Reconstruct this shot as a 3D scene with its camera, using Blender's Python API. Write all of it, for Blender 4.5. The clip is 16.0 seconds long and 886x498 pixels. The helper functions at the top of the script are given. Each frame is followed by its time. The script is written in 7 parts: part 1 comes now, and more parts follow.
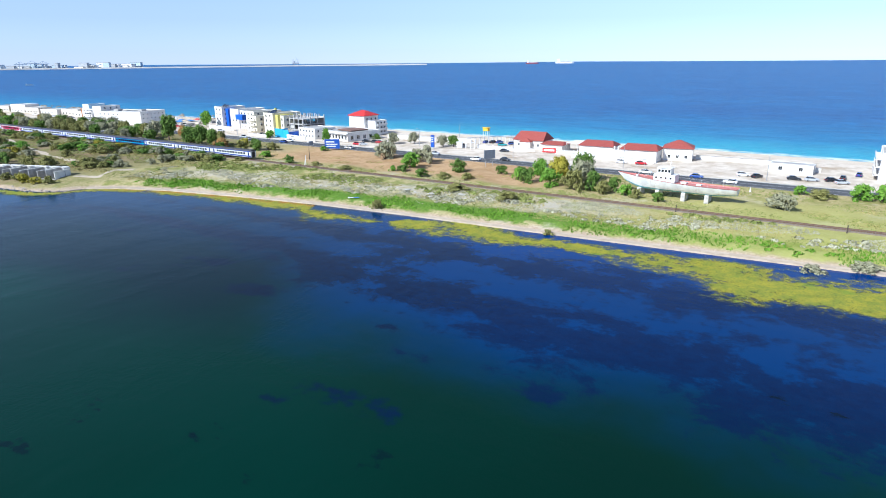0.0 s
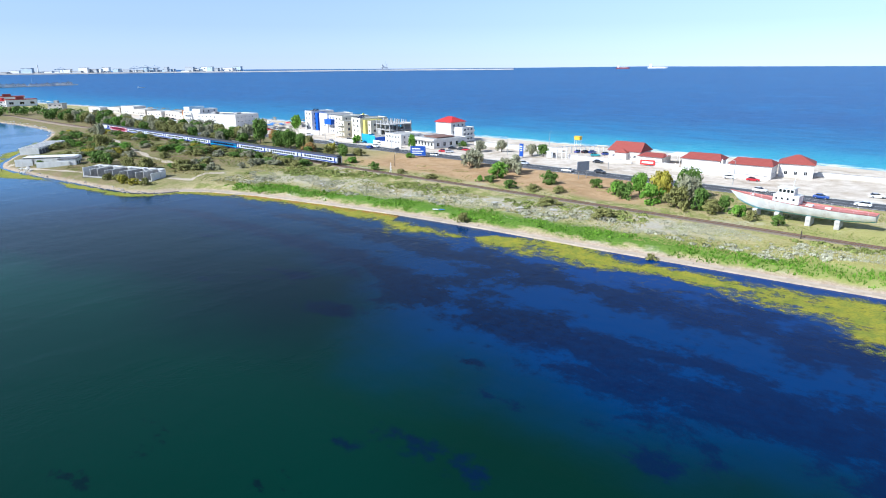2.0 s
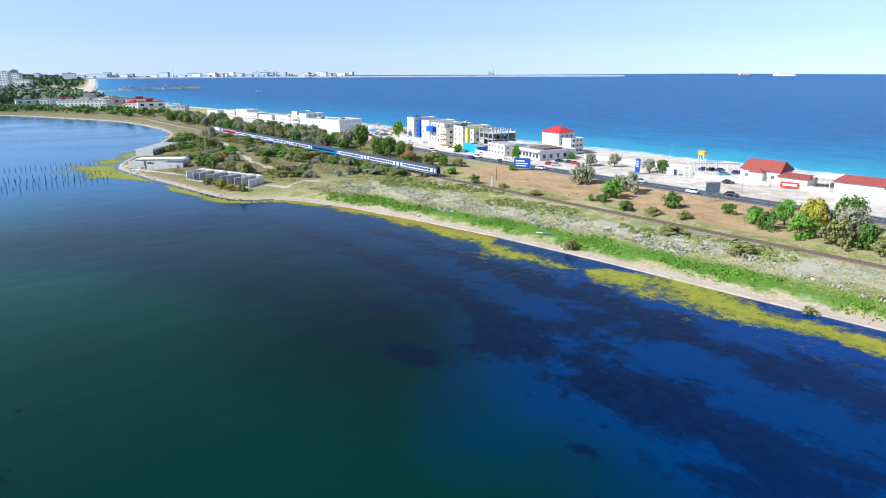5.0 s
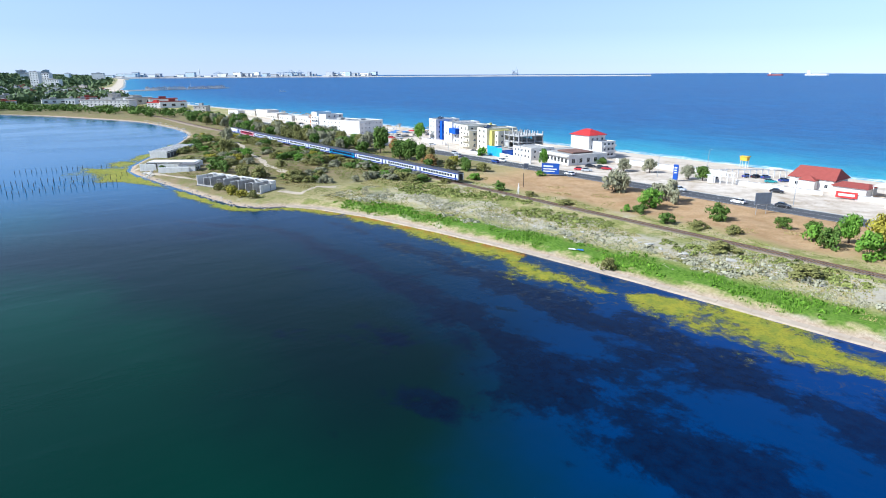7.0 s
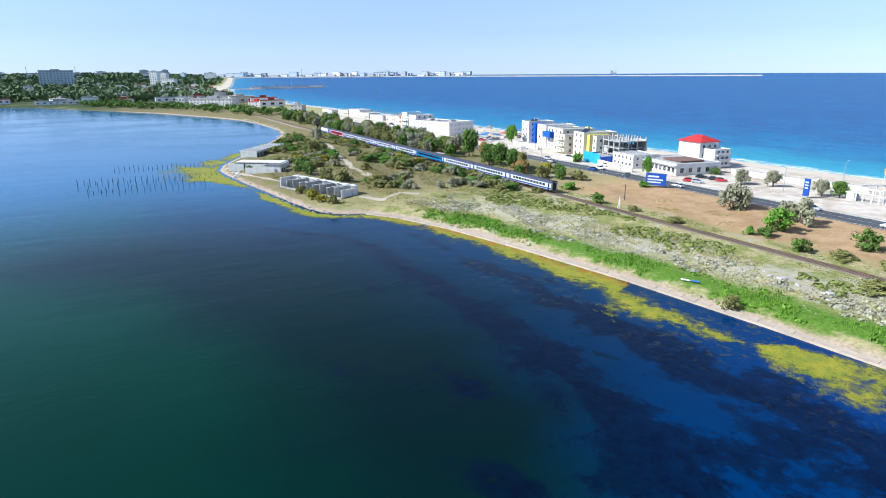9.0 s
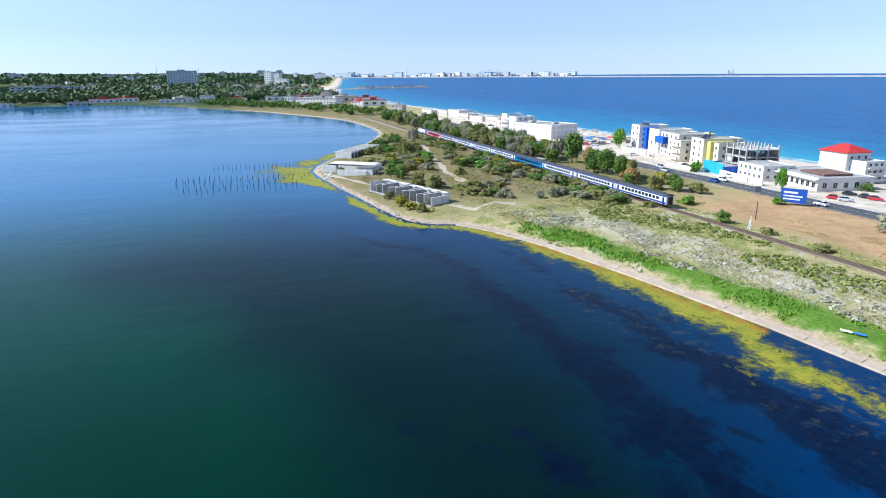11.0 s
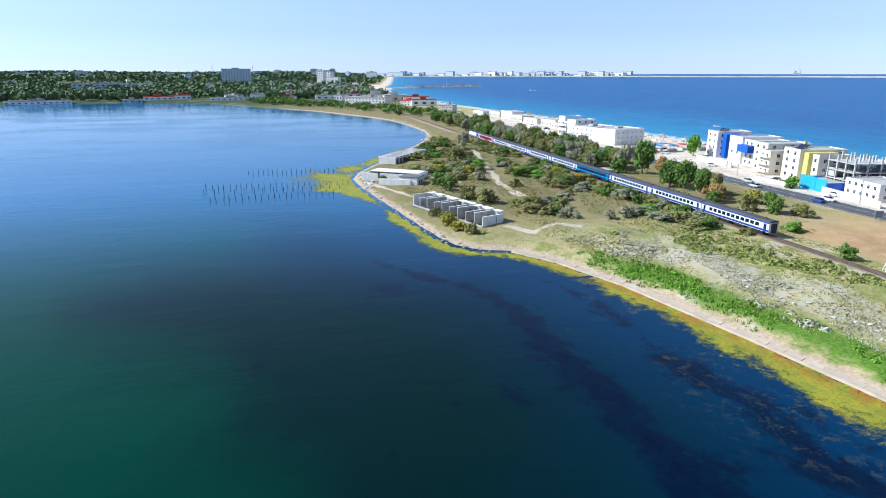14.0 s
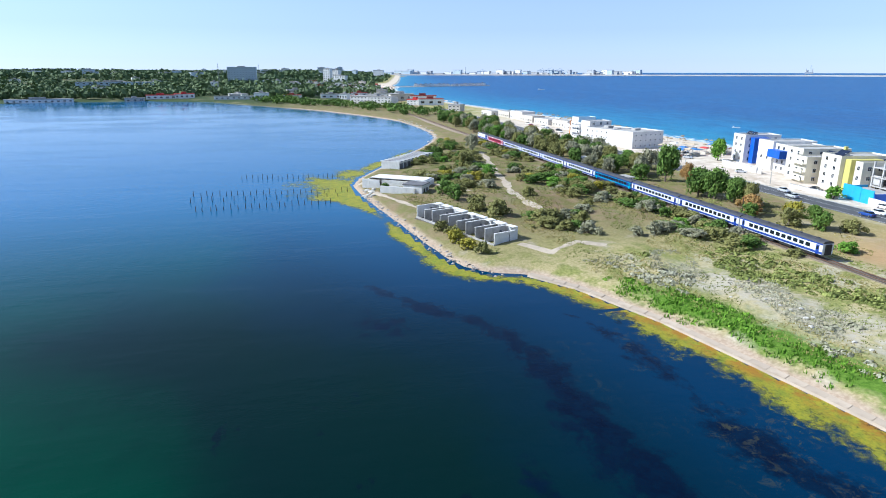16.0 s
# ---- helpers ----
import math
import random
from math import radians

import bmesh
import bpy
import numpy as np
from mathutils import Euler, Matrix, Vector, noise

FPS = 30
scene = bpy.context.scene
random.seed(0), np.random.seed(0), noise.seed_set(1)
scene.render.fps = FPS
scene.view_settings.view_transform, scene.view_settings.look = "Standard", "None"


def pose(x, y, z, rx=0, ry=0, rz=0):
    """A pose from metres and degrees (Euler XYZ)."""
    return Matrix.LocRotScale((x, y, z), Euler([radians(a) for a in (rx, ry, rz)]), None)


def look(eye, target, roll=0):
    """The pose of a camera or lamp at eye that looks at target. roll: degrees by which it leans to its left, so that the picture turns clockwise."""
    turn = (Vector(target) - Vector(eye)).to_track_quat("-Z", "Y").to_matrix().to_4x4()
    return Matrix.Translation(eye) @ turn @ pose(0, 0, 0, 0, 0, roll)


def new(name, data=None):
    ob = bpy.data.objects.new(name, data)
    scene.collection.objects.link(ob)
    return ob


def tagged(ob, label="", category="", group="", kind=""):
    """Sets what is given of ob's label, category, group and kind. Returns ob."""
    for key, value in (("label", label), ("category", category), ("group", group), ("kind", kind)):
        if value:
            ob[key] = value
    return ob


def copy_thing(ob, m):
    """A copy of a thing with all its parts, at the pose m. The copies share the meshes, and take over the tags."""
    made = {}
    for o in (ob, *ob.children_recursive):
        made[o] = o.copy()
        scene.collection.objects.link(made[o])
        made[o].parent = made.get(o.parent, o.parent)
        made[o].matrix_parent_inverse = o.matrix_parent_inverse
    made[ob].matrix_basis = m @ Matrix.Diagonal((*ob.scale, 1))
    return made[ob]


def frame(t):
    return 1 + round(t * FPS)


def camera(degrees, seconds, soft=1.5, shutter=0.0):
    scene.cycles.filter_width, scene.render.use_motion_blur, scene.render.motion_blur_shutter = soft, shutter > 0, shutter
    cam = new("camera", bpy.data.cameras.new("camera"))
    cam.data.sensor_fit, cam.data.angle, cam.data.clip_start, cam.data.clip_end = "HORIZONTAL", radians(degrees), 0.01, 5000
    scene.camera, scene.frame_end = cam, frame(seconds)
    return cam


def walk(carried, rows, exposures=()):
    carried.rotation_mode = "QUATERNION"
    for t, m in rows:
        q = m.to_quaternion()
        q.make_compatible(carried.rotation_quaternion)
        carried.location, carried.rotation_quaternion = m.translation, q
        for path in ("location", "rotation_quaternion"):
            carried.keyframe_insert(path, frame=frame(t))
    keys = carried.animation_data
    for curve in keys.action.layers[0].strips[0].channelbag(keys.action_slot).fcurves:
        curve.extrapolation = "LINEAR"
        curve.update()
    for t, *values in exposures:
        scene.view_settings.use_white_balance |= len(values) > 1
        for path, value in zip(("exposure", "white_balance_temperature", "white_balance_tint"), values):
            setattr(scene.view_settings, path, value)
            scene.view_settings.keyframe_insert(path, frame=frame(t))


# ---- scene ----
# the walk: a drone about 42 m over the lake, flying along the shore and turning to its left
cam = camera(71.9, 16.0, soft=1.0)
PATH = [
    (0.0, pose(-0.00, 0.00, 42.00, 72.89, 0.51, 33.67)),
    (0.5, pose(-1.94, 1.71, 42.05, 73.01, 0.50, 35.16)),
    (1.0, pose(-3.92, 3.49, 42.13, 73.12, 0.50, 36.92)),
    (1.5, pose(-5.94, 5.37, 42.25, 73.23, 0.46, 39.02)),
    (2.0, pose(-8.03, 7.35, 42.39, 73.35, 0.42, 41.43)),
    (2.5, pose(-10.12, 9.45, 42.49, 73.45, 0.36, 43.63)),
    (3.0, pose(-12.26, 11.60, 42.54, 73.56, 0.32, 45.65)),
    (3.5, pose(-14.47, 13.72, 42.53, 73.68, 0.25, 47.10)),
    (4.0, pose(-16.71, 15.82, 42.50, 73.79, 0.19, 48.72)),
    (6.5, pose(-30.22, 27.26, 42.33, 73.92, 0.18, 52.54)),
    (7.0, pose(-33.42, 29.67, 42.33, 73.90, 0.19, 53.12)),
    (7.5, pose(-36.68, 32.18, 42.31, 73.91, 0.19, 54.41)),
    (8.0, pose(-40.06, 34.64, 42.30, 73.92, 0.16, 56.30)),
    (8.5, pose(-43.55, 37.03, 42.32, 73.90, 0.16, 58.93)),
    (9.0, pose(-47.13, 39.33, 42.34, 73.90, 0.18, 61.61)),
    (9.5, pose(-50.81, 41.64, 42.32, 73.90, 0.22, 64.47)),
    (12.0, pose(-70.93, 50.18, 41.65, 73.99, 0.09, 73.31)),
    (12.5, pose(-75.45, 51.37, 41.67, 73.98, 0.06, 74.09)),
    (13.0, pose(-79.96, 52.59, 41.67, 73.97, 0.04, 74.75)),
    (13.5, pose(-84.48, 53.78, 41.71, 73.92, -0.02, 75.19)),
    (14.0, pose(-89.02, 54.93, 41.76, 73.89, -0.05, 75.53)),
    (14.5, pose(-93.54, 56.08, 41.80, 73.87, -0.08, 75.79)),
    (15.0, pose(-98.12, 57.20, 41.85, 73.81, -0.10, 75.94)),
    (15.5, pose(-102.66, 58.36, 41.85, 73.77, -0.11, 76.07)),
    (16.0, pose(-107.12, 59.63, 41.80, 73.76, -0.12, 76.21)),
]
walk(cam, PATH, [(0, 0.56, 5150, 10), (16, 0.56, 5150, 10)])

# ---- world and sun ----
SUN_AZ = math.atan2(-0.939, -0.344)          # the side from which the sun shines, in the plan
SUN_EL = radians(40)
world = bpy.data.worlds.new("sky_world")
scene.world = world
world.use_nodes = True
wn = world.node_tree
sky = wn.nodes.new("ShaderNodeTexSky")
sky.sky_type = 'NISHITA'
sky.sun_disc = False
sky.sun_elevation = SUN_EL
sky.sun_rotation = math.pi / 2 - SUN_AZ
sky.altitude = 0
sky.air_density, sky.dust_density, sky.ozone_density = 1.0, 0.1, 3.0
wn.nodes["Background"].inputs[1].default_value = 0.088
tint = wn.nodes.new("ShaderNodeMix")
tint.data_type, tint.blend_type = 'RGBA', 'MULTIPLY'
tint.inputs[0].default_value = 1.0
tint.inputs[7].default_value = (0.915, 0.965, 1.065, 1)
pale = wn.nodes.new("ShaderNodeHueSaturation")
pale.inputs["Saturation"].default_value = 0.84
wn.links.new(sky.outputs[0], pale.inputs["Color"])
cool = wn.nodes.new("ShaderNodeMix")
cool.data_type, cool.blend_type = 'RGBA', 'COLOR'
cool.inputs[0].default_value = 0.55
cool.inputs[7].default_value = (0.84, 0.90, 1.0, 1)
wn.links.new(pale.outputs[0], cool.inputs[6])
wn.links.new(cool.outputs[2], tint.inputs[6])
wn.links.new(tint.outputs[2], wn.nodes["Background"].inputs[0])
sun = new("sun", bpy.data.lights.new("sun", 'SUN'))
sun.data.energy, sun.data.angle, sun.data.color = 5.0, radians(0.53), (1.0, 0.90, 0.72)
sun_from = Vector((math.cos(SUN_AZ) * math.cos(SUN_EL), math.sin(SUN_AZ) * math.cos(SUN_EL), math.sin(SUN_EL)))
sun.matrix_world = look(sun_from * 300, (0, 0, 0))


# ---- material helpers ----
class Mat:
    """A small wrapper that builds node materials."""

    def __init__(self, name):
        self.m = bpy.data.materials.new(name)
        self.m.use_nodes = True
        self.t = self.m.node_tree
        self.p = self.t.nodes["Principled BSDF"]
        self.co = self.n("ShaderNodeTexCoord").outputs["Object"]

    def n(self, kind, **kw):
        node = self.t.nodes.new(kind)
        if "operation" in kw:
            node.operation = kw["operation"]
        if "interpolation_type" in kw:
            node.interpolation_type = kw["interpolation_type"]
        if "data_type" in kw:
            node.data_type, node.blend_type = kw["data_type"], kw["blend_type"]
        if "attribute_name" in kw:
            node.attribute_name = kw["attribute_name"]
        return node

    def link(self, a, b):
        self.t.links.new(a, b)

    def put(self, socket, v):
        if hasattr(v, "is_output"):
            self.link(v, socket)
        elif isinstance(v, (tuple, list)) and len(v) == 3 and socket.type == 'RGBA':
            socket.default_value = (*v, 1)
        else:
            socket.default_value = v

    def noise(self, scale, detail=4.0, rough=0.55, co=None, distort=0.0, stretch=None):
        node = self.n("ShaderNodeTexNoise")
        co = co or self.co
        if stretch:
            mp = self.n("ShaderNodeMapping")
            mp.inputs["Scale"].default_value = stretch
            self.link(co, mp.inputs[0])
            co = mp.outputs[0]
        self.link(co, node.inputs["Vector"])
        node.inputs["Scale"].default_value = scale
        node.inputs["Detail"].default_value = detail
        node.inputs["Roughness"].default_value = rough
        node.inputs["Distortion"].default_value = distort
        return node.outputs[0]

    def ramp(self, v, a, b, lo=0.0, hi=1.0):
        node = self.n("ShaderNodeMapRange", interpolation_type='SMOOTHSTEP')
        self.put(node.inputs[0], v)
        for i, x in zip((1, 2, 3, 4), (a, b, lo, hi)):
            self.put(node.inputs[i], x)
        return node.outputs[0]

    def math(self, op, a, b=0.0):
        node = self.n("ShaderNodeMath", operation=op)
        self.put(node.inputs[0], a)
        self.put(node.inputs[1], b)
        return node.outputs[0]

    def mix(self, f, a, b, kind='MIX'):
        node = self.n("ShaderNodeMix", data_type='RGBA', blend_type=kind)
        self.put(node.inputs[0], f)
        self.put(node.inputs[6], a)
        self.put(node.inputs[7], b)
        return node.outputs[2]

    def attr(self, name):
        node = self.n("ShaderNodeAttribute", attribute_name=name)
        return node.outputs["Fac"]

    def xyz(self, co=None):
        node = self.n("ShaderNodeSeparateXYZ")
        self.link(co or self.co, node.inputs[0])
        return node.outputs

    def rand(self):
        return self.n("ShaderNodeObjectInfo").outputs["Random"]

    def island(self):
        return self.n("ShaderNodeNewGeometry").outputs["Random Per Island"]

    def bump(self, h, strength=0.3, dist=0.05):
        node = self.n("ShaderNodeBump")
        node.inputs["Strength"].default_value = strength
        node.inputs["Distance"].default_value = dist
        self.link(h, node.inputs["Height"])
        self.link(node.outputs[0], self.p.inputs["Normal"])

    def done(self, color, rough=0.8, metal=0.0, spec=None):
        self.put(self.p.inputs["Base Color"], color)
        self.put(self.p.inputs["Roughness"], rough)
        self.put(self.p.inputs["Metallic"], metal)
        if spec is not None:
            self.put(self.p.inputs["Specular IOR Level"], spec)
        return self.m


def plain(name, color, rough=0.7, metal=0.0, vary=0.18, scale=0.6, dirt=(0.25, 0.2, 0.15), dirty=0.12, vary_each=0.0):
    """A painted or plastered surface with blotches, streaks of dirt and a fine grain."""
    m = Mat(name)
    big = m.ramp(m.noise(scale, 5), 0.35, 0.7)
    fine = m.noise(scale * 14, 3)
    dark = tuple(c * (1 - vary) for c in color)
    c = m.mix(big, color, dark)
    c = m.mix(m.ramp(m.noise(scale * 2.2, 6, stretch=(1, 1, 0.25)), 0.52, 0.8, 0, dirty), c, dirt)
    c = m.mix(m.ramp(fine, 0.3, 0.7, 0, 0.12), c, dark)
    if vary_each:
        c = m.mix(m.ramp(m.rand(), 0, 1, 0, vary_each), c, dark)
    m.bump(fine, 0.15, 0.02)
    return m.done(c, rough, metal)


# ---- mesh helpers ----
def mesh_ob(name, bm, material, parent=None, label="", smooth=False):
    me = bpy.data.meshes.new(name)
    bm.to_mesh(me)
    bm.free()
    for mm in (material if isinstance(material, (list, tuple)) else [material]):
        me.materials.append(mm)
    if smooth:
        me.shade_smooth()
    ob = new(name, me)
    if parent is not None:
        ob.parent = parent
    if label:
        tagged(ob, label)
    return ob


def part(name, bm, material, parent, label="", smooth=False):
    return mesh_ob(name, bm, material, parent, label, smooth)


def data_ob(name, verts, faces, material, parent=None, label=""):
    me = bpy.data.meshes.new(name)
    me.from_pydata(verts, [], faces)
    me.update()
    for mm in (material if isinstance(material, (list, tuple)) else [material]):
        me.materials.append(mm)
    ob = new(name, me)
    if parent is not None:
        ob.parent = parent
    if label:
        tagged(ob, label)
    return ob


def thing(name, m, label, category, group=""):
    """An empty at the base of a thing, to carry its parts."""
    e = new(name)
    e.empty_display_size = 0.5
    e.matrix_basis = m
    return tagged(e, label, category, group)


def box(bm, x0, x1, y0, y1, z0, z1, m=None, bevel=0.0):
    vs = [bm.verts.new((x, y, z)) for z in (z0, z1) for y in (y0, y1) for x in (x0, x1)]
    fs = [(0, 2, 3, 1), (4, 5, 7, 6), (0, 1, 5, 4), (2, 6, 7, 3), (0, 4, 6, 2), (1, 3, 7, 5)]
    faces = [bm.faces.new([vs[i] for i in f]) for f in fs]
    if bevel:
        edges = list({e for f in faces for e in f.edges})
        r = bmesh.ops.bevel(bm, geom=edges, offset=bevel, segments=1, affect='EDGES')
        vs = list({v for f in r['faces'] for v in f.verts} | {v for v in vs if v.is_valid})
    if m is not None:
        for v in vs:
            v.co = m @ v.co
    return vs


def boxes(*args, bevel=0.0):
    bm = bmesh.new()
    for a in args:
        box(bm, *a, bevel=bevel)
    return bm


def tube(bm, path, radii, sides=8, cap=True):
    """A tapered round bar along a line of points."""
    rings = []
    for i, p in enumerate(path):
        p = Vector(p)
        a = Vector(path[max(i - 1, 0)])
        b = Vector(path[min(i + 1, len(path) - 1)])
        d = (b - a).normalized()
        side = d.orthogonal().normalized()
        up = d.cross(side)
        r = radii[i] if isinstance(radii, (list, tuple)) else radii
        rings.append([bm.verts.new(p + r * (math.cos(k * math.tau / sides) * side + math.sin(k * math.tau / sides) * up)) for k in range(sides)])
    for a, b in zip(rings, rings[1:]):
        # keep the twist small by matching the nearest vertex
        off = min(range(sides), key=lambda o: (b[o].co - a[0].co).length)
        for k in range(sides):
            bm.faces.new((a[k], a[(k + 1) % sides], b[(k + 1 + off) % sides], b[(k + off) % sides]))
    if cap:
        bm.faces.new(rings[0][::-1])
        bm.faces.new(rings[-1])
    return rings


def prism(bm, outline, z0, z1):
    """An upright prism over a plan outline."""
    lo = [bm.verts.new((x, y, z0)) for x, y in outline]
    hi = [bm.verts.new((x, y, z1)) for x, y in outline]
    n = len(outline)
    for i in range(n):
        bm.faces.new((lo[i], lo[(i + 1) % n], hi[(i + 1) % n], hi[i]))
    bm.faces.new(hi)
    bm.faces.new(lo[::-1])


def strip(bm, line, offs, zs):
    """A band along a plan line: offsets to its left and heights, column by column."""
    cols = []
    n = len(line)
    for i, p in enumerate(line):
        a, b = Vector(line[max(i - 1, 0)]), Vector(line[min(i + 1, n - 1)])
        d = (b - a).normalized()
        nrm = Vector((-d.y, d.x))
        cols.append([bm.verts.new((p[0] + nrm.x * o, p[1] + nrm.y * o, z)) for o, z in zip(offs, zs)])
    for a, b in zip(cols, cols[1:]):
        for k in range(len(offs) - 1):
            bm.faces.new((a[k], b[k], b[k + 1], a[k + 1]))


# ---- the lie of the land: x runs along the shore, y from the lake to the sea ----
LAKE_SHORE = [(900, 155), (400, 152), (150, 148), (9.7, 144.6), (-42, 139.7), (-73, 136.8), (-105, 134.6), (-135, 131.3), (-165, 126), (-193.5, 119.8),
              (-212, 113), (-222, 106.5), (-225.5, 98), (-231, 94), (-238.5, 91.7), (-256, 89), (-273.5, 86.8), (-300, 83), (-322, 80.5), (-338, 80),
              (-353, 84), (-372, 92.7), (-399, 106), (-425, 118), (-449, 130), (-475, 141), (-496, 148), (-516, 151.5), (-536, 153.3), (-567, 153.6), (-598, 152.6),
              (-649, 147.7), (-678, 139), (-707, 129), (-750, 111), (-799, 90.6), (-880, 40.5), (-959, -10.7), (-1012, -37), (-1069, -142),
              (-1055, -232), (-1024, -301), (-1000, -700), (-600, -1400), (900, -1400)]
SEA_SHORE = [(4990, 330), (1500, 315), (300, 309), (0, 310), (-65, 314), (-245, 312), (-491, 305), (-636, 306), (-780, 290), (-980, 272), (-1178, 265),
             (-1400, 282), (-1598, 305), (-1780, 345), (-1860, 340), (-2300, 430), (-3000, 560), (-4000, 740), (-4990, 900)]
RAIL_Y = 170.0
ROAD_Y0, ROAD_Y1 = 211.5, 221.5


def lift(x, y):
    """Far off, land and sea rise a little, so that they end at the true horizon."""
    r = np.hypot(x + 100, y - 50)
    return 22.0 * np.clip((r - 1500) / 3350, 0, 1.2) ** 2


def lake_dist(x, y):
    """Metres from the lake's edge, positive on land."""
    x, y = np.asarray(x, float), np.asarray(y, float)
    best = np.full(x.shape, 1e9)
    inside = np.zeros(x.shape, bool)
    n = len(LAKE_SHORE)
    for i in range(n):
        (ax, ay), (bx, by) = LAKE_SHORE[i], LAKE_SHORE[(i + 1) % n]
        dx, dy = bx - ax, by - ay
        s = np.clip(((x - ax) * dx + (y - ay) * dy) / (dx * dx + dy * dy), 0, 1)
        best = np.minimum(best, np.hypot(x - ax - s * dx, y - ay - s * dy))
        cross = ((ay > y) != (by > y)) & (x < (bx - ax) * (y - ay) / (by - ay if by != ay else 1e-9) + ax)
        inside ^= cross
    return np.where(inside, -best, best)


def sea_dist(x, y):
    """Metres from the sea's edge, positive on land."""
    xs = [p[0] for p in SEA_SHORE][::-1]
    ys = [p[1] for p in SEA_SHORE][::-1]
    return np.interp(x, xs, ys) - y


def smooth(a, b, v):
    t = np.clip((v - a) / (b - a), 0, 1)
    return t * t * (3 - 2 * t)


def ground_z(x, y):
    """Height of the ground."""
    x, y = np.asarray(x, float), np.asarray(y, float)
    d, s = lake_dist(x, y), sea_dist(x, y)
    z = -1.5 + 1.3 * smooth(-6, 0, d) + 1.7 * smooth(0, 7, d) + 1.1 * smooth(6, 26, d)
    z += 0.5 * smooth(200, 212, y) * (d > 0)
    bumps = 0.22 * np.sin(x * 0.21 + 1.3 * np.sin(y * 0.17)) + 0.16 * np.sin(y * 0.43 + x * 0.11) + 0.1 * np.sin(x * 0.73 - y * 0.57)
    z += bumps * smooth(6, 16, d) * (1 - smooth(200, 206, y) * smooth(-900, -700, x)) * (1 - 0.8 * smooth(9, 4, np.abs(y - RAIL_Y)))
    beach = smooth(-2, 26, s)
    z = np.where(s < 26, np.minimum(z, -1.5 + (z + 1.5) * (0.36 + 0.64 * beach) * smooth(-8, 4, s)), z)
    hill = smooth(-1050, -2100, x) * smooth(20, 400, d) * smooth(0, 500, s)
    z += 14 * hill * (1 + 0.35 * np.sin(x * 0.004) * np.cos(y * 0.0053))
    return z + lift(x, y)


def gz(x, y):
    return float(ground_z(np.array([float(x)]), np.array([float(y)]))[0])


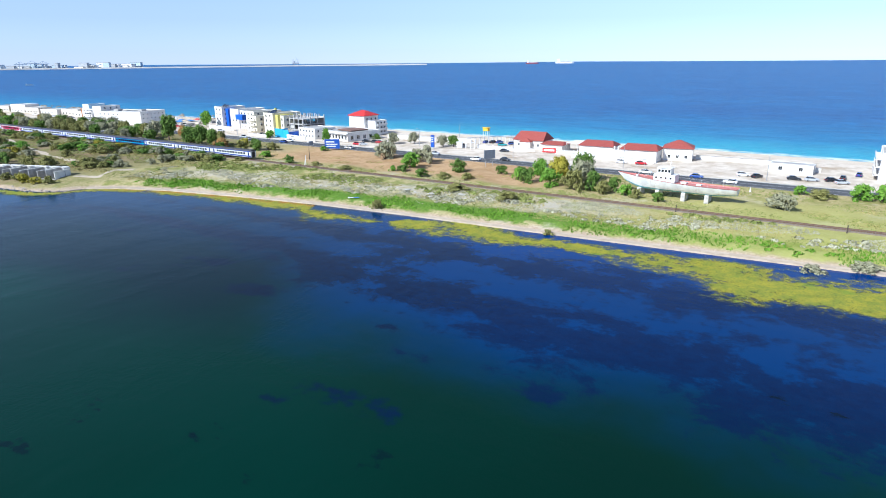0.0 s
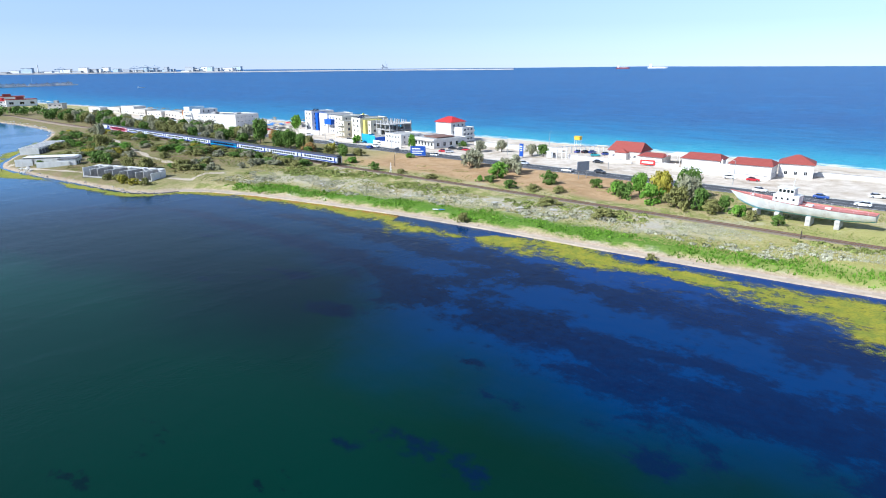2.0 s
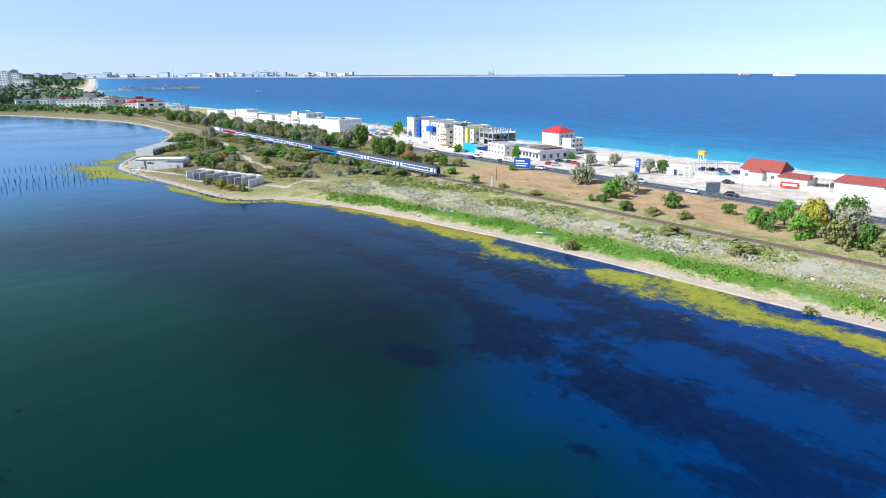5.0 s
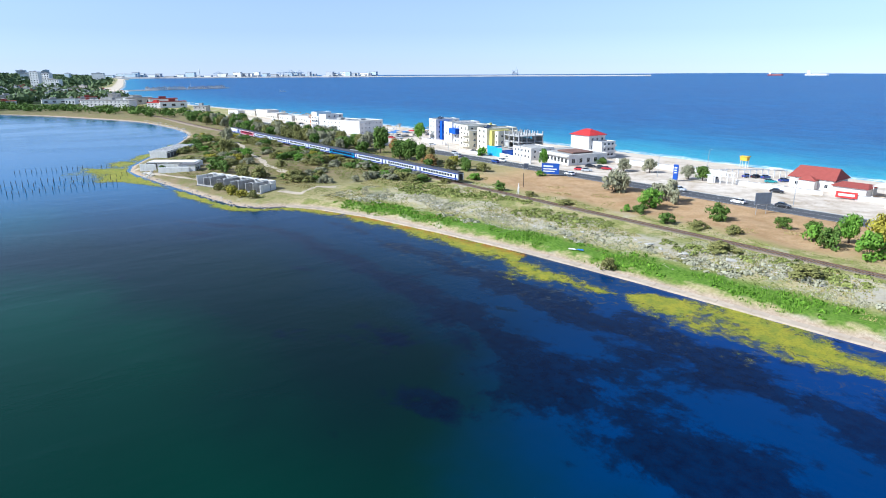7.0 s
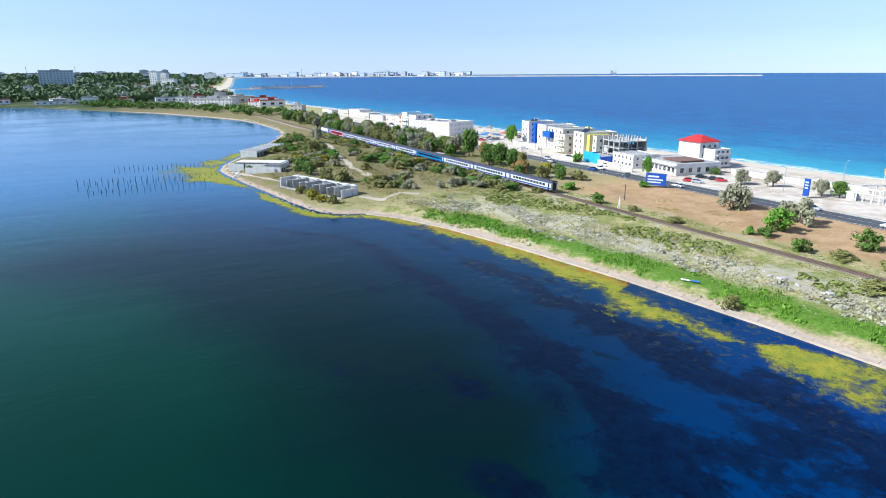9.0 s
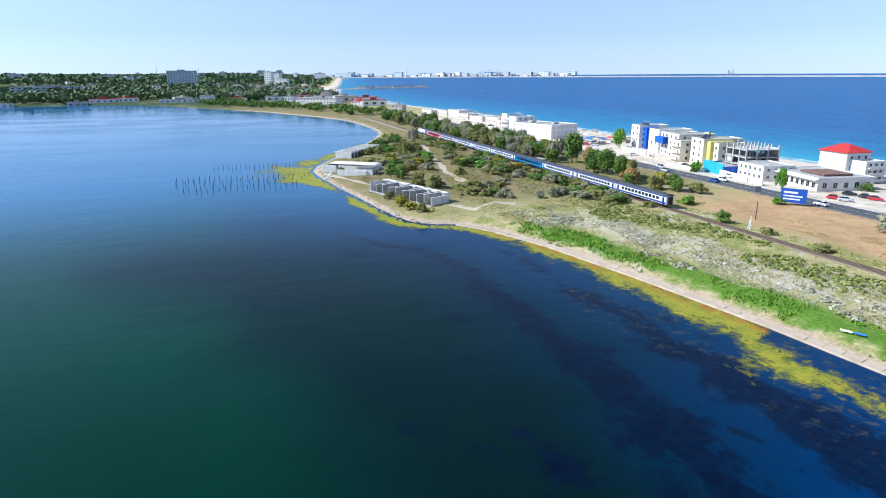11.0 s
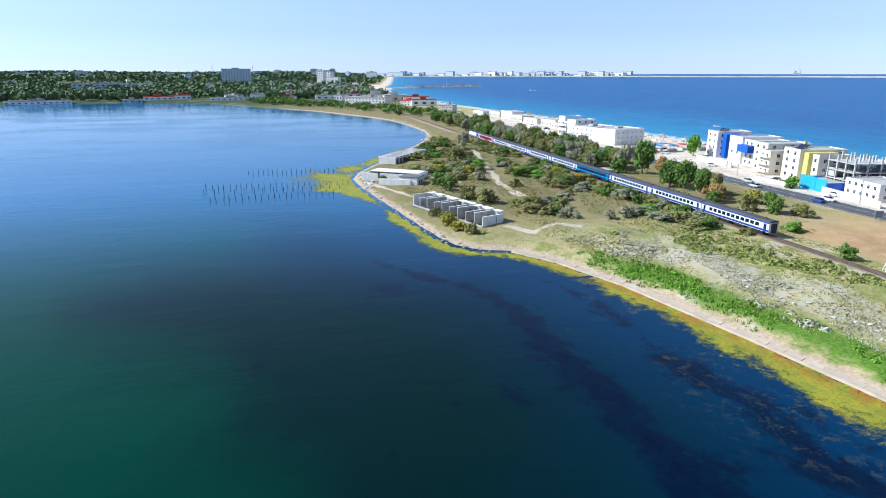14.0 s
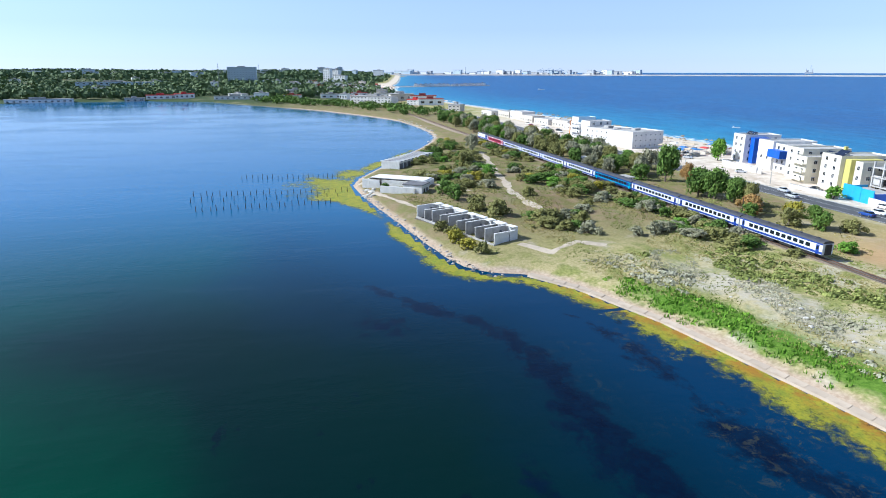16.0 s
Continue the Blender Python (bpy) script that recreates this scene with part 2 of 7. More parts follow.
# ---- materials of the land and the water ----
def ground_material():
    m = Mat("scrub_ground")
    d, s = m.attr("shore"), m.attr("sea")
    x, y, z = m.xyz()
    n1 = m.noise(0.045, 5, 0.6)
    n2 = m.noise(0.22, 5, 0.62)
    n3 = m.noise(1.6, 4, 0.65)
    wob = m.math('MULTIPLY', m.math('SUBTRACT', n2, 0.5), 9.0)
    dd = m.math('ADD', d, wob)
    yy = m.math('ADD', y, m.math('MULTIPLY', m.math('SUBTRACT', n1, 0.5), 14.0))
    dry = m.mix(m.ramp(n3, 0.3, 0.7), (0.31, 0.275, 0.115), (0.48, 0.405, 0.22))
    olive = m.mix(m.ramp(n3, 0.3, 0.7), (0.16, 0.185, 0.048), (0.30, 0.295, 0.095))
    grey = m.mix(m.ramp(n3, 0.35, 0.7), (0.37, 0.345, 0.235), (0.53, 0.475, 0.35))
    scrub = m.mix(m.ramp(n2, 0.42, 0.60), dry, olive)
    scrub = m.mix(m.ramp(m.noise(0.09, 4, 0.6), 0.54, 0.66, 0, 0.9), scrub, grey)
    # brown mown field between the rails and the road
    brown = m.mix(m.ramp(n2, 0.3, 0.7), (0.36, 0.225, 0.11), (0.48, 0.325, 0.18))
    brown = m.mix(m.ramp(n3, 0.45, 0.75, 0, 0.5), brown, (0.19, 0.16, 0.065))
    field = m.math('MULTIPLY', m.ramp(yy, 174, 184), m.ramp(m.math('ADD', x, m.math('MULTIPLY', wob, 3.0)), -245, -200))
    field = m.math('MULTIPLY', field, m.ramp(m.math('ADD', x, m.math('MULTIPLY', wob, 4.0)), -62, -95, 0.15, 1.0))
    c = m.mix(field, scrub, brown)
    # fresh green band behind the shore, and greener land at the near end
    band = m.math('MULTIPLY', m.ramp(dd, 3, 6), m.ramp(dd, 15, 10))
    band = m.math('MULTIPLY', band, m.ramp(m.math('ADD', x, wob), -215, -200))
    green = m.mix(m.ramp(n3, 0.3, 0.7), (0.07, 0.15, 0.012), (0.15, 0.25, 0.03))
    c = m.mix(band, c, green)
    lawn = m.math('MULTIPLY', m.ramp(m.math('ADD', x, m.math('MULTIPLY', wob, 4.0)), -75, 0), m.ramp(yy, 205, 180))
    c = m.mix(m.math('MULTIPLY', lawn, 0.75), c, m.mix(m.ramp(n2, 0.3, 0.7), (0.28, 0.30, 0.06), (0.44, 0.41, 0.15)))
    point = m.math('MULTIPLY', m.ramp(x, -300, -345), m.ramp(x, -470, -430))
    c = m.mix(m.math('MULTIPLY', point, 0.6), c, m.mix(n2, (0.09, 0.15, 0.03), (0.20, 0.22, 0.07)))
    # pale strip of dead stalks between the green band and the rails
    dead = m.math('MULTIPLY', m.math('MULTIPLY', m.ramp(dd, 13, 19), m.ramp(dd, 31, 25)), m.math('MULTIPLY', m.ramp(x, -225, -205), m.ramp(x, -40, -70)))
    c = m.mix(m.math('MULTIPLY', dead, m.ramp(m.noise(0.35, 6, 0.7), 0.38, 0.58, 0.15, 0.9)), c, m.mix(n3, (0.36, 0.32, 0.25), (0.50, 0.46, 0.38)))
    # bare burnt patch
    burnt = m.math('MULTIPLY', m.ramp(m.math('ADD', m.math('ABSOLUTE', m.math('ADD', x, 283)), wob), 22, 14), m.ramp(m.math('ADD', m.math('ABSOLUTE', m.math('SUBTRACT', y, 137)), wob), 11, 6))
    c = m.mix(m.math('MULTIPLY', burnt, 0.8), c, (0.16, 0.075, 0.045))
    # darker, browner scrub on the point and along the bay
    rough = m.math('MULTIPLY', m.ramp(m.math('ADD', x, m.math('MULTIPLY', wob, 3.0)), -212, -262), m.ramp(yy, 214, 206))
    c = m.mix(m.math('MULTIPLY', rough, 0.85), c, m.mix(m.ramp(n2, 0.38, 0.62), m.mix(n3, (0.10, 0.11, 0.03), (0.175, 0.17, 0.055)), m.mix(n3, (0.18, 0.125, 0.075), (0.29, 0.215, 0.135))))
    # sandy rim along the lake
    sand = m.mix(m.ramp(n3, 0.3, 0.7), (0.36, 0.27, 0.19), (0.50, 0.40, 0.30))
    c = m.mix(m.ramp(m.math('ADD', d, m.math('MULTIPLY', wob, 0.35)), 4.2, 2.2), c, sand)
    quay = m.math('MULTIPLY', m.ramp(m.math('ADD', d, m.math('MULTIPLY', wob, 2.0)), 24, 16), m.ramp(x, -985, -1015))
    c = m.mix(quay, c, m.mix(n2, (0.34, 0.29, 0.23), (0.52, 0.47, 0.41)))
    # gravel and paving seaward of the road, then the beach
    pave = m.mix(m.ramp(n2, 0.3, 0.7), (0.50, 0.42, 0.33), (0.68, 0.61, 0.52))
    pave = m.mix(m.ramp(m.noise(0.12, 6, 0.7), 0.5, 0.68, 0, 0.7), pave, (0.34, 0.26, 0.17))
    town = m.math('MULTIPLY', m.ramp(m.math('ADD', y, m.math('MULTIPLY', wob, 0.3)), 221, 224), m.ramp(x, -700, -560))
    c = m.mix(town, c, pave)
    beach = m.mix(m.ramp(n3, 0.3, 0.7), (0.56, 0.47, 0.36), (0.67, 0.59, 0.48))
    c = m.mix(m.math('MULTIPLY', m.ramp(m.math('SUBTRACT', m.math('ADD', s, wob), m.math('MULTIPLY', m.ramp(x, -1150, -1450), m.ramp(x, -2150, -1900, 0, 110))), 36, 24), m.ramp(s, -2, 1.5)), c, beach)
    c = m.mix(m.ramp(s, 3.5, 1.0), c, (0.33, 0.28, 0.2))
    # far woods and fields
    far = m.mix(m.ramp(m.noise(0.012, 5, 0.6), 0.50, 0.66), (0.045, 0.07, 0.025), (0.20, 0.19, 0.10))
    c = m.mix(m.math('MULTIPLY', m.ramp(x, -760, -1000), m.ramp(m.math('ADD', s, m.ramp(x, -1850, -1980, 0, 60)), 100, 150)), c, far)
    h = m.math('ADD', m.math('MULTIPLY', n3, 0.6), m.noise(6.0, 3))
    m.bump(h, 0.6, 0.25)
    return m.done(c, 0.95, 0, 0.15)


def lake_material():
    m = Mat("lake_water")
    x, y, z = m.xyz()
    d, beds = m.attr("shore"), m.attr("weed")
    big = m.noise(0.010, 4, 0.5)
    # the bed: green in the deep, a murky belt inside it, blue over the shallows
    deep = m.mix(m.ramp(big, 0.35, 0.65), (0.0018, 0.016, 0.010), (0.0020, 0.023, 0.016))
    deep = m.mix(m.ramp(x, -105, -175), deep, (0.002, 0.036, 0.020))
    wide = m.math('ADD', d, m.math('MULTIPLY', m.math('SUBTRACT', m.noise(0.03, 4), 0.5), 34.0))
    murk = m.math('MULTIPLY', m.math('MULTIPLY', m.ramp(wide, -92, -66), m.ramp(x, -60, -105)), m.ramp(x, -260, -205))
    c = m.mix(m.math('MULTIPLY', murk, 0.82), deep, (0.0012, 0.0070, 0.0100))
    mid = m.mix(m.ramp(x, -150, -60), (0.0013, 0.0135, 0.027), (0.0022, 0.027, 0.112))
    c = m.mix(m.ramp(wide, m.ramp(x, -110, -60, -56, -84), m.ramp(x, -110, -60, -30, -52)), c, mid)
    c = m.mix(m.ramp(d, -36, -8, 0, 0.85), c, m.mix(m.ramp(x, -150, -60), (0.002, 0.026, 0.075), (0.003, 0.030, 0.15)))
    # far water: the reflected blue of the sky put into the body colour
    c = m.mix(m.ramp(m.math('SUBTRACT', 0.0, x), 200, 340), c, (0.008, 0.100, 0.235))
    # dark weed beds with ragged, clumpy edges
    clump = m.noise(0.085, 9, 0.66, distort=0.25, stretch=(0.85, 1.1, 1))
    bits = m.noise(0.42, 6, 0.70)
    ragged = m.math('ADD', m.math('MULTIPLY', m.math('SUBTRACT', clump, 0.5), 4.2), m.math('MULTIPLY', m.math('SUBTRACT', bits, 0.5), 1.6))
    mask = m.ramp(m.math('ADD', beds, ragged), 0.40, 1.0)
    weed = m.mix(m.ramp(bits, 0.35, 0.65), (0.0008, 0.0028, 0.014), (0.0010, 0.0055, 0.021))
    weed = m.mix(m.ramp(x, -75, -35, 0, 0.8), weed, (0.0016, 0.009, 0.046))
    c = m.mix(m.math('MULTIPLY', mask, m.ramp(bits, 0.3, 0.7, 0.92, 0.7)), c, weed)
    # loose small clumps out in the deep
    loose = m.math('MULTIPLY', m.ramp(m.noise(0.16, 7, 0.62, stretch=(0.7, 1.2, 1)), 0.63, 0.69), m.ramp(m.noise(0.02, 2), 0.46, 0.58))
    c = m.mix(m.math('MULTIPLY', loose, m.ramp(x, -230, -190, 0, 0.75)), c, (0.001, 0.006, 0.012))
    # brownish stalks that reach the surface off the bank
    film = m.math('MULTIPLY', m.math('MULTIPLY', m.ramp(d, -30, -10), m.ramp(x, -205, -175)), m.ramp(m.noise(0.5, 9, 0.78, distort=0.6), 0.52, 0.62))
    c = m.mix(m.math('MULTIPLY', film, m.ramp(m.noise(0.06, 3), 0.42, 0.60, 0.0, 0.75)), c, (0.060, 0.062, 0.036))
    ripple = m.noise(1.1, 3, 0.6, stretch=(1.0, 0.5, 1))
    swell = m.noise(0.25, 2, 0.5, stretch=(0.6, 1.2, 1))
    # lanes of calm and ruffled water
    lane = m.ramp(m.noise(0.018, 5, 0.62, stretch=(1.6, 0.5, 1)), 0.44, 0.58, 0.35, 1.0)
    h = m.math('ADD', m.math('MULTIPLY', ripple, 0.5), m.math('ADD', swell, m.math('MULTIPLY', m.noise(3.2, 2), 0.25)))
    m.bump(m.math('MULTIPLY', h, lane), 0.34, 0.16)
    m.p.inputs["IOR"].default_value = 1.25
    return m.done(c, m.math('ADD', m.math('MULTIPLY', lane, 0.08), 0.05), 0, 0.2)


def sea_material():
    m = Mat("sea_water")
    s = m.attr("sea")
    patch = m.noise(0.006, 5, 0.6, stretch=(0.5, 1.6, 1))
    fine = m.noise(0.07, 8, 0.74, stretch=(0.35, 1.4, 1))
    deep = m.mix(m.ramp(patch, 0.35, 0.68), (0.002, 0.095, 0.285), (0.003, 0.14, 0.36))
    # dark and bright faces of the waves streaked into the water colour
    deep = m.mix(m.ramp(fine, 0.44, 0.57, 0, 0.9), deep, (0.001, 0.055, 0.19))
    chop = m.noise(0.26, 6, 0.72, stretch=(0.45, 1.5, 1))
    deep = m.mix(m.ramp(chop, 0.47, 0.60, 0, 0.75), deep, (0.001, 0.035, 0.13))
    deep = m.mix(m.ramp(chop, 0.42, 0.30, 0, 0.6), deep, (0.006, 0.15, 0.36))
    mid = m.mix(m.math('MULTIPLY', m.ramp(s, -230, -45), m.ramp(fine, 0.62, 0.40, 0.35, 1.0)), deep, (0.012, 0.17, 0.34))
    w = m.math('ADD', s, m.math('MULTIPLY', m.math('SUBTRACT', m.noise(0.03, 5, 0.6), 0.5), 60.0))
    turq = m.math('MULTIPLY', m.ramp(w, -80, -6), m.ramp(m.xyz()[0], -520, -170, 0.30, 1.0))
    c = m.mix(m.math('MULTIPLY', turq, m.ramp(chop, 0.40, 0.62, 1.0, 0.55)), mid, (0.05, 0.33, 0.42))
    # foam of the last breakers
    f = m.math('ADD', s, m.math('MULTIPLY', m.math('SUBTRACT', m.noise(0.09, 5, 0.65), 0.5), 16.0))
    foam = m.math('MULTIPLY', m.ramp(f, -9, -4), m.ramp(m.noise(0.25, 6, 0.7, stretch=(0.4, 1.6, 1)), 0.42, 0.6))
    c = m.mix(foam, c, (0.8, 0.84, 0.84))
    caps = m.ramp(m.noise(0.3, 5, 0.75, stretch=(0.45, 1.8, 1)), 0.745, 0.78, 0, 0.6)
    c = m.mix(caps, c, (0.6, 0.72, 0.8))
    wave = m.noise(0.35, 4, 0.65, stretch=(0.5, 1.4, 1))
    m.bump(wave, 0.8, 0.7)
    m.p.inputs["IOR"].default_value = 1.33
    return m.done(c, 0.34, 0, 0.18)


MAT_GROUND = ground_material()
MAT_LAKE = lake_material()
MAT_SEA = sea_material()


def sheet(name, xs, ys, zfun, material, keep=None, attrs=()):
    gx, gy = np.meshgrid(np.array(xs), np.array(ys), indexing='ij')
    z = zfun(gx, gy)
    nx, ny = gx.shape
    idx = np.arange(nx * ny).reshape(nx, ny)
    quads = np.stack([idx[:-1, :-1], idx[1:, :-1], idx[1:, 1:], idx[:-1, 1:]], -1).reshape(-1, 4)
    if keep is not None:
        k = keep(gx, gy).ravel()
        quads = quads[k[quads].any(1)]
    me = bpy.data.meshes.new(name)
    me.from_pydata(np.stack([gx, gy, z], -1).reshape(-1, 3).tolist(), [], quads.tolist())
    for an, fun in attrs:
        at = me.attributes.new(an, 'FLOAT', 'POINT')
        at.data.foreach_set("value", fun(gx, gy).ravel().astype(np.float32))
    me.shade_smooth()
    me.materials.append(material)
    return new(name, me)


WEED_BELTS = (([(-240, 20, 0), (-215, 23, 3), (-190, 27, 4), (-165, 31, 4.5), (-107, 40, 7), (-80, 47, 9), (-30, 55, 12), (40, 64, 14)]),
              ([(-205, 10, 0), (-185, 12, 3), (-150, 18, 5), (-110, 21, 6), (-80, 25, 8), (-30, 28, 8), (40, 32, 9)]))
WEED_BLOBS = ((-52, 51, 6, 3.5), (-44, 51.5, 4, 3), (-51, 65, 6, 2), (-60, 72, 3, 1.5), (-59, 46, 4, 2), (-29, 67, 4, 4), (-125, 64, 4, 3), (-141, 60, 3.5, 2.5), (-204, 73, 9, 8), (-178, 64, 4.5, 3),
              (-144, 98, 3, 3), (-160, 83, 8, 3), (-112, 78, 12, 5), (-95, 72, 9, 5))


def weed_field(x, y):
    """How thick the weed stands under water: belts along the bank, and beds further out."""
    d = -lake_dist(x, y)
    v = np.full(x.shape, -0.5)
    for belt in WEED_BELTS:
        bx = [p[0] for p in belt]
        mid, half = np.interp(x, bx, [p[1] for p in belt]), np.interp(x, bx, [p[2] for p in belt])
        v = np.maximum(v, np.where(half > 0.5, 1.35 * (1 - np.abs(d - mid) / np.maximum(half, 0.5) * 0.62), -0.5))
    for bx, by, rx, ry in WEED_BLOBS:
        v = np.maximum(v, 1.0 - 0.75 * np.hypot((x - bx) / rx, (y - by) / ry))
    return np.clip(v - 0.3 * smooth(-120, -170, x), -0.5, 1.4)


def spread(*runs):
    out = []
    for a, b, step in runs:
        n = max(1, round((b - a) / step))
        out += [a + (b - a) * i / n for i in range(n)]
    return out + [runs[-1][1]]


gxs = spread((-4990, -1200, 90), (-1200, -600, 15), (-600, -420, 5), (-420, 40, 2.0), (40, 260, 6), (260, 900, 40), (900, 4990, 200))
gys = spread((-4990, -1500, 250), (-1500, -300, 60), (-300, 60, 20), (60, 236, 2.0), (236, 340, 3.5), (340, 700, 30), (700, 2700, 80), (2700, 4990, 200))
ground = sheet("ground", gxs, gys, ground_z, MAT_GROUND, attrs=(("shore", lambda x, y: np.clip(lake_dist(x, y), -50, 500)), ("sea", lambda x, y: np.clip(sea_dist(x, y), -50, 500))))
tagged(ground, "dry scrubby spit of land between lake and sea, sandy at its edges", "ground", kind="structure")
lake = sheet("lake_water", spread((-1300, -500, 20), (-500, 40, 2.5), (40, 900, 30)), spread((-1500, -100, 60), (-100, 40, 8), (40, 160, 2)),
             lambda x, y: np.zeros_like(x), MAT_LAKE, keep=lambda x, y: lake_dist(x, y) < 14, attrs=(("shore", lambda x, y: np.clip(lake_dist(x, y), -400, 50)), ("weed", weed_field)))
tagged(lake, "dark blue-green lake water with weed beds showing through", "water", kind="structure")
sea = sheet("sea_water", spread((-4990, -1200, 80), (-1200, -700, 20), (-700, 300, 8), (300, 4990, 120)), spread((225, 420, 5), (420, 1000, 30), (1000, 4990, 100)),
            lambda x, y: lift(x, y), MAT_SEA, keep=lambda x, y: sea_dist(x, y) < 30, attrs=(("sea", lambda x, y: np.clip(sea_dist(x, y), -800, 50)),))
tagged(sea, "bright blue sea, turquoise along the beach", "water", kind="structure")


# ---- road, railway, bank ----
def asphalt():
    m = Mat("asphalt")
    n = m.noise(0.5, 5)
    c = m.mix(m.ramp(n, 0.35, 0.7), (0.060, 0.063, 0.070), (0.092, 0.094, 0.100))
    c = m.mix(m.ramp(m.noise(0.15, 3, stretch=(0.1, 2.4, 1)), 0.45, 0.65, 0, 0.5), c, (0.045, 0.047, 0.052))
    m.bump(m.noise(18, 3), 0.2, 0.01)
    return m.done(c, 0.85)


MAT_ASPHALT = asphalt()
MAT_LINE = plain("road_marking_white", (0.78, 0.78, 0.76), 0.6, vary=0.25, scale=1.5)
MAT_KERB = plain("kerb_concrete", (0.52, 0.50, 0.46), 0.85, vary=0.25, scale=0.8)
ROAD_Z = 3.12
bm = bmesh.new()
xs = spread((-760, -560, 25), (-560, 60, 10), (60, 900, 60))
line = [(x, ROAD_Y0) for x in xs]
strip(bm, line, [0, 5.0, 10.0], [ROAD_Z, ROAD_Z + 0.1, ROAD_Z])
strip(bm, line, [0, -0.6], [ROAD_Z, ROAD_Z - 0.7])
strip(bm, line, [10.6, 10.0], [ROAD_Z - 0.7, ROAD_Z])
road = tagged(mesh_ob("road", bm, MAT_ASPHALT), "grey asphalt coast road with white lane lines", "road", kind="structure")
bm = bmesh.new()
for off in (0.5, 9.4):
    strip(bm, line, [off, off + 0.18], [ROAD_Z + 0.03] * 2)
strip(bm, line, [4.93, 5.07], [ROAD_Z + 0.108] * 2)
tagged(mesh_ob("road_line", bm, MAT_LINE, road), "worn white paint")
bm = bmesh.new()
strip(bm, line, [10.0, 10.0, 10.25, 10.25], [ROAD_Z - 0.6, ROAD_Z + 0.16, ROAD_Z + 0.16, ROAD_Z - 0.6])
tagged(mesh_ob("kerb", bm, MAT_KERB), "pale concrete kerb along the road", "kerb", kind="structure")

MAT_BALLAST = plain("rail_ballast", (0.28, 0.22, 0.155), 0.95, vary=0.4, scale=2.5, dirt=(0.09, 0.07, 0.05), dirty=0.6)
MAT_RAIL = plain("rusty_rail_steel", (0.22, 0.13, 0.085), 0.5, 0.7, vary=0.4, scale=4)
MAT_SLEEPER = plain("old_sleeper_concrete", (0.24, 0.21, 0.17), 0.9, vary=0.35, scale=3)
RAIL_Z = 3.0
xs = spread((-760, 60, 10), (60, 700, 40))
rline = [(x, RAIL_Y) for x in xs]
bm = bmesh.new()
strip(bm, rline, [-3.2, -1.7, 1.7, 3.2], [RAIL_Z - 1.1, RAIL_Z - 0.32, RAIL_Z - 0.32, RAIL_Z - 1.1])
railway = tagged(mesh_ob("railway_bed", bm, MAT_BALLAST), "low brown ballast bed of a single-track railway", "railway", kind="structure")
for off in (-0.75, 0.68):
    bm = bmesh.new()
    strip(bm, rline, [off - 0.03, off, off + 0.07, off + 0.1], [RAIL_Z - 0.2, RAIL_Z, RAIL_Z, RAIL_Z - 0.2])
    mesh_ob("rail", bm, MAT_RAIL, railway, "rusty steel rail")

MAT_BANK = plain("bank_concrete", (0.46, 0.38, 0.29), 0.9, vary=0.3, scale=0.25, dirt=(0.25, 0.19, 0.12), dirty=0.6, vary_each=0.6)
MAT_RUBBLE = plain("grey_rubble", (0.42, 0.38, 0.33), 0.95, vary=0.4, scale=0.9, dirt=(0.2, 0.17, 0.13), dirty=0.5, vary_each=0.5)


def along(points, step):
    out = []
    for a, b in zip(points, points[1:]):
        n = max(1, round(math.dist(a, b) / step))
        out += [(a[0] + (b[0] - a[0]) * i / n, a[1] + (b[1] - a[1]) * i / n) for i in range(n)]
    return out + [points[-1]]


shore_line = [p for p in LAKE_SHORE if -224 <= p[0] <= 450]


# ---- train ----
MAT_COACH_WHITE = plain("coach_white_paint", (0.74, 0.75, 0.77), 0.35, vary=0.12, scale=0.5, dirty=0.3)
MAT_COACH_BLUE = plain("coach_blue_paint", (0.015, 0.05, 0.30), 0.35, vary=0.2, scale=0.5)
MAT_COACH_NAVY = plain("coach_navy_paint", (0.012, 0.035, 0.17), 0.35, vary=0.2, scale=0.5)
MAT_COACH_CYAN = plain("coach_cyan_paint", (0.02, 0.32, 0.52), 0.35, vary=0.15, scale=0.5)
MAT_COACH_RED = plain("coach_red_paint", (0.40, 0.018, 0.075), 0.35, vary=0.2, scale=0.5)
MAT_COACH_ROOF = plain("coach_roof_grey", (0.055, 0.056, 0.065), 0.6, vary=0.35, scale=0.4, dirt=(0.12, 0.1, 0.09), dirty=0.5)
MAT_UNDER = plain("dark_underframe", (0.025, 0.023, 0.022), 0.8, vary=0.4, scale=1.2)
MAT_GLASS = Mat("dark_window_glass").done((0.012, 0.018, 0.025), 0.06, 0, 0.7)
COACH_L, COACH_W = 25.6, 2.85


def coach_band(z0, z1, y=None, l=COACH_L):
    """A thin painted band that runs along both sides of a coach."""
    w = COACH_W / 2 + 0.012
    return boxes((-l / 2 + 0.02, l / 2 - 0.02, -w, -w + 0.03, z0, z1), (-l / 2 + 0.02, l / 2 - 0.02, w - 0.03, w, z0, z1))


def coach_roof(l):
    bm = bmesh.new()
    n = 9
    prof = [(math.cos(math.pi * i / n) * COACH_W / 2, 3.45 + 0.6 * math.sin(math.pi * i / n)) for i in range(n + 1)]
    a = [bm.verts.new((-l / 2, y, z)) for y, z in prof]
    b = [bm.verts.new((l / 2, y, z)) for y, z in prof]
    for i in range(n):
        bm.faces.new((a[i], b[i], b[i + 1], a[i + 1]))
    bm.faces.new(a)
    bm.faces.new(b[::-1])
    bm.faces.new((a[0], a[-1], b[-1], b[0]))
    for k in range(5):
        x = -l / 2 + 3 + k * (l - 6) / 4
        box(bm, x - 0.35, x + 0.35, -0.3, 0.3, 4.0, 4.18)
    return bm


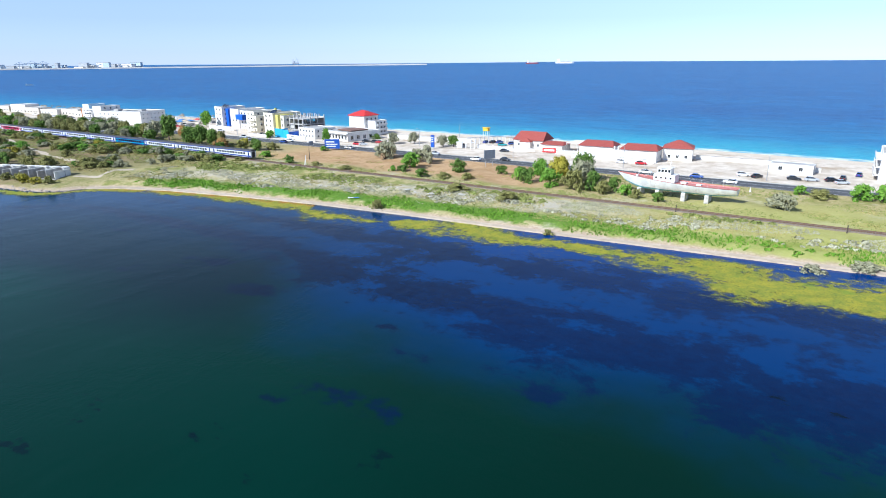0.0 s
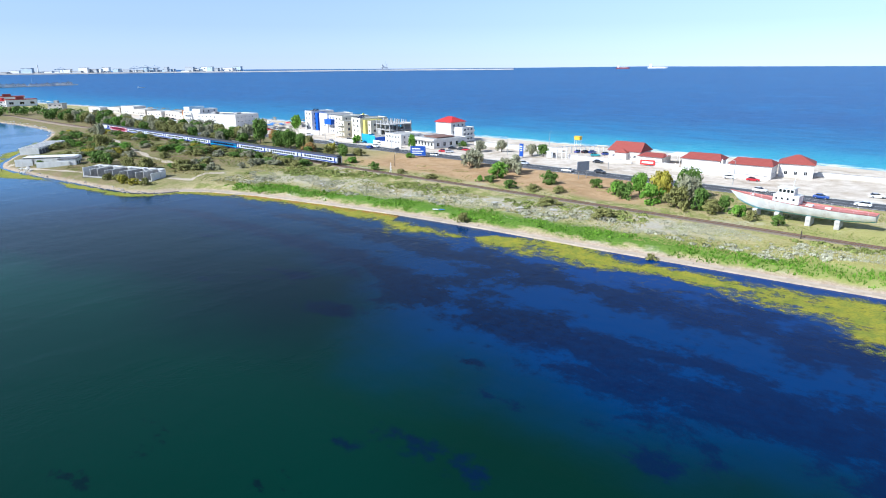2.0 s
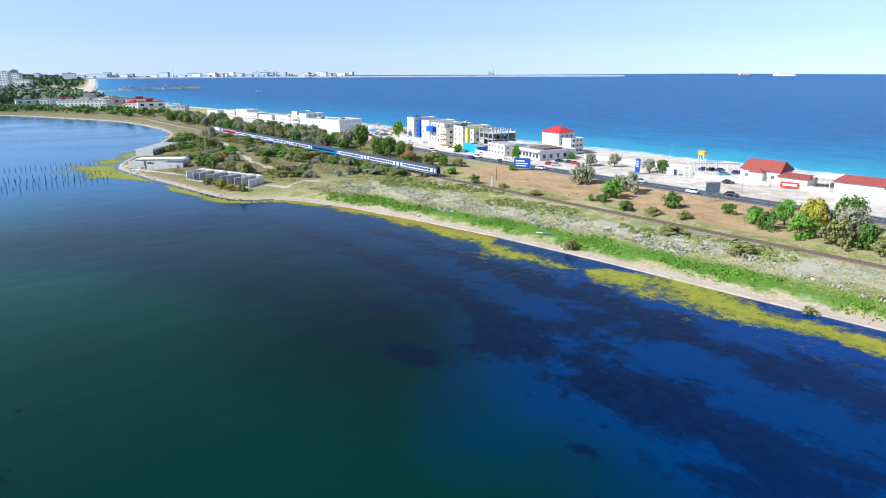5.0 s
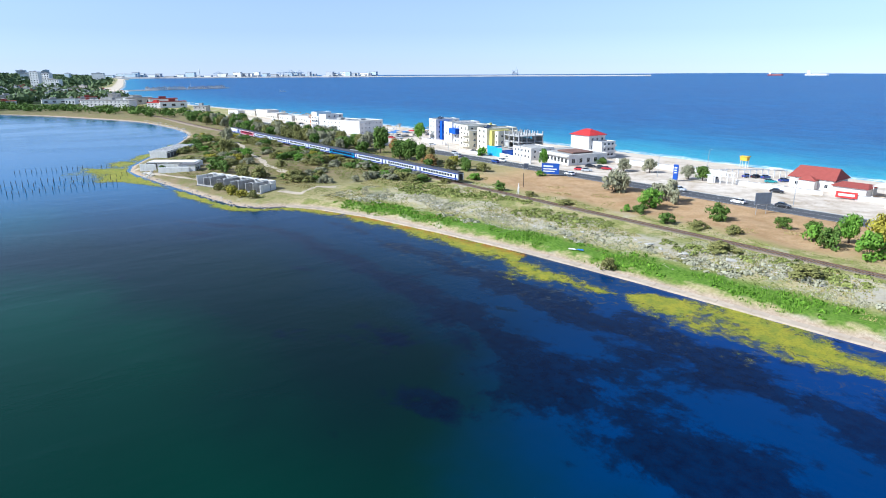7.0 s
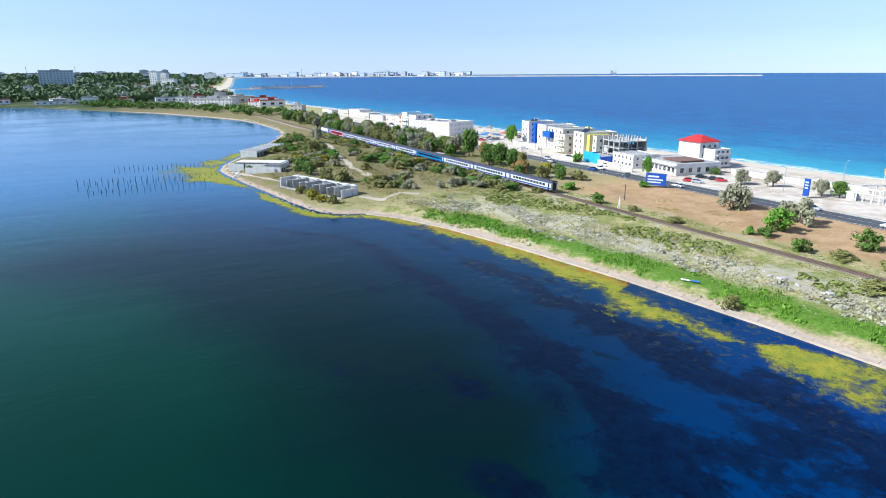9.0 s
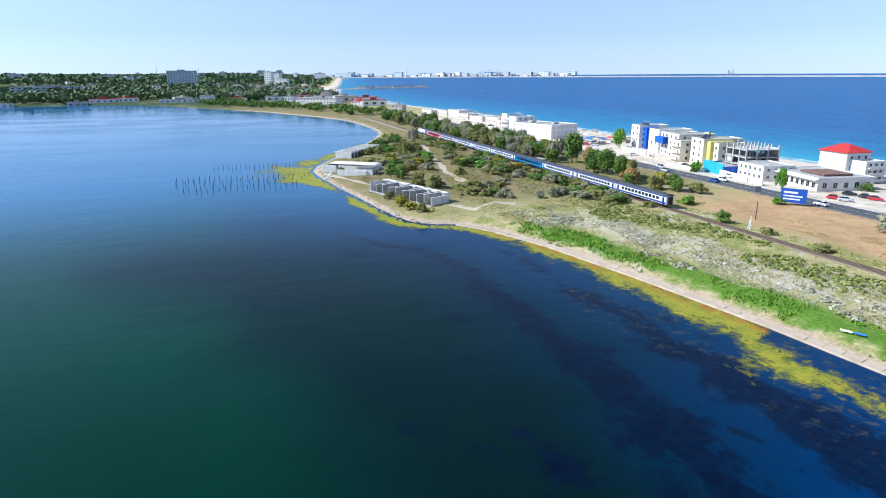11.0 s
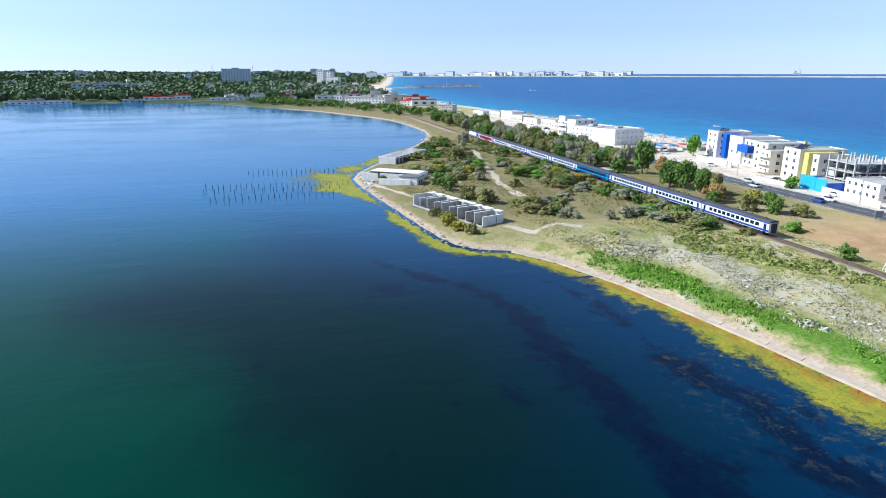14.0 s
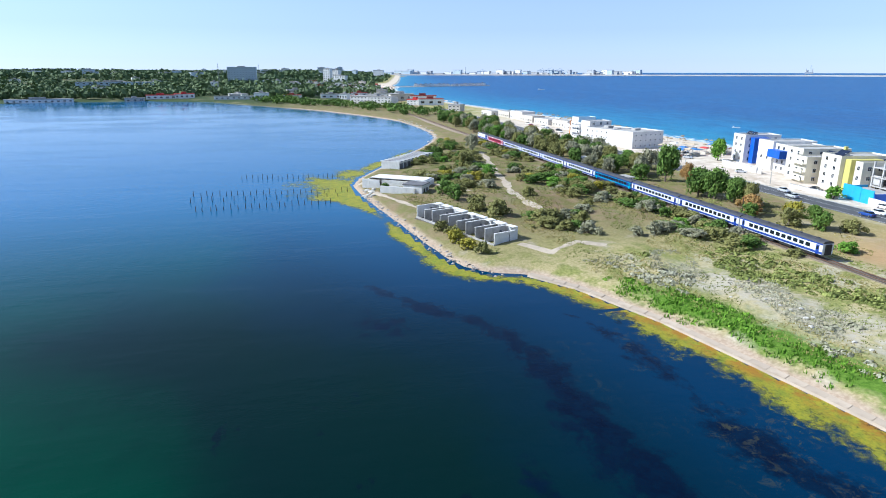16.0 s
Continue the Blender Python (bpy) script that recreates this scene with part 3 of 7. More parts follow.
def bogie(parent, x):
    b = part("bogie", boxes((x - 1.7, x + 1.7, -1.15, -0.95, 0.35, 0.75), (x - 1.7, x + 1.7, 0.95, 1.15, 0.35, 0.75), (x - 0.3, x + 0.3, -1.1, 1.1, 0.4, 0.85)), MAT_UNDER, parent)
    for dx in (-1.25, 1.25):
        for y in (-0.75, 0.75):
            bm = bmesh.new()
            tube(bm, [(x + dx, y - 0.07, 0.46), (x + dx, y + 0.07, 0.46)], 0.46, 14)
            part("wheel", bm, MAT_RAIL, b)
    return b


def coach(label, body, bands, window_z=(2.0, 2.85), n_windows=11, window_w=1.25):
    c = thing("railway_coach", pose(0, 0, 0), label, "railway coach", "coaches of the train")
    part("body", boxes((-COACH_L / 2, COACH_L / 2, -COACH_W / 2, COACH_W / 2, 0.95, 3.46), bevel=0.06), body, c)
    for z0, z1, mm, lb in bands:
        part("band", coach_band(z0, z1), mm, c, lb)
    part("roof", coach_roof(COACH_L), MAT_COACH_ROOF, c)
    part("underframe", boxes((-COACH_L / 2 + 0.3, COACH_L / 2 - 0.3, -1.2, 1.2, 0.78, 0.95), (-4.5, -1.2, -1.25, 1.25, 0.38, 0.8), (0.6, 4.2, -1.25, 1.25, 0.42, 0.8)), MAT_UNDER, c)
    for x in (-9.0, 9.0):
        bogie(c, x)
    w = COACH_W / 2 + 0.02
    pane = None
    span = COACH_L - 6.2
    for side in (-1, 1):
        for k in range(n_windows):
            x = -span / 2 + span * (k + 0.5) / n_windows
            bm = boxes((-window_w / 2, window_w / 2, -0.02, 0.02, window_z[0], window_z[1]))
            if pane is None:
                pane = part("window", bm, MAT_GLASS, c)
                pane.location = (x, side * w, 0)
            else:
                bm.free()
                o = new("window", pane.data)
                o.parent = c
                o.location = (x, side * w, 0)
        for x in (-COACH_L / 2 + 1.3, COACH_L / 2 - 1.3):
            d = part("door", boxes((x - 0.42, x + 0.42, side * w - 0.03, side * w + 0.03, 1.0, 3.05)), bands[-1][2], c)
            part("door_window", boxes((x - 0.25, x + 0.25, side * w - 0.045, side * w + 0.045, 2.0, 2.8)), MAT_GLASS, d)
    for sx in (-1, 1):
        part("gangway", boxes((min(sx * COACH_L / 2, sx * (COACH_L / 2 + 0.28)), max(sx * COACH_L / 2, sx * (COACH_L / 2 + 0.28)), -0.75, 0.75, 1.05, 3.3)), MAT_UNDER, c)
    return c


TRAIN_TAIL, PITCH = -209.5, 26.0
white_bands = [(1.12, 1.62, MAT_COACH_BLUE, "deep blue stripe"), (3.14, 3.44, MAT_COACH_BLUE, "deep blue stripe")]
first = coach("white railway coach with blue stripes and dark roof, on the track", MAT_COACH_WHITE, white_bands)
navy = coach("dark blue railway coach with a cyan band, between white coaches", MAT_COACH_NAVY, [(1.55, 1.85, MAT_COACH_CYAN, "cyan stripe"), (2.9, 3.05, MAT_COACH_CYAN, "cyan stripe")])
red = coach("red railway coach with dark windows, behind the locomotive", MAT_COACH_RED, [(1.1, 1.3, MAT_COACH_WHITE, "pale stripe"), (3.2, 3.4, MAT_COACH_WHITE, "pale stripe")])
for k in range(9):
    m = pose(TRAIN_TAIL - PITCH * (k + 0.5), RAIL_Y, RAIL_Z)
    if k == 0:
        first.matrix_basis = m
    elif k == 3:
        navy.matrix_basis = m
    elif k == 8:
        red.matrix_basis = m
    else:
        copy_thing(first, m)

loco = thing("locomotive", pose(TRAIN_TAIL - PITCH * 9 - 9.9, RAIL_Y, RAIL_Z), "white and blue electric locomotive at the head of the train", "locomotive")
bm = bmesh.new()
prof = [(-9.6, 1.0), (9.6, 1.0), (9.75, 2.2), (9.0, 3.6), (-9.0, 3.6), (-9.75, 2.2)]
a = [bm.verts.new((x, -1.48, z)) for x, z in prof]
b = [bm.verts.new((x, 1.48, z)) for x, z in prof]
for i in range(6):
    bm.faces.new((a[i], a[(i + 1) % 6], b[(i + 1) % 6], b[i]))
bm.faces.new(a[::-1])
bm.faces.new(b)
part("body", bm, MAT_COACH_WHITE, loco)
part("stripe", boxes((-9.5, 9.5, -1.5, -1.47, 1.1, 1.7), (-9.5, 9.5, 1.47, 1.5, 1.1, 1.7)), MAT_COACH_BLUE, loco, "deep blue stripe")
part("blue_end", boxes((5.2, 8.9, -1.505, -1.46, 1.75, 3.5), (5.2, 8.9, 1.46, 1.505, 1.75, 3.5)), MAT_COACH_BLUE, loco, "blue painted cab side")
part("roof", boxes((-8.8, 8.8, -1.3, 1.3, 3.6, 3.85), (-4, 4, -0.9, 0.9, 3.85, 4.1), bevel=0.04), MAT_COACH_ROOF, loco)
for x in (-7.6, 7.2):
    part("cab_window", boxes((x - 0.5, x + 0.5, -1.52, 1.52, 2.4, 3.1)), MAT_GLASS, loco)
part("underframe", boxes((-9.2, 9.2, -1.25, 1.25, 0.6, 1.0)), MAT_UNDER, loco)
for x in (-5.4, 5.4):
    bogie(loco, x)
for x in (-5, 5):
    bm = bmesh.new()
    for y in (-0.5, 0.5):
        tube(bm, [(x, y, 4.0), (x + 1.1, y * 0.8, 4.5), (x - 0.2, y * 0.6, 5.0)], 0.04, 5)
    tube(bm, [(x - 0.2, -0.8, 5.0), (x - 0.2, 0.8, 5.0)], 0.05, 5)
    part("pantograph", bm, MAT_UNDER, loco)


# ---- old boat on blocks beside the road ----
MAT_HULL_WHITE = plain("weathered_white_hull_paint", (0.80, 0.79, 0.77), 0.5, vary=0.2, scale=0.5, dirt=(0.35, 0.2, 0.13), dirty=0.5)
MAT_HULL_BLUE = plain("pale_blue_hull_paint", (0.20, 0.46, 0.52), 0.5, vary=0.3, scale=0.6, dirt=(0.6, 0.6, 0.58), dirty=0.5)
MAT_DECK_RED = plain("faded_red_deck", (0.55, 0.20, 0.17), 0.7, vary=0.3, scale=0.6, dirty=0.4)
MAT_BLOCK = plain("support_concrete", (0.55, 0.53, 0.49), 0.9, vary=0.3, scale=1.0)
boat = thing("old_boat", pose(-41.3, 185.5, 0, 0, 0, -3), "beached white motor boat with a red deck, propped on concrete blocks", "boat")
LB = 33.5


def hull_half(s):
    """Half breadth, keel height and rail height at s from bow (0) to stern (1)."""
    w = 3.0 * min(1.0, (1 - (1 - min(s / 0.5, 1)) ** 2.2)) * (1 - 0.28 * max(0, (s - 0.65) / 0.35) ** 2)
    keel = 4.5 + 1.9 * max(0, 1 - s / 0.22) ** 1.6 + 0.7 * max(0, (s - 0.82) / 0.18)
    rail = 7.1 + 1.75 * (1 - s) ** 2.4
    return max(w, 0.05), keel, rail


def hull_shell(fr0, fr1, grow=0.0):
    bm = bmesh.new()
    cols = []
    for i in range(23):
        s = i / 22
        w, k, r = hull_half(s)
        ring = []
        for sgn in (1, -1):
            side = []
            for j in range(6):
                f = fr0 + (fr1 - fr0) * j / 5
                y = sgn * (w * min(1, (f + 0.02) ** 0.42) + grow) * (1 if f > 0 else 0.15)
                x = -LB / 2 + s * LB - (1 - s) ** 6 * (f - 0.5) * 2.6
                side.append((x, y, k + (r - k) * f))
            ring.append(side)
        cols.append([bm.verts.new(p) for p in ring[0][::-1]] + [bm.verts.new(p) for p in ring[1]])
    for a, b in zip(cols, cols[1:]):
        for j in range(11):
            bm.faces.new((a[j], a[j + 1], b[j + 1], b[j]))
    bm.faces.new(cols[-1])
    bm.faces.new(cols[0][::-1])
    return bm


part("hull", hull_shell(0.0, 1.0), MAT_HULL_WHITE, boat)
part("bottom_paint", hull_shell(0.0, 0.2, 0.02), MAT_HULL_BLUE, boat, "flaking pale blue bottom paint")
bm = bmesh.new()
cols = []
for i in range(23):
    s = i / 22
    w, k, r = hull_half(s)
    x = -LB / 2 + s * LB - (1 - s) ** 6 * 1.2
    cols.append([bm.verts.new((x, y, z)) for y, z in ((w, r + 0.12), (w - 0.16, r + 0.12), (w - 0.18 if w > 0.3 else 0.02, r - 0.15), (-w + 0.18 if w > 0.3 else -0.02, r - 0.15), (-w + 0.16, r + 0.12), (-w, r + 0.12))])
for a, b in zip(cols, cols[1:]):
    for j in range(5):
        bm.faces.new((a[j], a[j + 1], b[j + 1], b[j]))
part("deck", bm, MAT_DECK_RED, boat, "faded red deck")
cab = part("wheelhouse", boxes((-6.5, -0.2, -1.9, 1.9, 7.2, 9.5), (-5.6, -1.6, -1.5, 1.5, 9.5, 11.3), (-5.8, -1.3, -1.7, 1.7, 11.3, 11.45), bevel=0.06), MAT_HULL_WHITE, boat)
for k in range(4):
    part("window", boxes((-5.3 + k * 0.95, -4.65 + k * 0.95, -1.53, 1.53, 10.2, 10.9)), MAT_GLASS, cab)
for k in range(4):
    part("porthole", boxes((-5.9 + k * 1.4, -5.4 + k * 1.4, -1.93, 1.93, 8.3, 8.8)), MAT_GLASS, cab)
bm = bmesh.new()
tube(bm, [(-2.4, 0, 11.4), (-2.2, 0, 14.6)], [0.12, 0.06], 6)
tube(bm, [(-2.3, -1.2, 13.2), (-2.3, 1.2, 13.2)], 0.05, 6)
part("mast", bm, MAT_HULL_WHITE, boat)
part("hatch", boxes((1.2, 2.8, -0.8, 0.8, 6.9, 7.6), (5.6, 6.9, -0.7, 0.7, 6.9, 7.4), bevel=0.05), MAT_HULL_WHITE, boat)
part("bollard", boxes((-12.3, -11.7, -0.3, 0.3, 7.6, 8.5), bevel=0.05), MAT_HULL_WHITE, boat)
bm = bmesh.new()
for sgn in (-1, 1):
    pts = []
    for i in range(3, 22):
        s = i / 22
        w, k, r = hull_half(s)
        pts.append((-LB / 2 + s * LB, sgn * (w - 0.1), r + 0.85))
        if i % 2:
            tube(bm, [(pts[-1][0], pts[-1][1], r), pts[-1]], 0.03, 4)
    tube(bm, pts, 0.015, 4)
part("guard_rail", bm, MAT_HULL_WHITE, boat)
for x in (-10.5, -5.0, 2.5, 9.0):
    s = x / LB + 0.5
    g = gz(-41.3 + x, 185.5) - 0.3
    bm = boxes((-0.6, 0.6, -1.9, 1.9, 0, hull_half(s)[1] + 0.25 - g), bevel=0.08)
    tagged(mesh_ob("support_block", bm, MAT_BLOCK), "rough concrete block propping up the beached boat", "block", "blocks under the boat").matrix_basis = pose(-41.3 + x, 185.5 - x * 0.052, g, 0, 0, -3)


# ---- concrete stall rows by the lake ----
# stained concrete, greyed further for the shaded faces of the cross walls
MAT_STALL = plain("stained_shade_grey_concrete", (0.44, 0.43, 0.41), 0.9, vary=0.35, scale=0.5, dirt=(0.25, 0.22, 0.18), dirty=0.5)
MAT_STALL_WHITE = plain("limewashed_wall", (0.74, 0.73, 0.70), 0.85, vary=0.15, scale=0.5, dirty=0.35)
MAT_STALL_DARK = plain("dirty_shaded_stall_floor", (0.16, 0.14, 0.12), 0.95, vary=0.4, scale=0.6)
MAT_STALL_GREY = plain("grey_wall_in_stalls", (0.15, 0.15, 0.16), 0.9, vary=0.25, scale=0.7)


def stall_row(x, y, rot, length, depth, n, label):
    """Roofless boat stalls: cross walls, a back wall, a lintel beam over the front cells."""
    z = gz(x, y) - 0.3
    st = thing("stall_ruin", pose(x, y, z, 0, 0, rot), label, "ruined building", "concrete stall rows")
    h = 3.9
    part("back_wall", boxes((0, length, depth - 0.3, depth, 0, h + 0.2), bevel=0.03), MAT_STALL_WHITE, st)
    # floor colour darkened for the shade inside the stalls
    part("floor_slab", boxes((-0.3, length + 0.3, -0.6, depth + 0.2, -0.1, 0.42)), MAT_STALL_DARK, st)
    pitch = length / n
    for k in range(n + 1):
        xx = min(k * pitch, length - 0.28)
        # walls carry their shade as grey; white coping added for the sunlit tops
        part("cross_wall", boxes((xx, xx + 0.28, 0.0, depth - 0.3, 0.42, h - (0.5 if k % 2 else 0.0)), bevel=0.03), MAT_STALL_WHITE if k in (0, n) else MAT_STALL, st)
        part("coping", boxes((xx - 0.04, xx + 0.32, -0.05, depth - 0.32, h - (0.5 if k % 2 else 0.0), h + 0.1 - (0.5 if k % 2 else 0.0))), MAT_STALL_WHITE, st)
    for k in range(n):
        part("roof_slab", boxes((k * pitch + (0.2 if k % 2 else 0.9), (k + 1) * pitch - (0.9 if k % 3 == 0 else 0.12), depth * (0.70 + 0.06 * (k % 3)), depth + 0.1, h + 0.2, h + 0.42), bevel=0.03), MAT_STALL_WHITE, st)
        part("inner_wall", boxes((k * pitch + 0.28, (k + 1) * pitch, depth * 0.62, depth * 0.66, 0.42, h - 0.9)), MAT_STALL_GREY, st)
    part("front_kerb", boxes((0, length, -0.2, 0.02, 0.42, 0.95)), MAT_STALL, st)
    return st


stall_row(-274.0, 93.0, 20.0, 35.5, 7.2, 9, "roofless row of pale concrete stalls, ruined, beside the lake")


def roofed_row(x, y, rot, length, depth, n):
    z = gz(x, y) - 0.3
    st = thing("boat_house", pose(x, y, z, 0, 0, rot), "long low white boathouse with a ribbed concrete roof by the lake", "boathouse")
    part("wall", boxes((0, length, 0, depth, 0, 3.2), bevel=0.04), MAT_STALL_WHITE, st)
    for k in range(n):
        a = length * k / n
        part("roof_rib", boxes((a, a + 0.5, -0.5, depth + 0.4, 3.2, 3.62), bevel=0.03), MAT_STALL_WHITE, st)
        part("roof_panel", boxes((a + 0.52, a + length / n - 0.02, 0.1, depth - 0.1, 3.2, 3.45)), MAT_STALL_GREY, st)
        part("door", boxes((a + 0.6, a + length / n - 0.3, -0.05, 0.06, 0.2, 2.6)), MAT_STALL_GREY, st)
    return st


roofed_row(-363, 103.4, 143, 36, 8.6, 10)

yard = thing("walled_yard", pose(-326.5, 83.5, gz(-318, 92) - 0.4, 0, 0, 55), "ruined white walled yard with a small house, by the lake", "ruined building")
part("wall", boxes((0, 7, 0, 0.35, 0, 3.2), bevel=0.03), MAT_STALL_WHITE, yard)
part("wall", boxes((7, 24, 1.6, 1.95, 0, 3.0), bevel=0.03), MAT_STALL_WHITE, yard)
part("wall", boxes((11, 24, -7.6, -7.25, 0, 2.7), bevel=0.03), MAT_STALL_WHITE, yard)
part("wall", boxes((2.0, 21, 9.5, 9.85, 0, 3.6), bevel=0.03), MAT_STALL_WHITE, yard)
part("wall", boxes((20.6, 24, 1.96, 9.84, 0, 3.4), bevel=0.03), MAT_STALL_WHITE, yard)
part("wall", boxes((2.0, 2.35, 0.36, 9.49, 0, 3.3), bevel=0.03), MAT_STALL_WHITE, yard)
part("roof", boxes((2.4, 23.4, 2.0, 9.45, 3.45, 3.7), bevel=0.03), MAT_STALL_WHITE, yard)
part("house", boxes((19.5, 26.5, -7.2, -1.0, 0, 3.6), bevel=0.05), MAT_STALL_WHITE, yard)
part("house_roof", boxes((19.3, 26.7, -7.4, -0.8, 3.6, 3.85), bevel=0.03), MAT_STALL_GREY, yard)
# door and window holes drawn as dark panels, the inner shade as colour
part("dark_opening", boxes((26.46, 26.56, -5.6, -4.4, 0.4, 2.4), (26.46, 26.56, -3.4, -2.2, 1.2, 2.4)), MAT_UNDER, yard)


# ---- buildings along the road ----
MAT_WALL_WHITE = plain("white_render", (0.74, 0.72, 0.69), 0.85, vary=0.14, scale=0.3, dirty=0.28)
MAT_WALL_CREAM = plain("cream_render", (0.72, 0.67, 0.53), 0.85, vary=0.1, scale=0.3, dirty=0.15)
MAT_WALL_YELLOW = plain("mustard_render", (0.55, 0.50, 0.14), 0.85, vary=0.15, scale=0.3)
MAT_WALL_BLUE = plain("bright_blue_cladding", (0.012, 0.10, 0.55), 0.5, vary=0.15, scale=0.4)
MAT_WALL_SKY = plain("light_blue_hoarding", (0.05, 0.38, 0.72), 0.6, vary=0.15, scale=0.5)
MAT_ROOF_GREY = plain("grey_flat_roof", (0.42, 0.41, 0.39), 0.9, vary=0.3, scale=0.3, dirty=0.4)
MAT_ROOF_BROWN = plain("brown_roof_sheet", (0.22, 0.12, 0.09), 0.8, vary=0.4, scale=0.5)
MAT_CONC = plain("bare_concrete", (0.50, 0.49, 0.47), 0.9, vary=0.3, scale=0.6)
MAT_FRAME = plain("white_window_frame", (0.75, 0.75, 0.74), 0.5, vary=0.1, scale=2)
MAT_SOLAR = Mat("solar_panel_glass").done((0.01, 0.015, 0.035), 0.12, 0, 0.6)
MAT_ROOF_RED = plain("bright_red_roof_sheet", (0.56, 0.035, 0.03), 0.55, vary=0.2, scale=0.4)


def tile_material(name, a, b):
    m = Mat(name)
    x, y, z = m.xyz()
    n = m.noise(0.8, 5)
    rows = m.ramp(m.math('FRACT', m.math('MULTIPLY', z, 3.2)), 0.0, 0.35)
    c = m.mix(m.ramp(n, 0.3, 0.7), a, b)
    c = m.mix(m.math('MULTIPLY', rows, 0.25), tuple(v * 0.6 for v in a), c)
    m.bump(rows, 0.4, 0.05)
    return m.done(c, 0.8)


MAT_ROOF_TILE = tile_material("dark_red_roof_tiles", (0.40, 0.085, 0.065), (0.50, 0.125, 0.095))
WIN = {}


def window(parent, x, y, z, rz, w, h):
    """A framed window on a wall: frame with a pane under it; sizes share meshes."""
    key = (round(w, 2), round(h, 2))
    if key not in WIN:
        bm = boxes((-w / 2, w / 2, -0.06, 0.04, 0, 0.08), (-w / 2, w / 2, -0.06, 0.04, h - 0.08, h), (-w / 2, -w / 2 + 0.08, -0.06, 0.04, 0.08, h - 0.08), (w / 2 - 0.08, w / 2, -0.06, 0.04, 0.08, h - 0.08), (-0.03, 0.03, -0.05, 0.04, 0.08, h - 0.08))
        f = bpy.data.meshes.new("window")
        bm.to_mesh(f)
        bm.free()
        f.materials.append(MAT_FRAME)
        bm = boxes((-w / 2 + 0.05, w / 2 - 0.05, -0.03, 0.02, 0.05, h - 0.05))
        p = bpy.data.meshes.new("pane")
        bm.to_mesh(p)
        bm.free()
        p.materials.append(MAT_GLASS)
        WIN[key] = (f, p)
    f, p = WIN[key]
    o = new("window", f)
    o.parent = parent
    o.matrix_basis = pose(x, y, z, 0, 0, rz)
    g = new("pane", p)
    g.parent = o
    return o


def windows_row(parent, side, a0, a1, at, n, z, w=1.3, h=1.4):
    """Windows in a row on one side of a block: front (-y), right (+x), left (-x)."""
    for k in range(n):
        q = a0 + (a1 - a0) * (k + 0.5) / n
        if side == 'front':
            window(parent, q, at - 0.02, z, 0, w, h)
        elif side == 'right':
            window(parent, at + 0.02, q, z, 90, w, h)
        else:
            window(parent, at - 0.02, q, z, -90, w, h)


def flat_block(b, x0, x1, y0, y1, h, wall, storeys, nf, ns, parapet=0.5, z0=0.0, name="wall", roof=None, win=(1.3, 1.4)):
    """One cubic part of a building: walls, flat roof, parapet and windows."""
    part(name, boxes((x0, x1, y0, y1, z0 - (0.6 if z0 == 0 else 0), h), bevel=0.04), wall, b)
    part("roof", boxes((x0 + 0.3, x1 - 0.3, y0 + 0.3, y1 - 0.3, h, h + 0.08)), roof or MAT_ROOF_GREY, b)
    if parapet:
        part("parapet", boxes((x0, x1, y0, y0 + 0.3, h, h + parapet), (x0, x1, y1 - 0.3, y1, h, h + parapet), (x0, x0 + 0.3, y0 + 0.3, y1 - 0.3, h, h + parapet), (x1 - 0.3, x1, y0 + 0.3, y1 - 0.3, h, h + parapet)), wall, b)
    sh = (h - z0) / storeys
    for s in range(storeys):
        z = z0 + s * sh + 0.9
        if nf:
            windows_row(b, 'front', x0 + 0.6, x1 - 0.6, y0, nf, z, *win)
        if ns:
            windows_row(b, 'right', y0 + 0.6, y1 - 0.6, x1, ns, z, *win)
            windows_row(b, 'left', y0 + 0.6, y1 - 0.6, x0, ns, z, *win)


def building(name, x, y, rot, label, category="building"):
    return thing(name, pose(x, y, gz(x, y), 0, 0, rot), label, category)


def hip_roof(x0, x1, y0, y1, z, h, over=0.6, ridge=0.4, thick=0.18):
    bm = bmesh.new()
    x0, x1, y0, y1 = x0 - over, x1 + over, y0 - over, y1 + over
    cx, cy = (x0 + x1) / 2, (y0 + y1) / 2
    lx = (x1 - x0) * ridge / 2
    base = [bm.verts.new(p) for p in ((x0, y0, z), (x1, y0, z), (x1, y1, z), (x0, y1, z))]
    eave = [bm.verts.new(p) for p in ((x0, y0, z + thick), (x1, y0, z + thick), (x1, y1, z + thick), (x0, y1, z + thick))]
    a, b = bm.verts.new((cx - lx, cy, z + h)), bm.verts.new((cx + lx, cy, z + h))
    for i in range(4):
        bm.faces.new((base[i], base[(i + 1) % 4], eave[(i + 1) % 4], eave[i]))
    bm.faces.new(base[::-1])
    bm.faces.new((eave[0], eave[1], b, a))
    bm.faces.new((eave[1], eave[2], b))
    bm.faces.new((eave[2], eave[3], a, b))
    bm.faces.new((eave[3], eave[0], a))
    return bm


def solar(parent, x, y, z, w=5.0, d=3.0):
    bm = bmesh.new()
    box(bm, -w / 2, w / 2, -d / 2, d / 2, 0, 0.12, m=pose(x, y, z + 0.9, 32))
    part("solar_panel", bm, MAT_SOLAR, parent, "dark glass solar panel")
    part("panel_stand", boxes((x - w / 2 + 0.3, x - w / 2 + 0.45, y - 0.6, y + 0.9, z, z + 1.0), (x + w / 2 - 0.45, x + w / 2 - 0.3, y - 0.6, y + 0.9, z, z + 1.0)), MAT_CONC, parent)


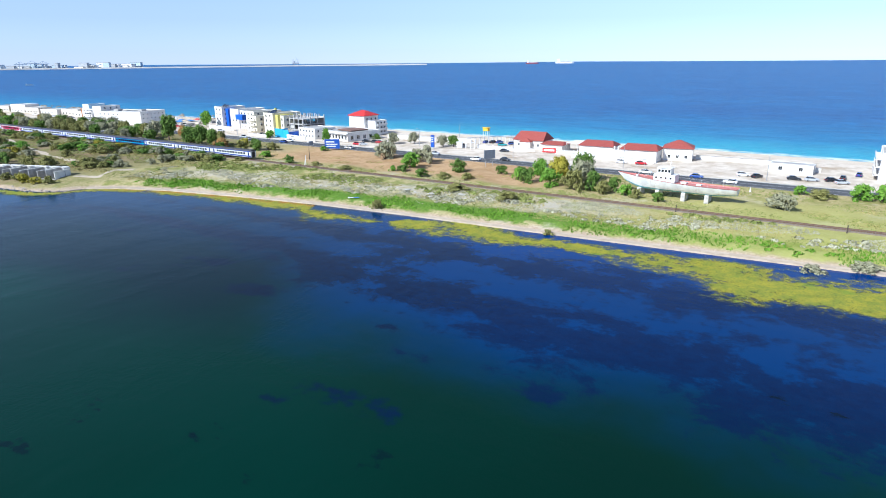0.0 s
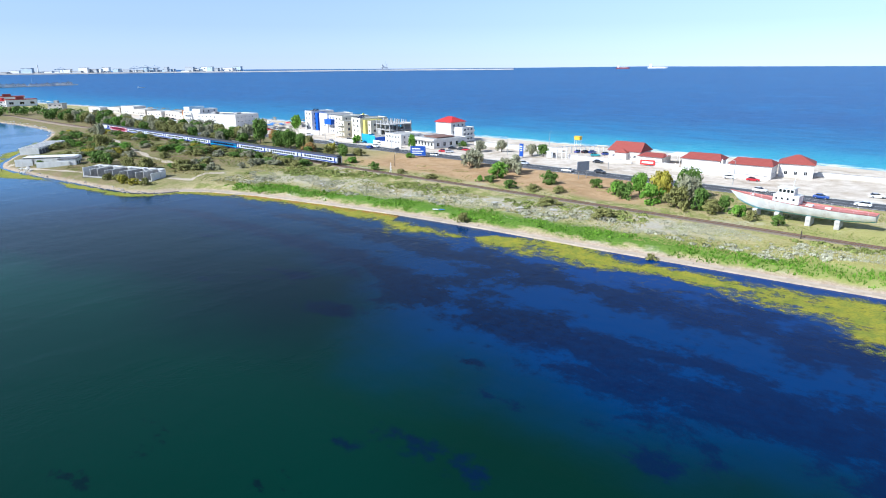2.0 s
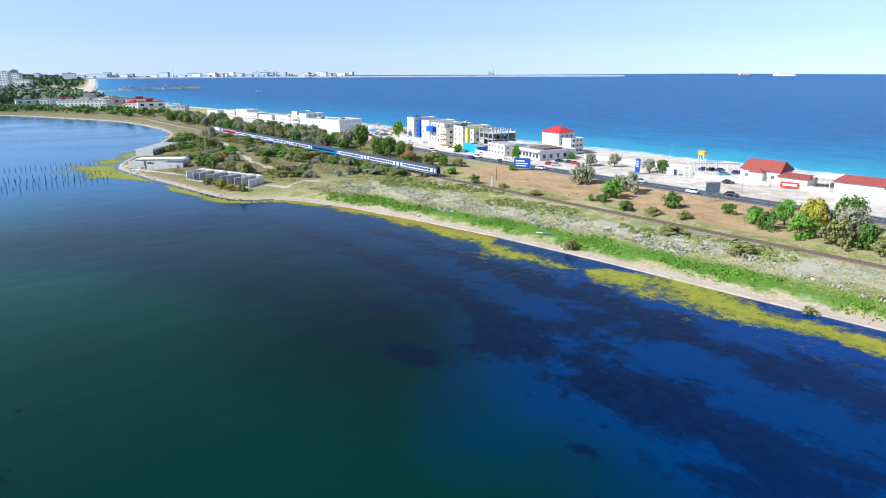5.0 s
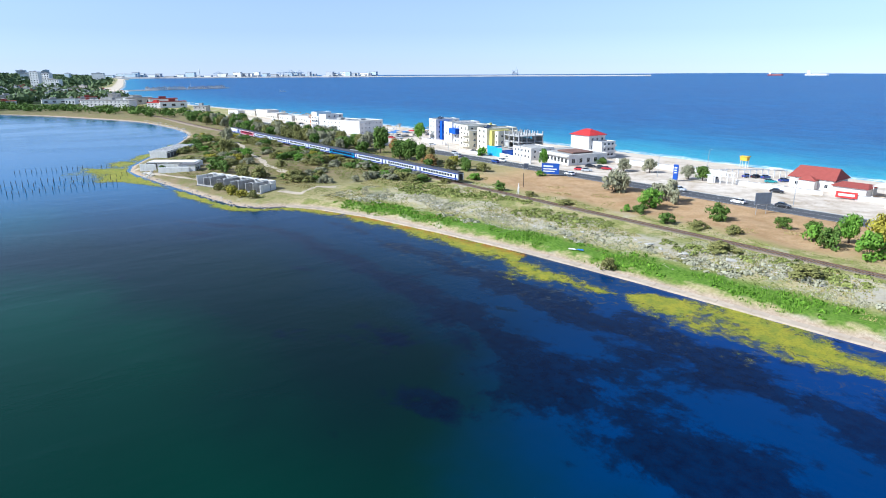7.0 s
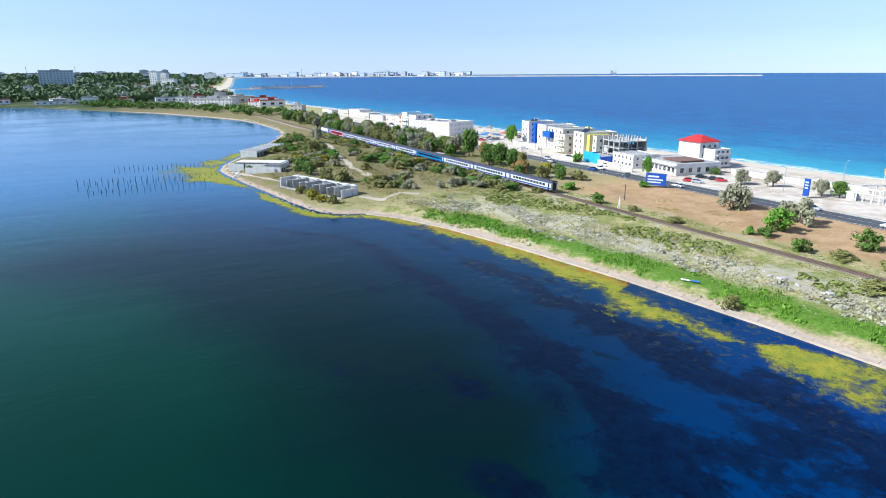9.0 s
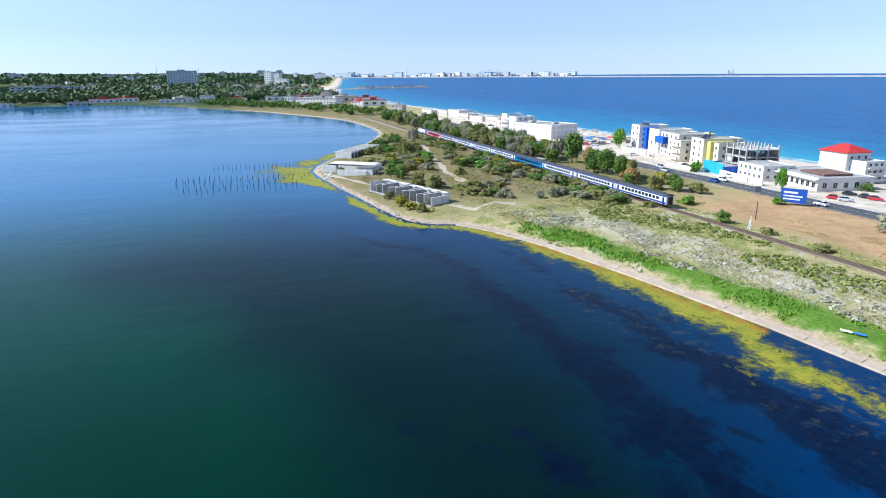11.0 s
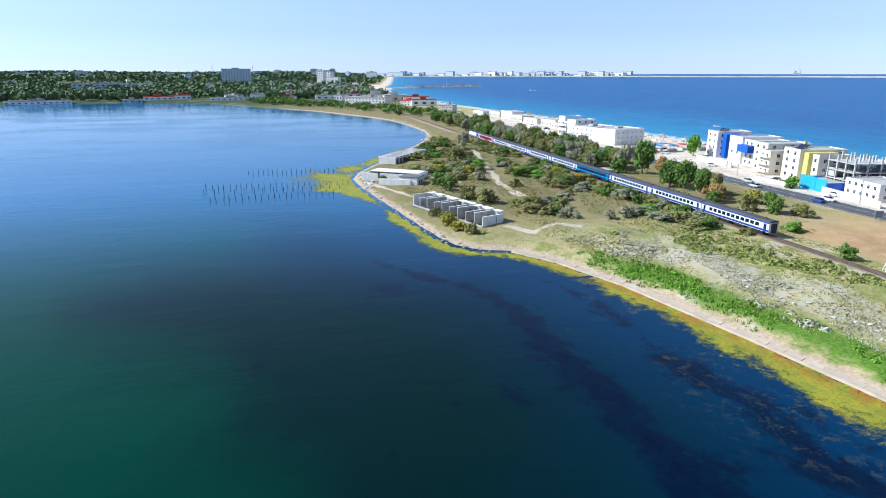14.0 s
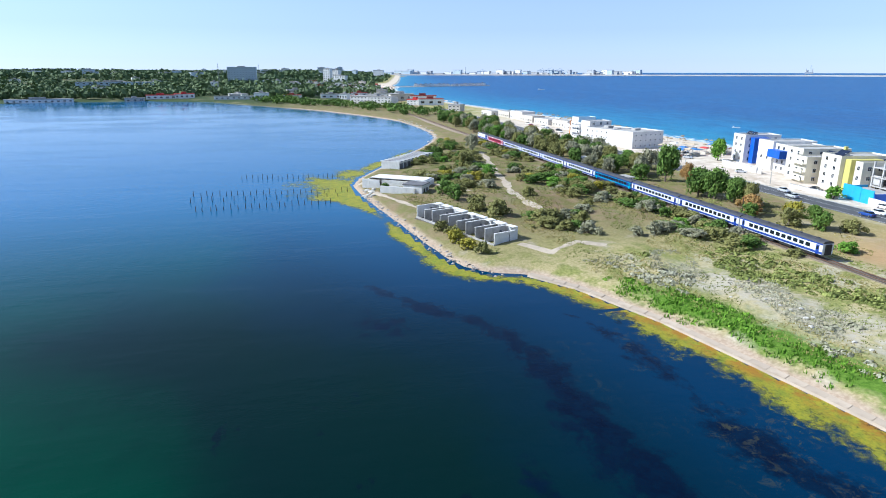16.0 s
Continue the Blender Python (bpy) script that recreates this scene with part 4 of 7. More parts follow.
# restaurant-hotel with the red roof
t = building("tower_house", -231.5, 261, -4, "white three-storey seaside house with a red hipped roof and annex", "house")
flat_block(t, -6.5, 5.5, 0, 11, 10.2, MAT_WALL_WHITE, 3, 0, 3, parapet=0)
part("roof_hip", hip_roof(-6.5, 5.5, 0, 11, 10.2, 2.8, 0.6, 0.25), MAT_ROOF_RED, t, "bright red hipped roof")
flat_block(t, 5.52, 12.0, 2, 11, 7.4, MAT_WALL_WHITE, 3, 0, 3)
for s in range(3):
    part("balcony", boxes((12.0, 13.2, 2.5, 10.5, 0.6 + s * 2.4, 0.8 + s * 2.4), (13.05, 13.2, 2.5, 10.5, 0.8 + s * 2.4, 1.5 + s * 2.4)), MAT_WALL_WHITE, t)
t = building("low_restaurant", -226.5, 236, -12, "low white flat-roofed restaurant with tall front windows", "restaurant")
flat_block(t, -12.5, 13, 0, 21, 4.2, MAT_WALL_WHITE, 1, 9, 5, parapet=0.35, win=(1.7, 2.0))
part("roof_cover", boxes((-3, 9, 5, 16, 4.5, 5.0), bevel=0.05), MAT_ROOF_BROWN, t, "patchy brown sheet roof")
part("canopy", boxes((-13, 13.4, -1.4, 0.0, 3.7, 4.1)), MAT_WALL_WHITE, t)
t = building("white_house", -247, 233, -10, "white two-storey flat-roofed house beside the coast road", "house")
flat_block(t, -3.5, 11.5, 1, 14, 5.2, MAT_WALL_WHITE, 2, 5, 4, parapet=0.4, win=(1.1, 1.2))
part("garden_wall", boxes((-6, 20, -5.2, -4.9, -0.5, 2.1)), MAT_WALL_WHITE, t)
t = building("blue_shed", -258, 229.5, -8, "sky-blue metal hoarding around a yard beside the road", "hoarding")
part("panel", boxes((-6.5, 1.0, 0, 0.2, -0.4, 4.6)), MAT_WALL_SKY, t)
part("panel", boxes((1.1, 6.2, 0.0, 0.2, -0.4, 4.3)), MAT_WALL_SKY, t)
part("panel", boxes((-6.7, -6.5, 0.2, 8.5, -0.4, 3.9)), MAT_WALL_SKY, t)
part("panel", boxes((6.2, 6.4, 0.2, 8.5, -0.4, 3.4)), MAT_WALL_BLUE, t)
part("roof", boxes((-6.3, 6.0, 0.3, 8.3, 3.0, 3.2)), MAT_ROOF_GREY, t)

# unfinished concrete frame
t = building("concrete_frame", -263.5, 243, -10, "unfinished concrete frame building with open floors and columns", "construction")
for s, h in enumerate((3.0, 6.0, 9.0)):
    part("floor_slab", boxes((-8, 10, 0, 15, h - 0.3, h)), MAT_CONC, t)
for i in range(5):
    for j in range(4):
        x, y = -7.6 + i * 4.3, 0.4 + j * 4.7
        part("column", boxes((x - 0.25, x + 0.25, y - 0.25, y + 0.25, -0.5, 8.8 if i == 0 else 10.8 + 0.5 * ((i * 3 + j * 5) % 3))), MAT_CONC, t)
part("infill_wall", boxes((-8, 0, 0.5, 0.8, 3.3, 6.3), (-8, -7.7, 0.8, 14, 0, 9.6), (2, 9.8, 14.2, 14.5, 0, 9.6), (-7.7, 10, 14.55, 14.8, 0, 6.3)), MAT_CONC, t)

# apartment blocks, stepping back from the road
t = building("apartment_block", -279, 240, -12, "cream three-storey apartment block with a mustard end wall", "apartment house")
flat_block(t, -6.5, 3.8, 0, 18, 11.0, MAT_WALL_CREAM, 4, 2, 4)
part("end_wall", boxes((3.85, 6.8, 1.5, 12.5, -0.5, 10.6), bevel=0.04), MAT_WALL_YELLOW, t, "mustard yellow wall")
flat_block(t, 6.85, 10.5, 3, 15, 9.8, MAT_WALL_CREAM, 3, 1, 3)
solar(t, -1, 3.5, 11.1)
part("chimney", boxes((-6.1, -5.1, 7, 8, 11.0, 13.6)), MAT_WALL_YELLOW, t)
t = building("apartment_block", -297, 243, -12, "cream stepped apartment block with balconies and roof solar panel", "apartment house")
flat_block(t, -8.0, 2.0, 0, 18, 11.0, MAT_WALL_CREAM, 4, 2, 4)
flat_block(t, 2.05, 9.6, -3, 14, 9.0, MAT_WALL_CREAM, 3, 2, 3)
for s in range(3):
    part("balcony", boxes((2.2, 9.4, -4.3, -3.0, 0.9 + 2.9 * s, 1.1 + 2.9 * s), (2.2, 9.4, -4.3, -4.15, 1.1 + 2.9 * s, 2.0 + 2.9 * s)), MAT_WALL_CREAM, t)
solar(t, 5, 8, 9.2)
t = building("apartment_block", -318, 249, -12, "white seaside block with a projecting bright blue storey", "apartment house")
flat_block(t, -10.0, 1.0, 0, 18, 11.2, MAT_WALL_WHITE, 4, 0, 4)
flat_block(t, 1.05, 9.5, 1, 16, 10.6, MAT_WALL_WHITE, 4, 2, 4)
part("blue_storey", boxes((1.2, 9.9, -2.2, 0.98, 5.8, 8.8), bevel=0.05), MAT_WALL_BLUE, t, "bright blue projecting storey")
windows_row(t, 'front', -9, 0, 0, 2, 4.2)
part("garden_wall", boxes((-9, 11, -9.0, -8.7, -0.5, 2.2)), MAT_WALL_WHITE, t)
t = building("apartment_block", -342, 254, -12, "white block of flats with bright blue stair tower", "apartment house")
flat_block(t, -7.0, 3.2, 0, 16, 11.6, MAT_WALL_WHITE, 4, 2, 4)
part("stair_tower", boxes((3.25, 6.6, 2.5, 9.5, -0.5, 11.0), bevel=0.04), MAT_WALL_BLUE, t, "bright blue wall")
part("blue_panel", boxes((-9.3, -7.02, 2, 8, 4.4, 8.0), bevel=0.04), MAT_WALL_BLUE, t, "bright blue wall")
solar(t, -3, 5, 11.7, 3, 2)
solar(t, 1, 5, 11.7, 3, 2)

# long white hotel and its neighbours
t = building("long_hotel", -413, 228, 13, "long plain white flat-roofed hotel, almost windowless", "hotel")
flat_block(t, -21, 0, 0.5, 20, 7.8, MAT_WALL_WHITE, 3, 5, 0, win=(0.9, 0.9))
flat_block(t, 0.05, 18.5, -0.5, 21, 8.1, MAT_WALL_WHITE, 3, 0, 6, win=(0.8, 0.8))
for b in ((-14, -10, 8, 12, 7.9, 9.2), (-4, 0, 6, 9, 7.9, 8.9), (6, 9, 10, 14, 8.18, 9.2)):
    part("roof_plant", boxes(b, bevel=0.05), MAT_ROOF_GREY, t)
t = building("guest_house", -444, 226, 8, "white three-storey guest house with balconies", "house")
flat_block(t, -9, -1, 0, 16, 7.4, MAT_WALL_WHITE, 3, 3, 3)
flat_block(t, -0.95, 8, 1, 16, 10.6, MAT_WALL_WHITE, 4, 0, 3)
for s in range(3):
    part("balcony", boxes((-8.8, -1.2, -1.3, 0, 0.8 + 2.9 * s, 1.0 + 2.9 * s), (-8.8, -1.2, -1.3, -1.18, 1.0 + 2.9 * s, 1.8 + 2.9 * s)), MAT_WALL_WHITE, t)
t = building("blue_roof_house", -466, 235, 8, "white house with a blue roof and orange side panel", "house")
flat_block(t, -8, 9, 0, 15, 7.6, MAT_WALL_WHITE, 3, 4, 3, roof=MAT_WALL_SKY)
flat_block(t, -8, -1, 1, 14, 10.6, MAT_WALL_WHITE, 1, 0, 0, z0=7.65, name="upper_wall", roof=MAT_WALL_SKY)
part("side_panel", boxes((-8.6, -8.05, -0.4, 6, -0.4, 8.5)), plain("orange_panel", (0.6, 0.25, 0.08), 0.7), t)
MAT_SHED = plain("pale_beach_hut", (0.60, 0.55, 0.47), 0.9, vary=0.25, scale=0.3)
for k in range(7):
    x = -498 - k * 26
    y = 246 + 3 * math.sin(k * 1.7) - max(0, k - 3) * 3
    t = building("beach_pavilion", x, y, 6, "long low pale pavilion with a flat roof near the beach", "pavilion")
    tagged(t, group="beach pavilions")
    flat_block(t, -11, 11, 0, 11 + k % 3, 3.9 + (k % 2) * 0.7 + (2.4 if k == 4 else 0), MAT_SHED if k % 2 else MAT_WALL_WHITE, 1, 5, 2, parapet=0.25)

# row of red-tiled houses by the beach
def tiled_house(x, y, rot, w, d, h, rh, label, ridge=0.6, nf=4):
    t = building("tiled_house", x, y, rot, label, "house")
    part("wall", boxes((-w / 2, w / 2, 0, d, -0.6, h), bevel=0.04), MAT_WALL_WHITE, t)
    part("roof", hip_roof(-w / 2, w / 2, 0, d, h, rh, 0.5, ridge), MAT_ROOF_TILE, t, "dark red tiled roof")
    windows_row(t, 'front', -w / 2 + 0.8, w / 2 - 0.8, 0, nf, 1.0, 1.1, 1.3)
    windows_row(t, 'right', 1.0, d - 1.0, w / 2, 2, 1.0, 1.1, 1.3)
    return t


t = tiled_house(-124.5, 257, 0, 14.5, 11, 3.7, 3.6, "white house with a steep red-tiled roof and porch gable", 0.85)
part("porch", boxes((-3.2, 2.0, -2.2, 0.0, -0.5, 3.2)), MAT_WALL_WHITE, t)
part("porch_roof", hip_roof(-3.2, 2.0, -2.2, 0.6, 3.2, 1.6, 0.3, 0.1), MAT_ROOF_TILE, t)
t = building("terrace_bar", -111.5, 254, 0, "low beach bar with dark red lean-to roof and white canopy", "bar")
part("wall", boxes((-5, 5, 0, 9, -0.5, 2.8)), MAT_WALL_WHITE, t)
part("roof", hip_roof(-5, 5, 0, 9, 2.8, 1.2, 0.6, 0.7), MAT_ROOF_TILE, t)
part("canopy", boxes((5.4, 16.5, 3, 15, 3.6, 3.8)), MAT_WALL_WHITE, t)
for x, y in ((5.7, 3.3), (16.2, 3.3), (5.7, 14.7), (16.2, 14.7), (11, 3.3)):
    part("post", boxes((x - 0.1, x + 0.1, y - 0.1, y + 0.1, -0.5, 3.6)), MAT_WALL_WHITE, t)
tiled_house(-88.5, 246.5, 3, 14.0, 10, 4.6, 2.0, "plain white house with a low dark red tiled roof", 0.75, 0)
tiled_house(-70.0, 243.5, 3, 14.0, 10, 4.6, 2.0, "plain white house with a low dark red tiled roof", 0.75, 0)
tiled_house(-57.5, 254, 10, 11, 10, 4.8, 2.9, "white house with a pointed red roof near the beach", 0.1, 3)
t = building("linking_wall", -79.3, 246, 3, "white wall with small pillars joining two houses", "wall")
part("wall", boxes((-2.0, 2.2, 0, 0.4, -0.5, 3.8)), MAT_WALL_WHITE, t)
for x in (-1.2, 0.4):
    bm = bmesh.new()
    tube(bm, [(x, 0.2, 3.8), (x, 0.2, 5.0), (x, 0.2, 5.4)], [0.4, 0.32, 0.1], 8)
    part("finial", bm, MAT_WALL_WHITE, t)
t = building("hotel_corner", 15.5, 243, 0, "white hotel end with stacked balconies beside a car park", "hotel")
flat_block(t, -7.0, 25, 0, 22, 8.8, MAT_WALL_WHITE, 3, 0, 4)
for s in range(3):
    part("balcony", boxes((-8.6, -7.02, 1, 20, 1.6 + 2.6 * s, 1.8 + 2.6 * s), (-8.6, -8.45, 1, 20, 1.8 + 2.6 * s, 2.6 + 2.6 * s)), MAT_WALL_WHITE, t)
# low walls and sheds seaward of the road
for x0, x1, y, h, lb in ((-207, -176, 257, 2.3, "long white garden wall by the sea front"), (-172, -158, 262, 2.0, "white wall beside a car park"), (-52, -24, 262, 1.8, "crumbling pale wall above the beach"), (-24, -8, 252, 1.8, "crumbling pale wall above the beach")):
    t = thing("sea_wall", pose(x0, y, gz((x0 + x1) / 2, y) - 0.3), lb, "wall")
    part("wall", boxes((0, x1 - x0, 0, 0.5, 0, h), bevel=0.03), MAT_STALL_WHITE, t)
    part("coping", boxes((0, x1 - x0, -0.08, 0.58, h, h + 0.14)), MAT_STALL, t)
t = building("beach_shed", -17, 245, -4, "low ruined shed with pale walls and a grey roof", "shed")
flat_block(t, -7, 7, 0, 6, 3.0, MAT_STALL_WHITE, 1, 2, 1, parapet=0.2)
t = building("crossing_hut", -303, 172.8, 5, "small white and red railway hut beside the track", "hut")
flat_block(t, -2.6, 2.6, 0, 4, 2.9, MAT_WALL_WHITE, 1, 2, 1, parapet=0)
part("roof_slab", boxes((-3.2, 3.2, -0.8, 4.6, 2.99, 3.2)), MAT_STALL, t)
part("red_panel", boxes((-2.4, 1.2, -0.04, 0.0, 0, 0.9)), MAT_ROOF_RED, t)
t = building("crossing_hut", -350, 180, 5, "small grey concrete hut among the bushes beside the track", "hut")
flat_block(t, -2.8, 2.8, 0, 4.5, 3.0, MAT_CONC, 1, 1, 1, parapet=0)
part("roof_slab", boxes((-3.3, 3.3, -0.6, 5.0, 3.09, 3.3)), MAT_CONC, t)


# ---- the lake's bank: concrete lip, slabs and rubble ----
bm = bmesh.new()
bank_line = along([(x, y - 0.2) for x, y in shore_line], 6)
strip(bm, bank_line, [0.3, -0.1, -1.3, -1.6], [-0.6, 0.3, 0.62, 0.2])
bank = tagged(mesh_ob("bank_wall", bm, MAT_BANK), "low sloping pale concrete lip along the lake", "embankment", kind="structure")
rs = random.Random(4)
slab = None
for p, q in zip(bank_line, bank_line[1:]):
    L = math.dist(p, q)
    a = math.degrees(math.atan2(q[1] - p[1], q[0] - p[0]))
    if p[0] > 40:
        continue
    for k in range(2):
        f = (k + 0.5) / 2
        x, y = p[0] + (q[0] - p[0]) * f, p[1] + (q[1] - p[1]) * f
        if slab is None:
            slab = mesh_ob("slab", boxes((-1.45, 1.45, -0.52, 0.52, -0.06, 0.06), bevel=0.03), MAT_BANK, bank)
            o = slab
        else:
            o = new("slab", slab.data)
            o.parent = bank
        nx, ny = math.sin(radians(a)), -math.cos(radians(a))
        o.matrix_basis = pose(x + nx * 0.72, y + ny * 0.72, 0.47 + rs.uniform(-0.04, 0.05), 16 * (1), rs.uniform(-2, 2), a + 180)


def rock_mesh(name, seed, mat):
    r = random.Random(seed)
    bm = bmesh.new()
    bmesh.ops.create_icosphere(bm, subdivisions=1, radius=1)
    for v in bm.verts:
        v.co *= r.uniform(0.7, 1.15)
        v.co.z *= 0.6
    me = bpy.data.meshes.new(name)
    bm.to_mesh(me)
    bm.free()
    me.materials.append(mat)
    return me


MAT_STONE = plain("pale_field_stone", (0.60, 0.57, 0.51), 0.9, vary=0.35, scale=1.2, vary_each=0.5)
rocks = [rock_mesh("stone", 20 + k, MAT_STONE) for k in range(4)]
rubble = [rock_mesh("stone", 40 + k, MAT_RUBBLE) for k in range(4)]


def stones(spots, meshes, label, group):
    for x, y, s in spots:
        o = new("stone", rs.choice(meshes))
        o.matrix_basis = pose(x, y, max(gz(x, y), -0.05) + s * 0.12, rs.uniform(-15, 15), rs.uniform(-15, 15), rs.uniform(0, 360)) @ Matrix.Diagonal((s * rs.uniform(0.8, 1.5), s, s * 0.8, 1))
        tagged(o, label, "stone", group)


# a broken line of pale stones between the green band and the rails
spots = []
for k in range(85):
    x = -205 + k * 1.5 + rs.uniform(-1, 1)
    base = np.interp(-x, [73, 135, 193.5, 212], [158, 149, 140, 134])
    if rs.random() < 0.75:
        spots.append((x, base + rs.gauss(0, 1.3), rs.uniform(0.25, 0.6)))
stones(spots, rocks, "pale field stone lying in the dry grass", "stones in the grass")
# rubble shore round the point and in the bay
spots = []
for p in along([(-224.5, 99), (-231, 94.6), (-238.5, 92.4), (-256, 89.7), (-273.5, 87.6), (-300, 84), (-320, 81.6)], 1.6):
    for k in range(2):
        spots.append((p[0] + rs.uniform(-1, 1), p[1] + rs.uniform(-0.6, 2.6), rs.uniform(0.25, 0.55)))
stones(spots, rubble, "grey rubble stone at the water's edge", "rubble on the shore")
spots = []
for p in along([(-470, 139.5), (-500, 150), (-536, 155), (-600, 154.6), (-650, 150)], 2.6):
    spots.append((p[0] + rs.uniform(-1, 1), p[1] + rs.uniform(-1, 3.5), rs.uniform(0.5, 1.1)))
stones(spots, rocks, "large pale stone heaped on the bay's shore", "rubble on the shore")
spots = [(-318 + rs.uniform(-6, 6), 84.5 + rs.uniform(-1.5, 2.5), rs.uniform(0.5, 1.1)) for k in range(22)]
stones(spots, rocks, "broken pale concrete lump near the yard", "concrete lumps")

# sleepers under the rails, near end
sl = None
sleeper_x = np.arange(-209, -29, 0.62)
for i, x in enumerate(sleeper_x):
    if i >= 290:
        break
    if sl is None:
        sl = mesh_ob("sleeper", boxes((-0.13, 0.13, -1.25, 1.25, -0.14, 0.04)), MAT_SLEEPER, railway)
        o = sl
    else:
        o = new("sleeper", sl.data)
        o.parent = railway
    o.location = (x, RAIL_Y, RAIL_Z - 0.21)
vs, fs = [], []
for x in list(np.arange(-330, -209.5, 0.62)) + list(np.arange(-29, 90, 0.62)):
    b0 = len(vs)
    for z in (RAIL_Z - 0.35, RAIL_Z - 0.17):
        for dx, dy in ((-0.13, -1.25), (0.13, -1.25), (0.13, 1.25), (-0.13, 1.25)):
            vs.append((x + dx, RAIL_Y + dy, z))
    fs += [(b0 + 4, b0 + 5, b0 + 6, b0 + 7), (b0, b0 + 1, b0 + 5, b0 + 4), (b0 + 1, b0 + 2, b0 + 6, b0 + 5), (b0 + 2, b0 + 3, b0 + 7, b0 + 6), (b0 + 3, b0, b0 + 4, b0 + 7)]
tagged(data_ob("sleeper_run", vs, fs, MAT_SLEEPER, railway), kind="stuff")


# ---- dirt tracks ----
MAT_TRACK = plain("bare_dirt_track", (0.50, 0.42, 0.32), 0.95, vary=0.25, scale=0.4, dirt=(0.2, 0.17, 0.09), dirty=0.5)


def dirt_track(points, width, label):
    line = along(points, 2.5)
    bm = bmesh.new()
    cols = []
    n = len(line)
    for i, p in enumerate(line):
        a, b = Vector(line[max(i - 1, 0)]), Vector(line[min(i + 1, n - 1)])
        d = (b - a).normalized()
        row = []
        for j in range(5):
            o = (j / 4 - 0.5) * width * (1 + 0.35 * math.sin(i * 0.9) + 0.25 * math.sin(i * 2.3 + 1))
            x, y = p[0] - d.y * o, p[1] + d.x * o
            row.append(bm.verts.new((x, y, gz(x, y) + (0.05 if 0 < j < 4 else -0.12))))
        cols.append(row)
    for a, b in zip(cols, cols[1:]):
        for j in range(4):
            bm.faces.new((a[j], b[j], b[j + 1], a[j + 1]))
    return tagged(mesh_ob("dirt_track", bm, MAT_TRACK, smooth=True), label, "track", kind="structure")


dirt_track([(-405, 153), (-372, 146), (-345, 140), (-324, 136.5), (-300, 131), (-284, 130), (-268, 131)], 4.2, "bare dirt track winding between the bushes")
dirt_track([(-316, 86.5), (-300, 91.5), (-284, 96.5), (-276, 98)], 2.6, "pale concrete path above the lake shore")
dirt_track([(-239, 111), (-232, 116), (-236, 124), (-232, 130)], 3.0, "bare dirt track winding between the bushes")
dirt_track([(-338, 84), (-330, 95), (-318, 110), (-306, 118)], 6.0, "bare dirt yard beside the ruined walls")

# ---- weed and algae on the lake ----
def algae_material():
    m = Mat("floating_algae")
    n = m.noise(0.35, 6, 0.7)
    f = m.noise(2.2, 4, 0.7)
    c = m.mix(m.ramp(n, 0.35, 0.65), (0.36, 0.32, 0.014), (0.20, 0.23, 0.015))
    c = m.mix(m.ramp(f, 0.45, 0.75), c, (0.07, 0.095, 0.02))
    c = m.mix(m.ramp(m.noise(0.12, 3), 0.62, 0.72, 0, 0.7), c, (0.13, 0.22, 0.015))
    rust = m.math('MULTIPLY', m.ramp(m.attr("bank"), 4.5, 1.0), m.ramp(m.noise(0.3, 5, 0.7), 0.40, 0.58))
    c = m.mix(m.math('MULTIPLY', rust, m.math('MULTIPLY', m.ramp(m.xyz()[0], -90, -130, 0, 0.8), m.ramp(m.xyz()[0], -222, -205))), c, (0.30, 0.115, 0.010))
    m.bump(f, 0.3, 0.05)
    thin = m.math('ADD', m.attr("cover"), m.math('MULTIPLY', m.math('SUBTRACT', m.noise(0.5, 7, 0.72, distort=0.4), 0.5), 2.6))
    m.put(m.p.inputs["Alpha"], m.ramp(thin, -0.05, 0.85, 0.0, 0.95))
    return m.done(c, 0.6, 0, 0.3)


MAT_ALGAE = algae_material()


def algae_field(name, x0, x1, step, inner, outer, gate, label):
    """A ragged floating mat that follows the bank between two distances from it; it thins out to its edges."""
    xs, ys = np.arange(x0, x1, step), np.arange(55, 150, step)
    gx, gy = np.meshgrid(xs, ys, indexing='ij')
    d = -lake_dist(gx, gy)
    cover = np.full(gx.shape, -1.0)
    for i, j in zip(*np.nonzero((d > -0.5) & (d < 34))):
        x, y, dd = gx[i, j], gy[i, j], d[i, j]
        lo, hi = inner(x), outer(x)
        mid, half = (lo + hi) / 2, max((hi - lo) / 2, 0.01)
        v = 1 - abs(dd - mid) / half + gate(x)
        if v > -1.2:
            cover[i, j] = v - 0.05 + 0.85 * noise.fractal(Vector((x * 0.055, y * 0.085, 3.1)), 0.9, 2.1, 5)
    idx = np.arange(gx.size).reshape(gx.shape)
    quads = np.stack([idx[:-1, :-1], idx[1:, :-1], idx[1:, 1:], idx[:-1, 1:]], -1).reshape(-1, 4)
    flat = cover.ravel()
    quads = quads[(flat[quads] > -0.45).all(1)]
    used, inv = np.unique(quads, return_inverse=True)
    co = np.stack([gx.ravel()[used], gy.ravel()[used], np.full(len(used), 0.03)], -1)
    ob = data_ob(name, co.tolist(), inv.reshape(-1, 4).tolist(), MAT_ALGAE)
    at = ob.data.attributes.new("cover", 'FLOAT', 'POINT')
    at.data.foreach_set("value", flat[used].astype(np.float32))
    at = ob.data.attributes.new("bank", 'FLOAT', 'POINT')
    at.data.foreach_set("value", d.ravel()[used].astype(np.float32))
    return tagged(ob, label, "algae", kind="stuff")


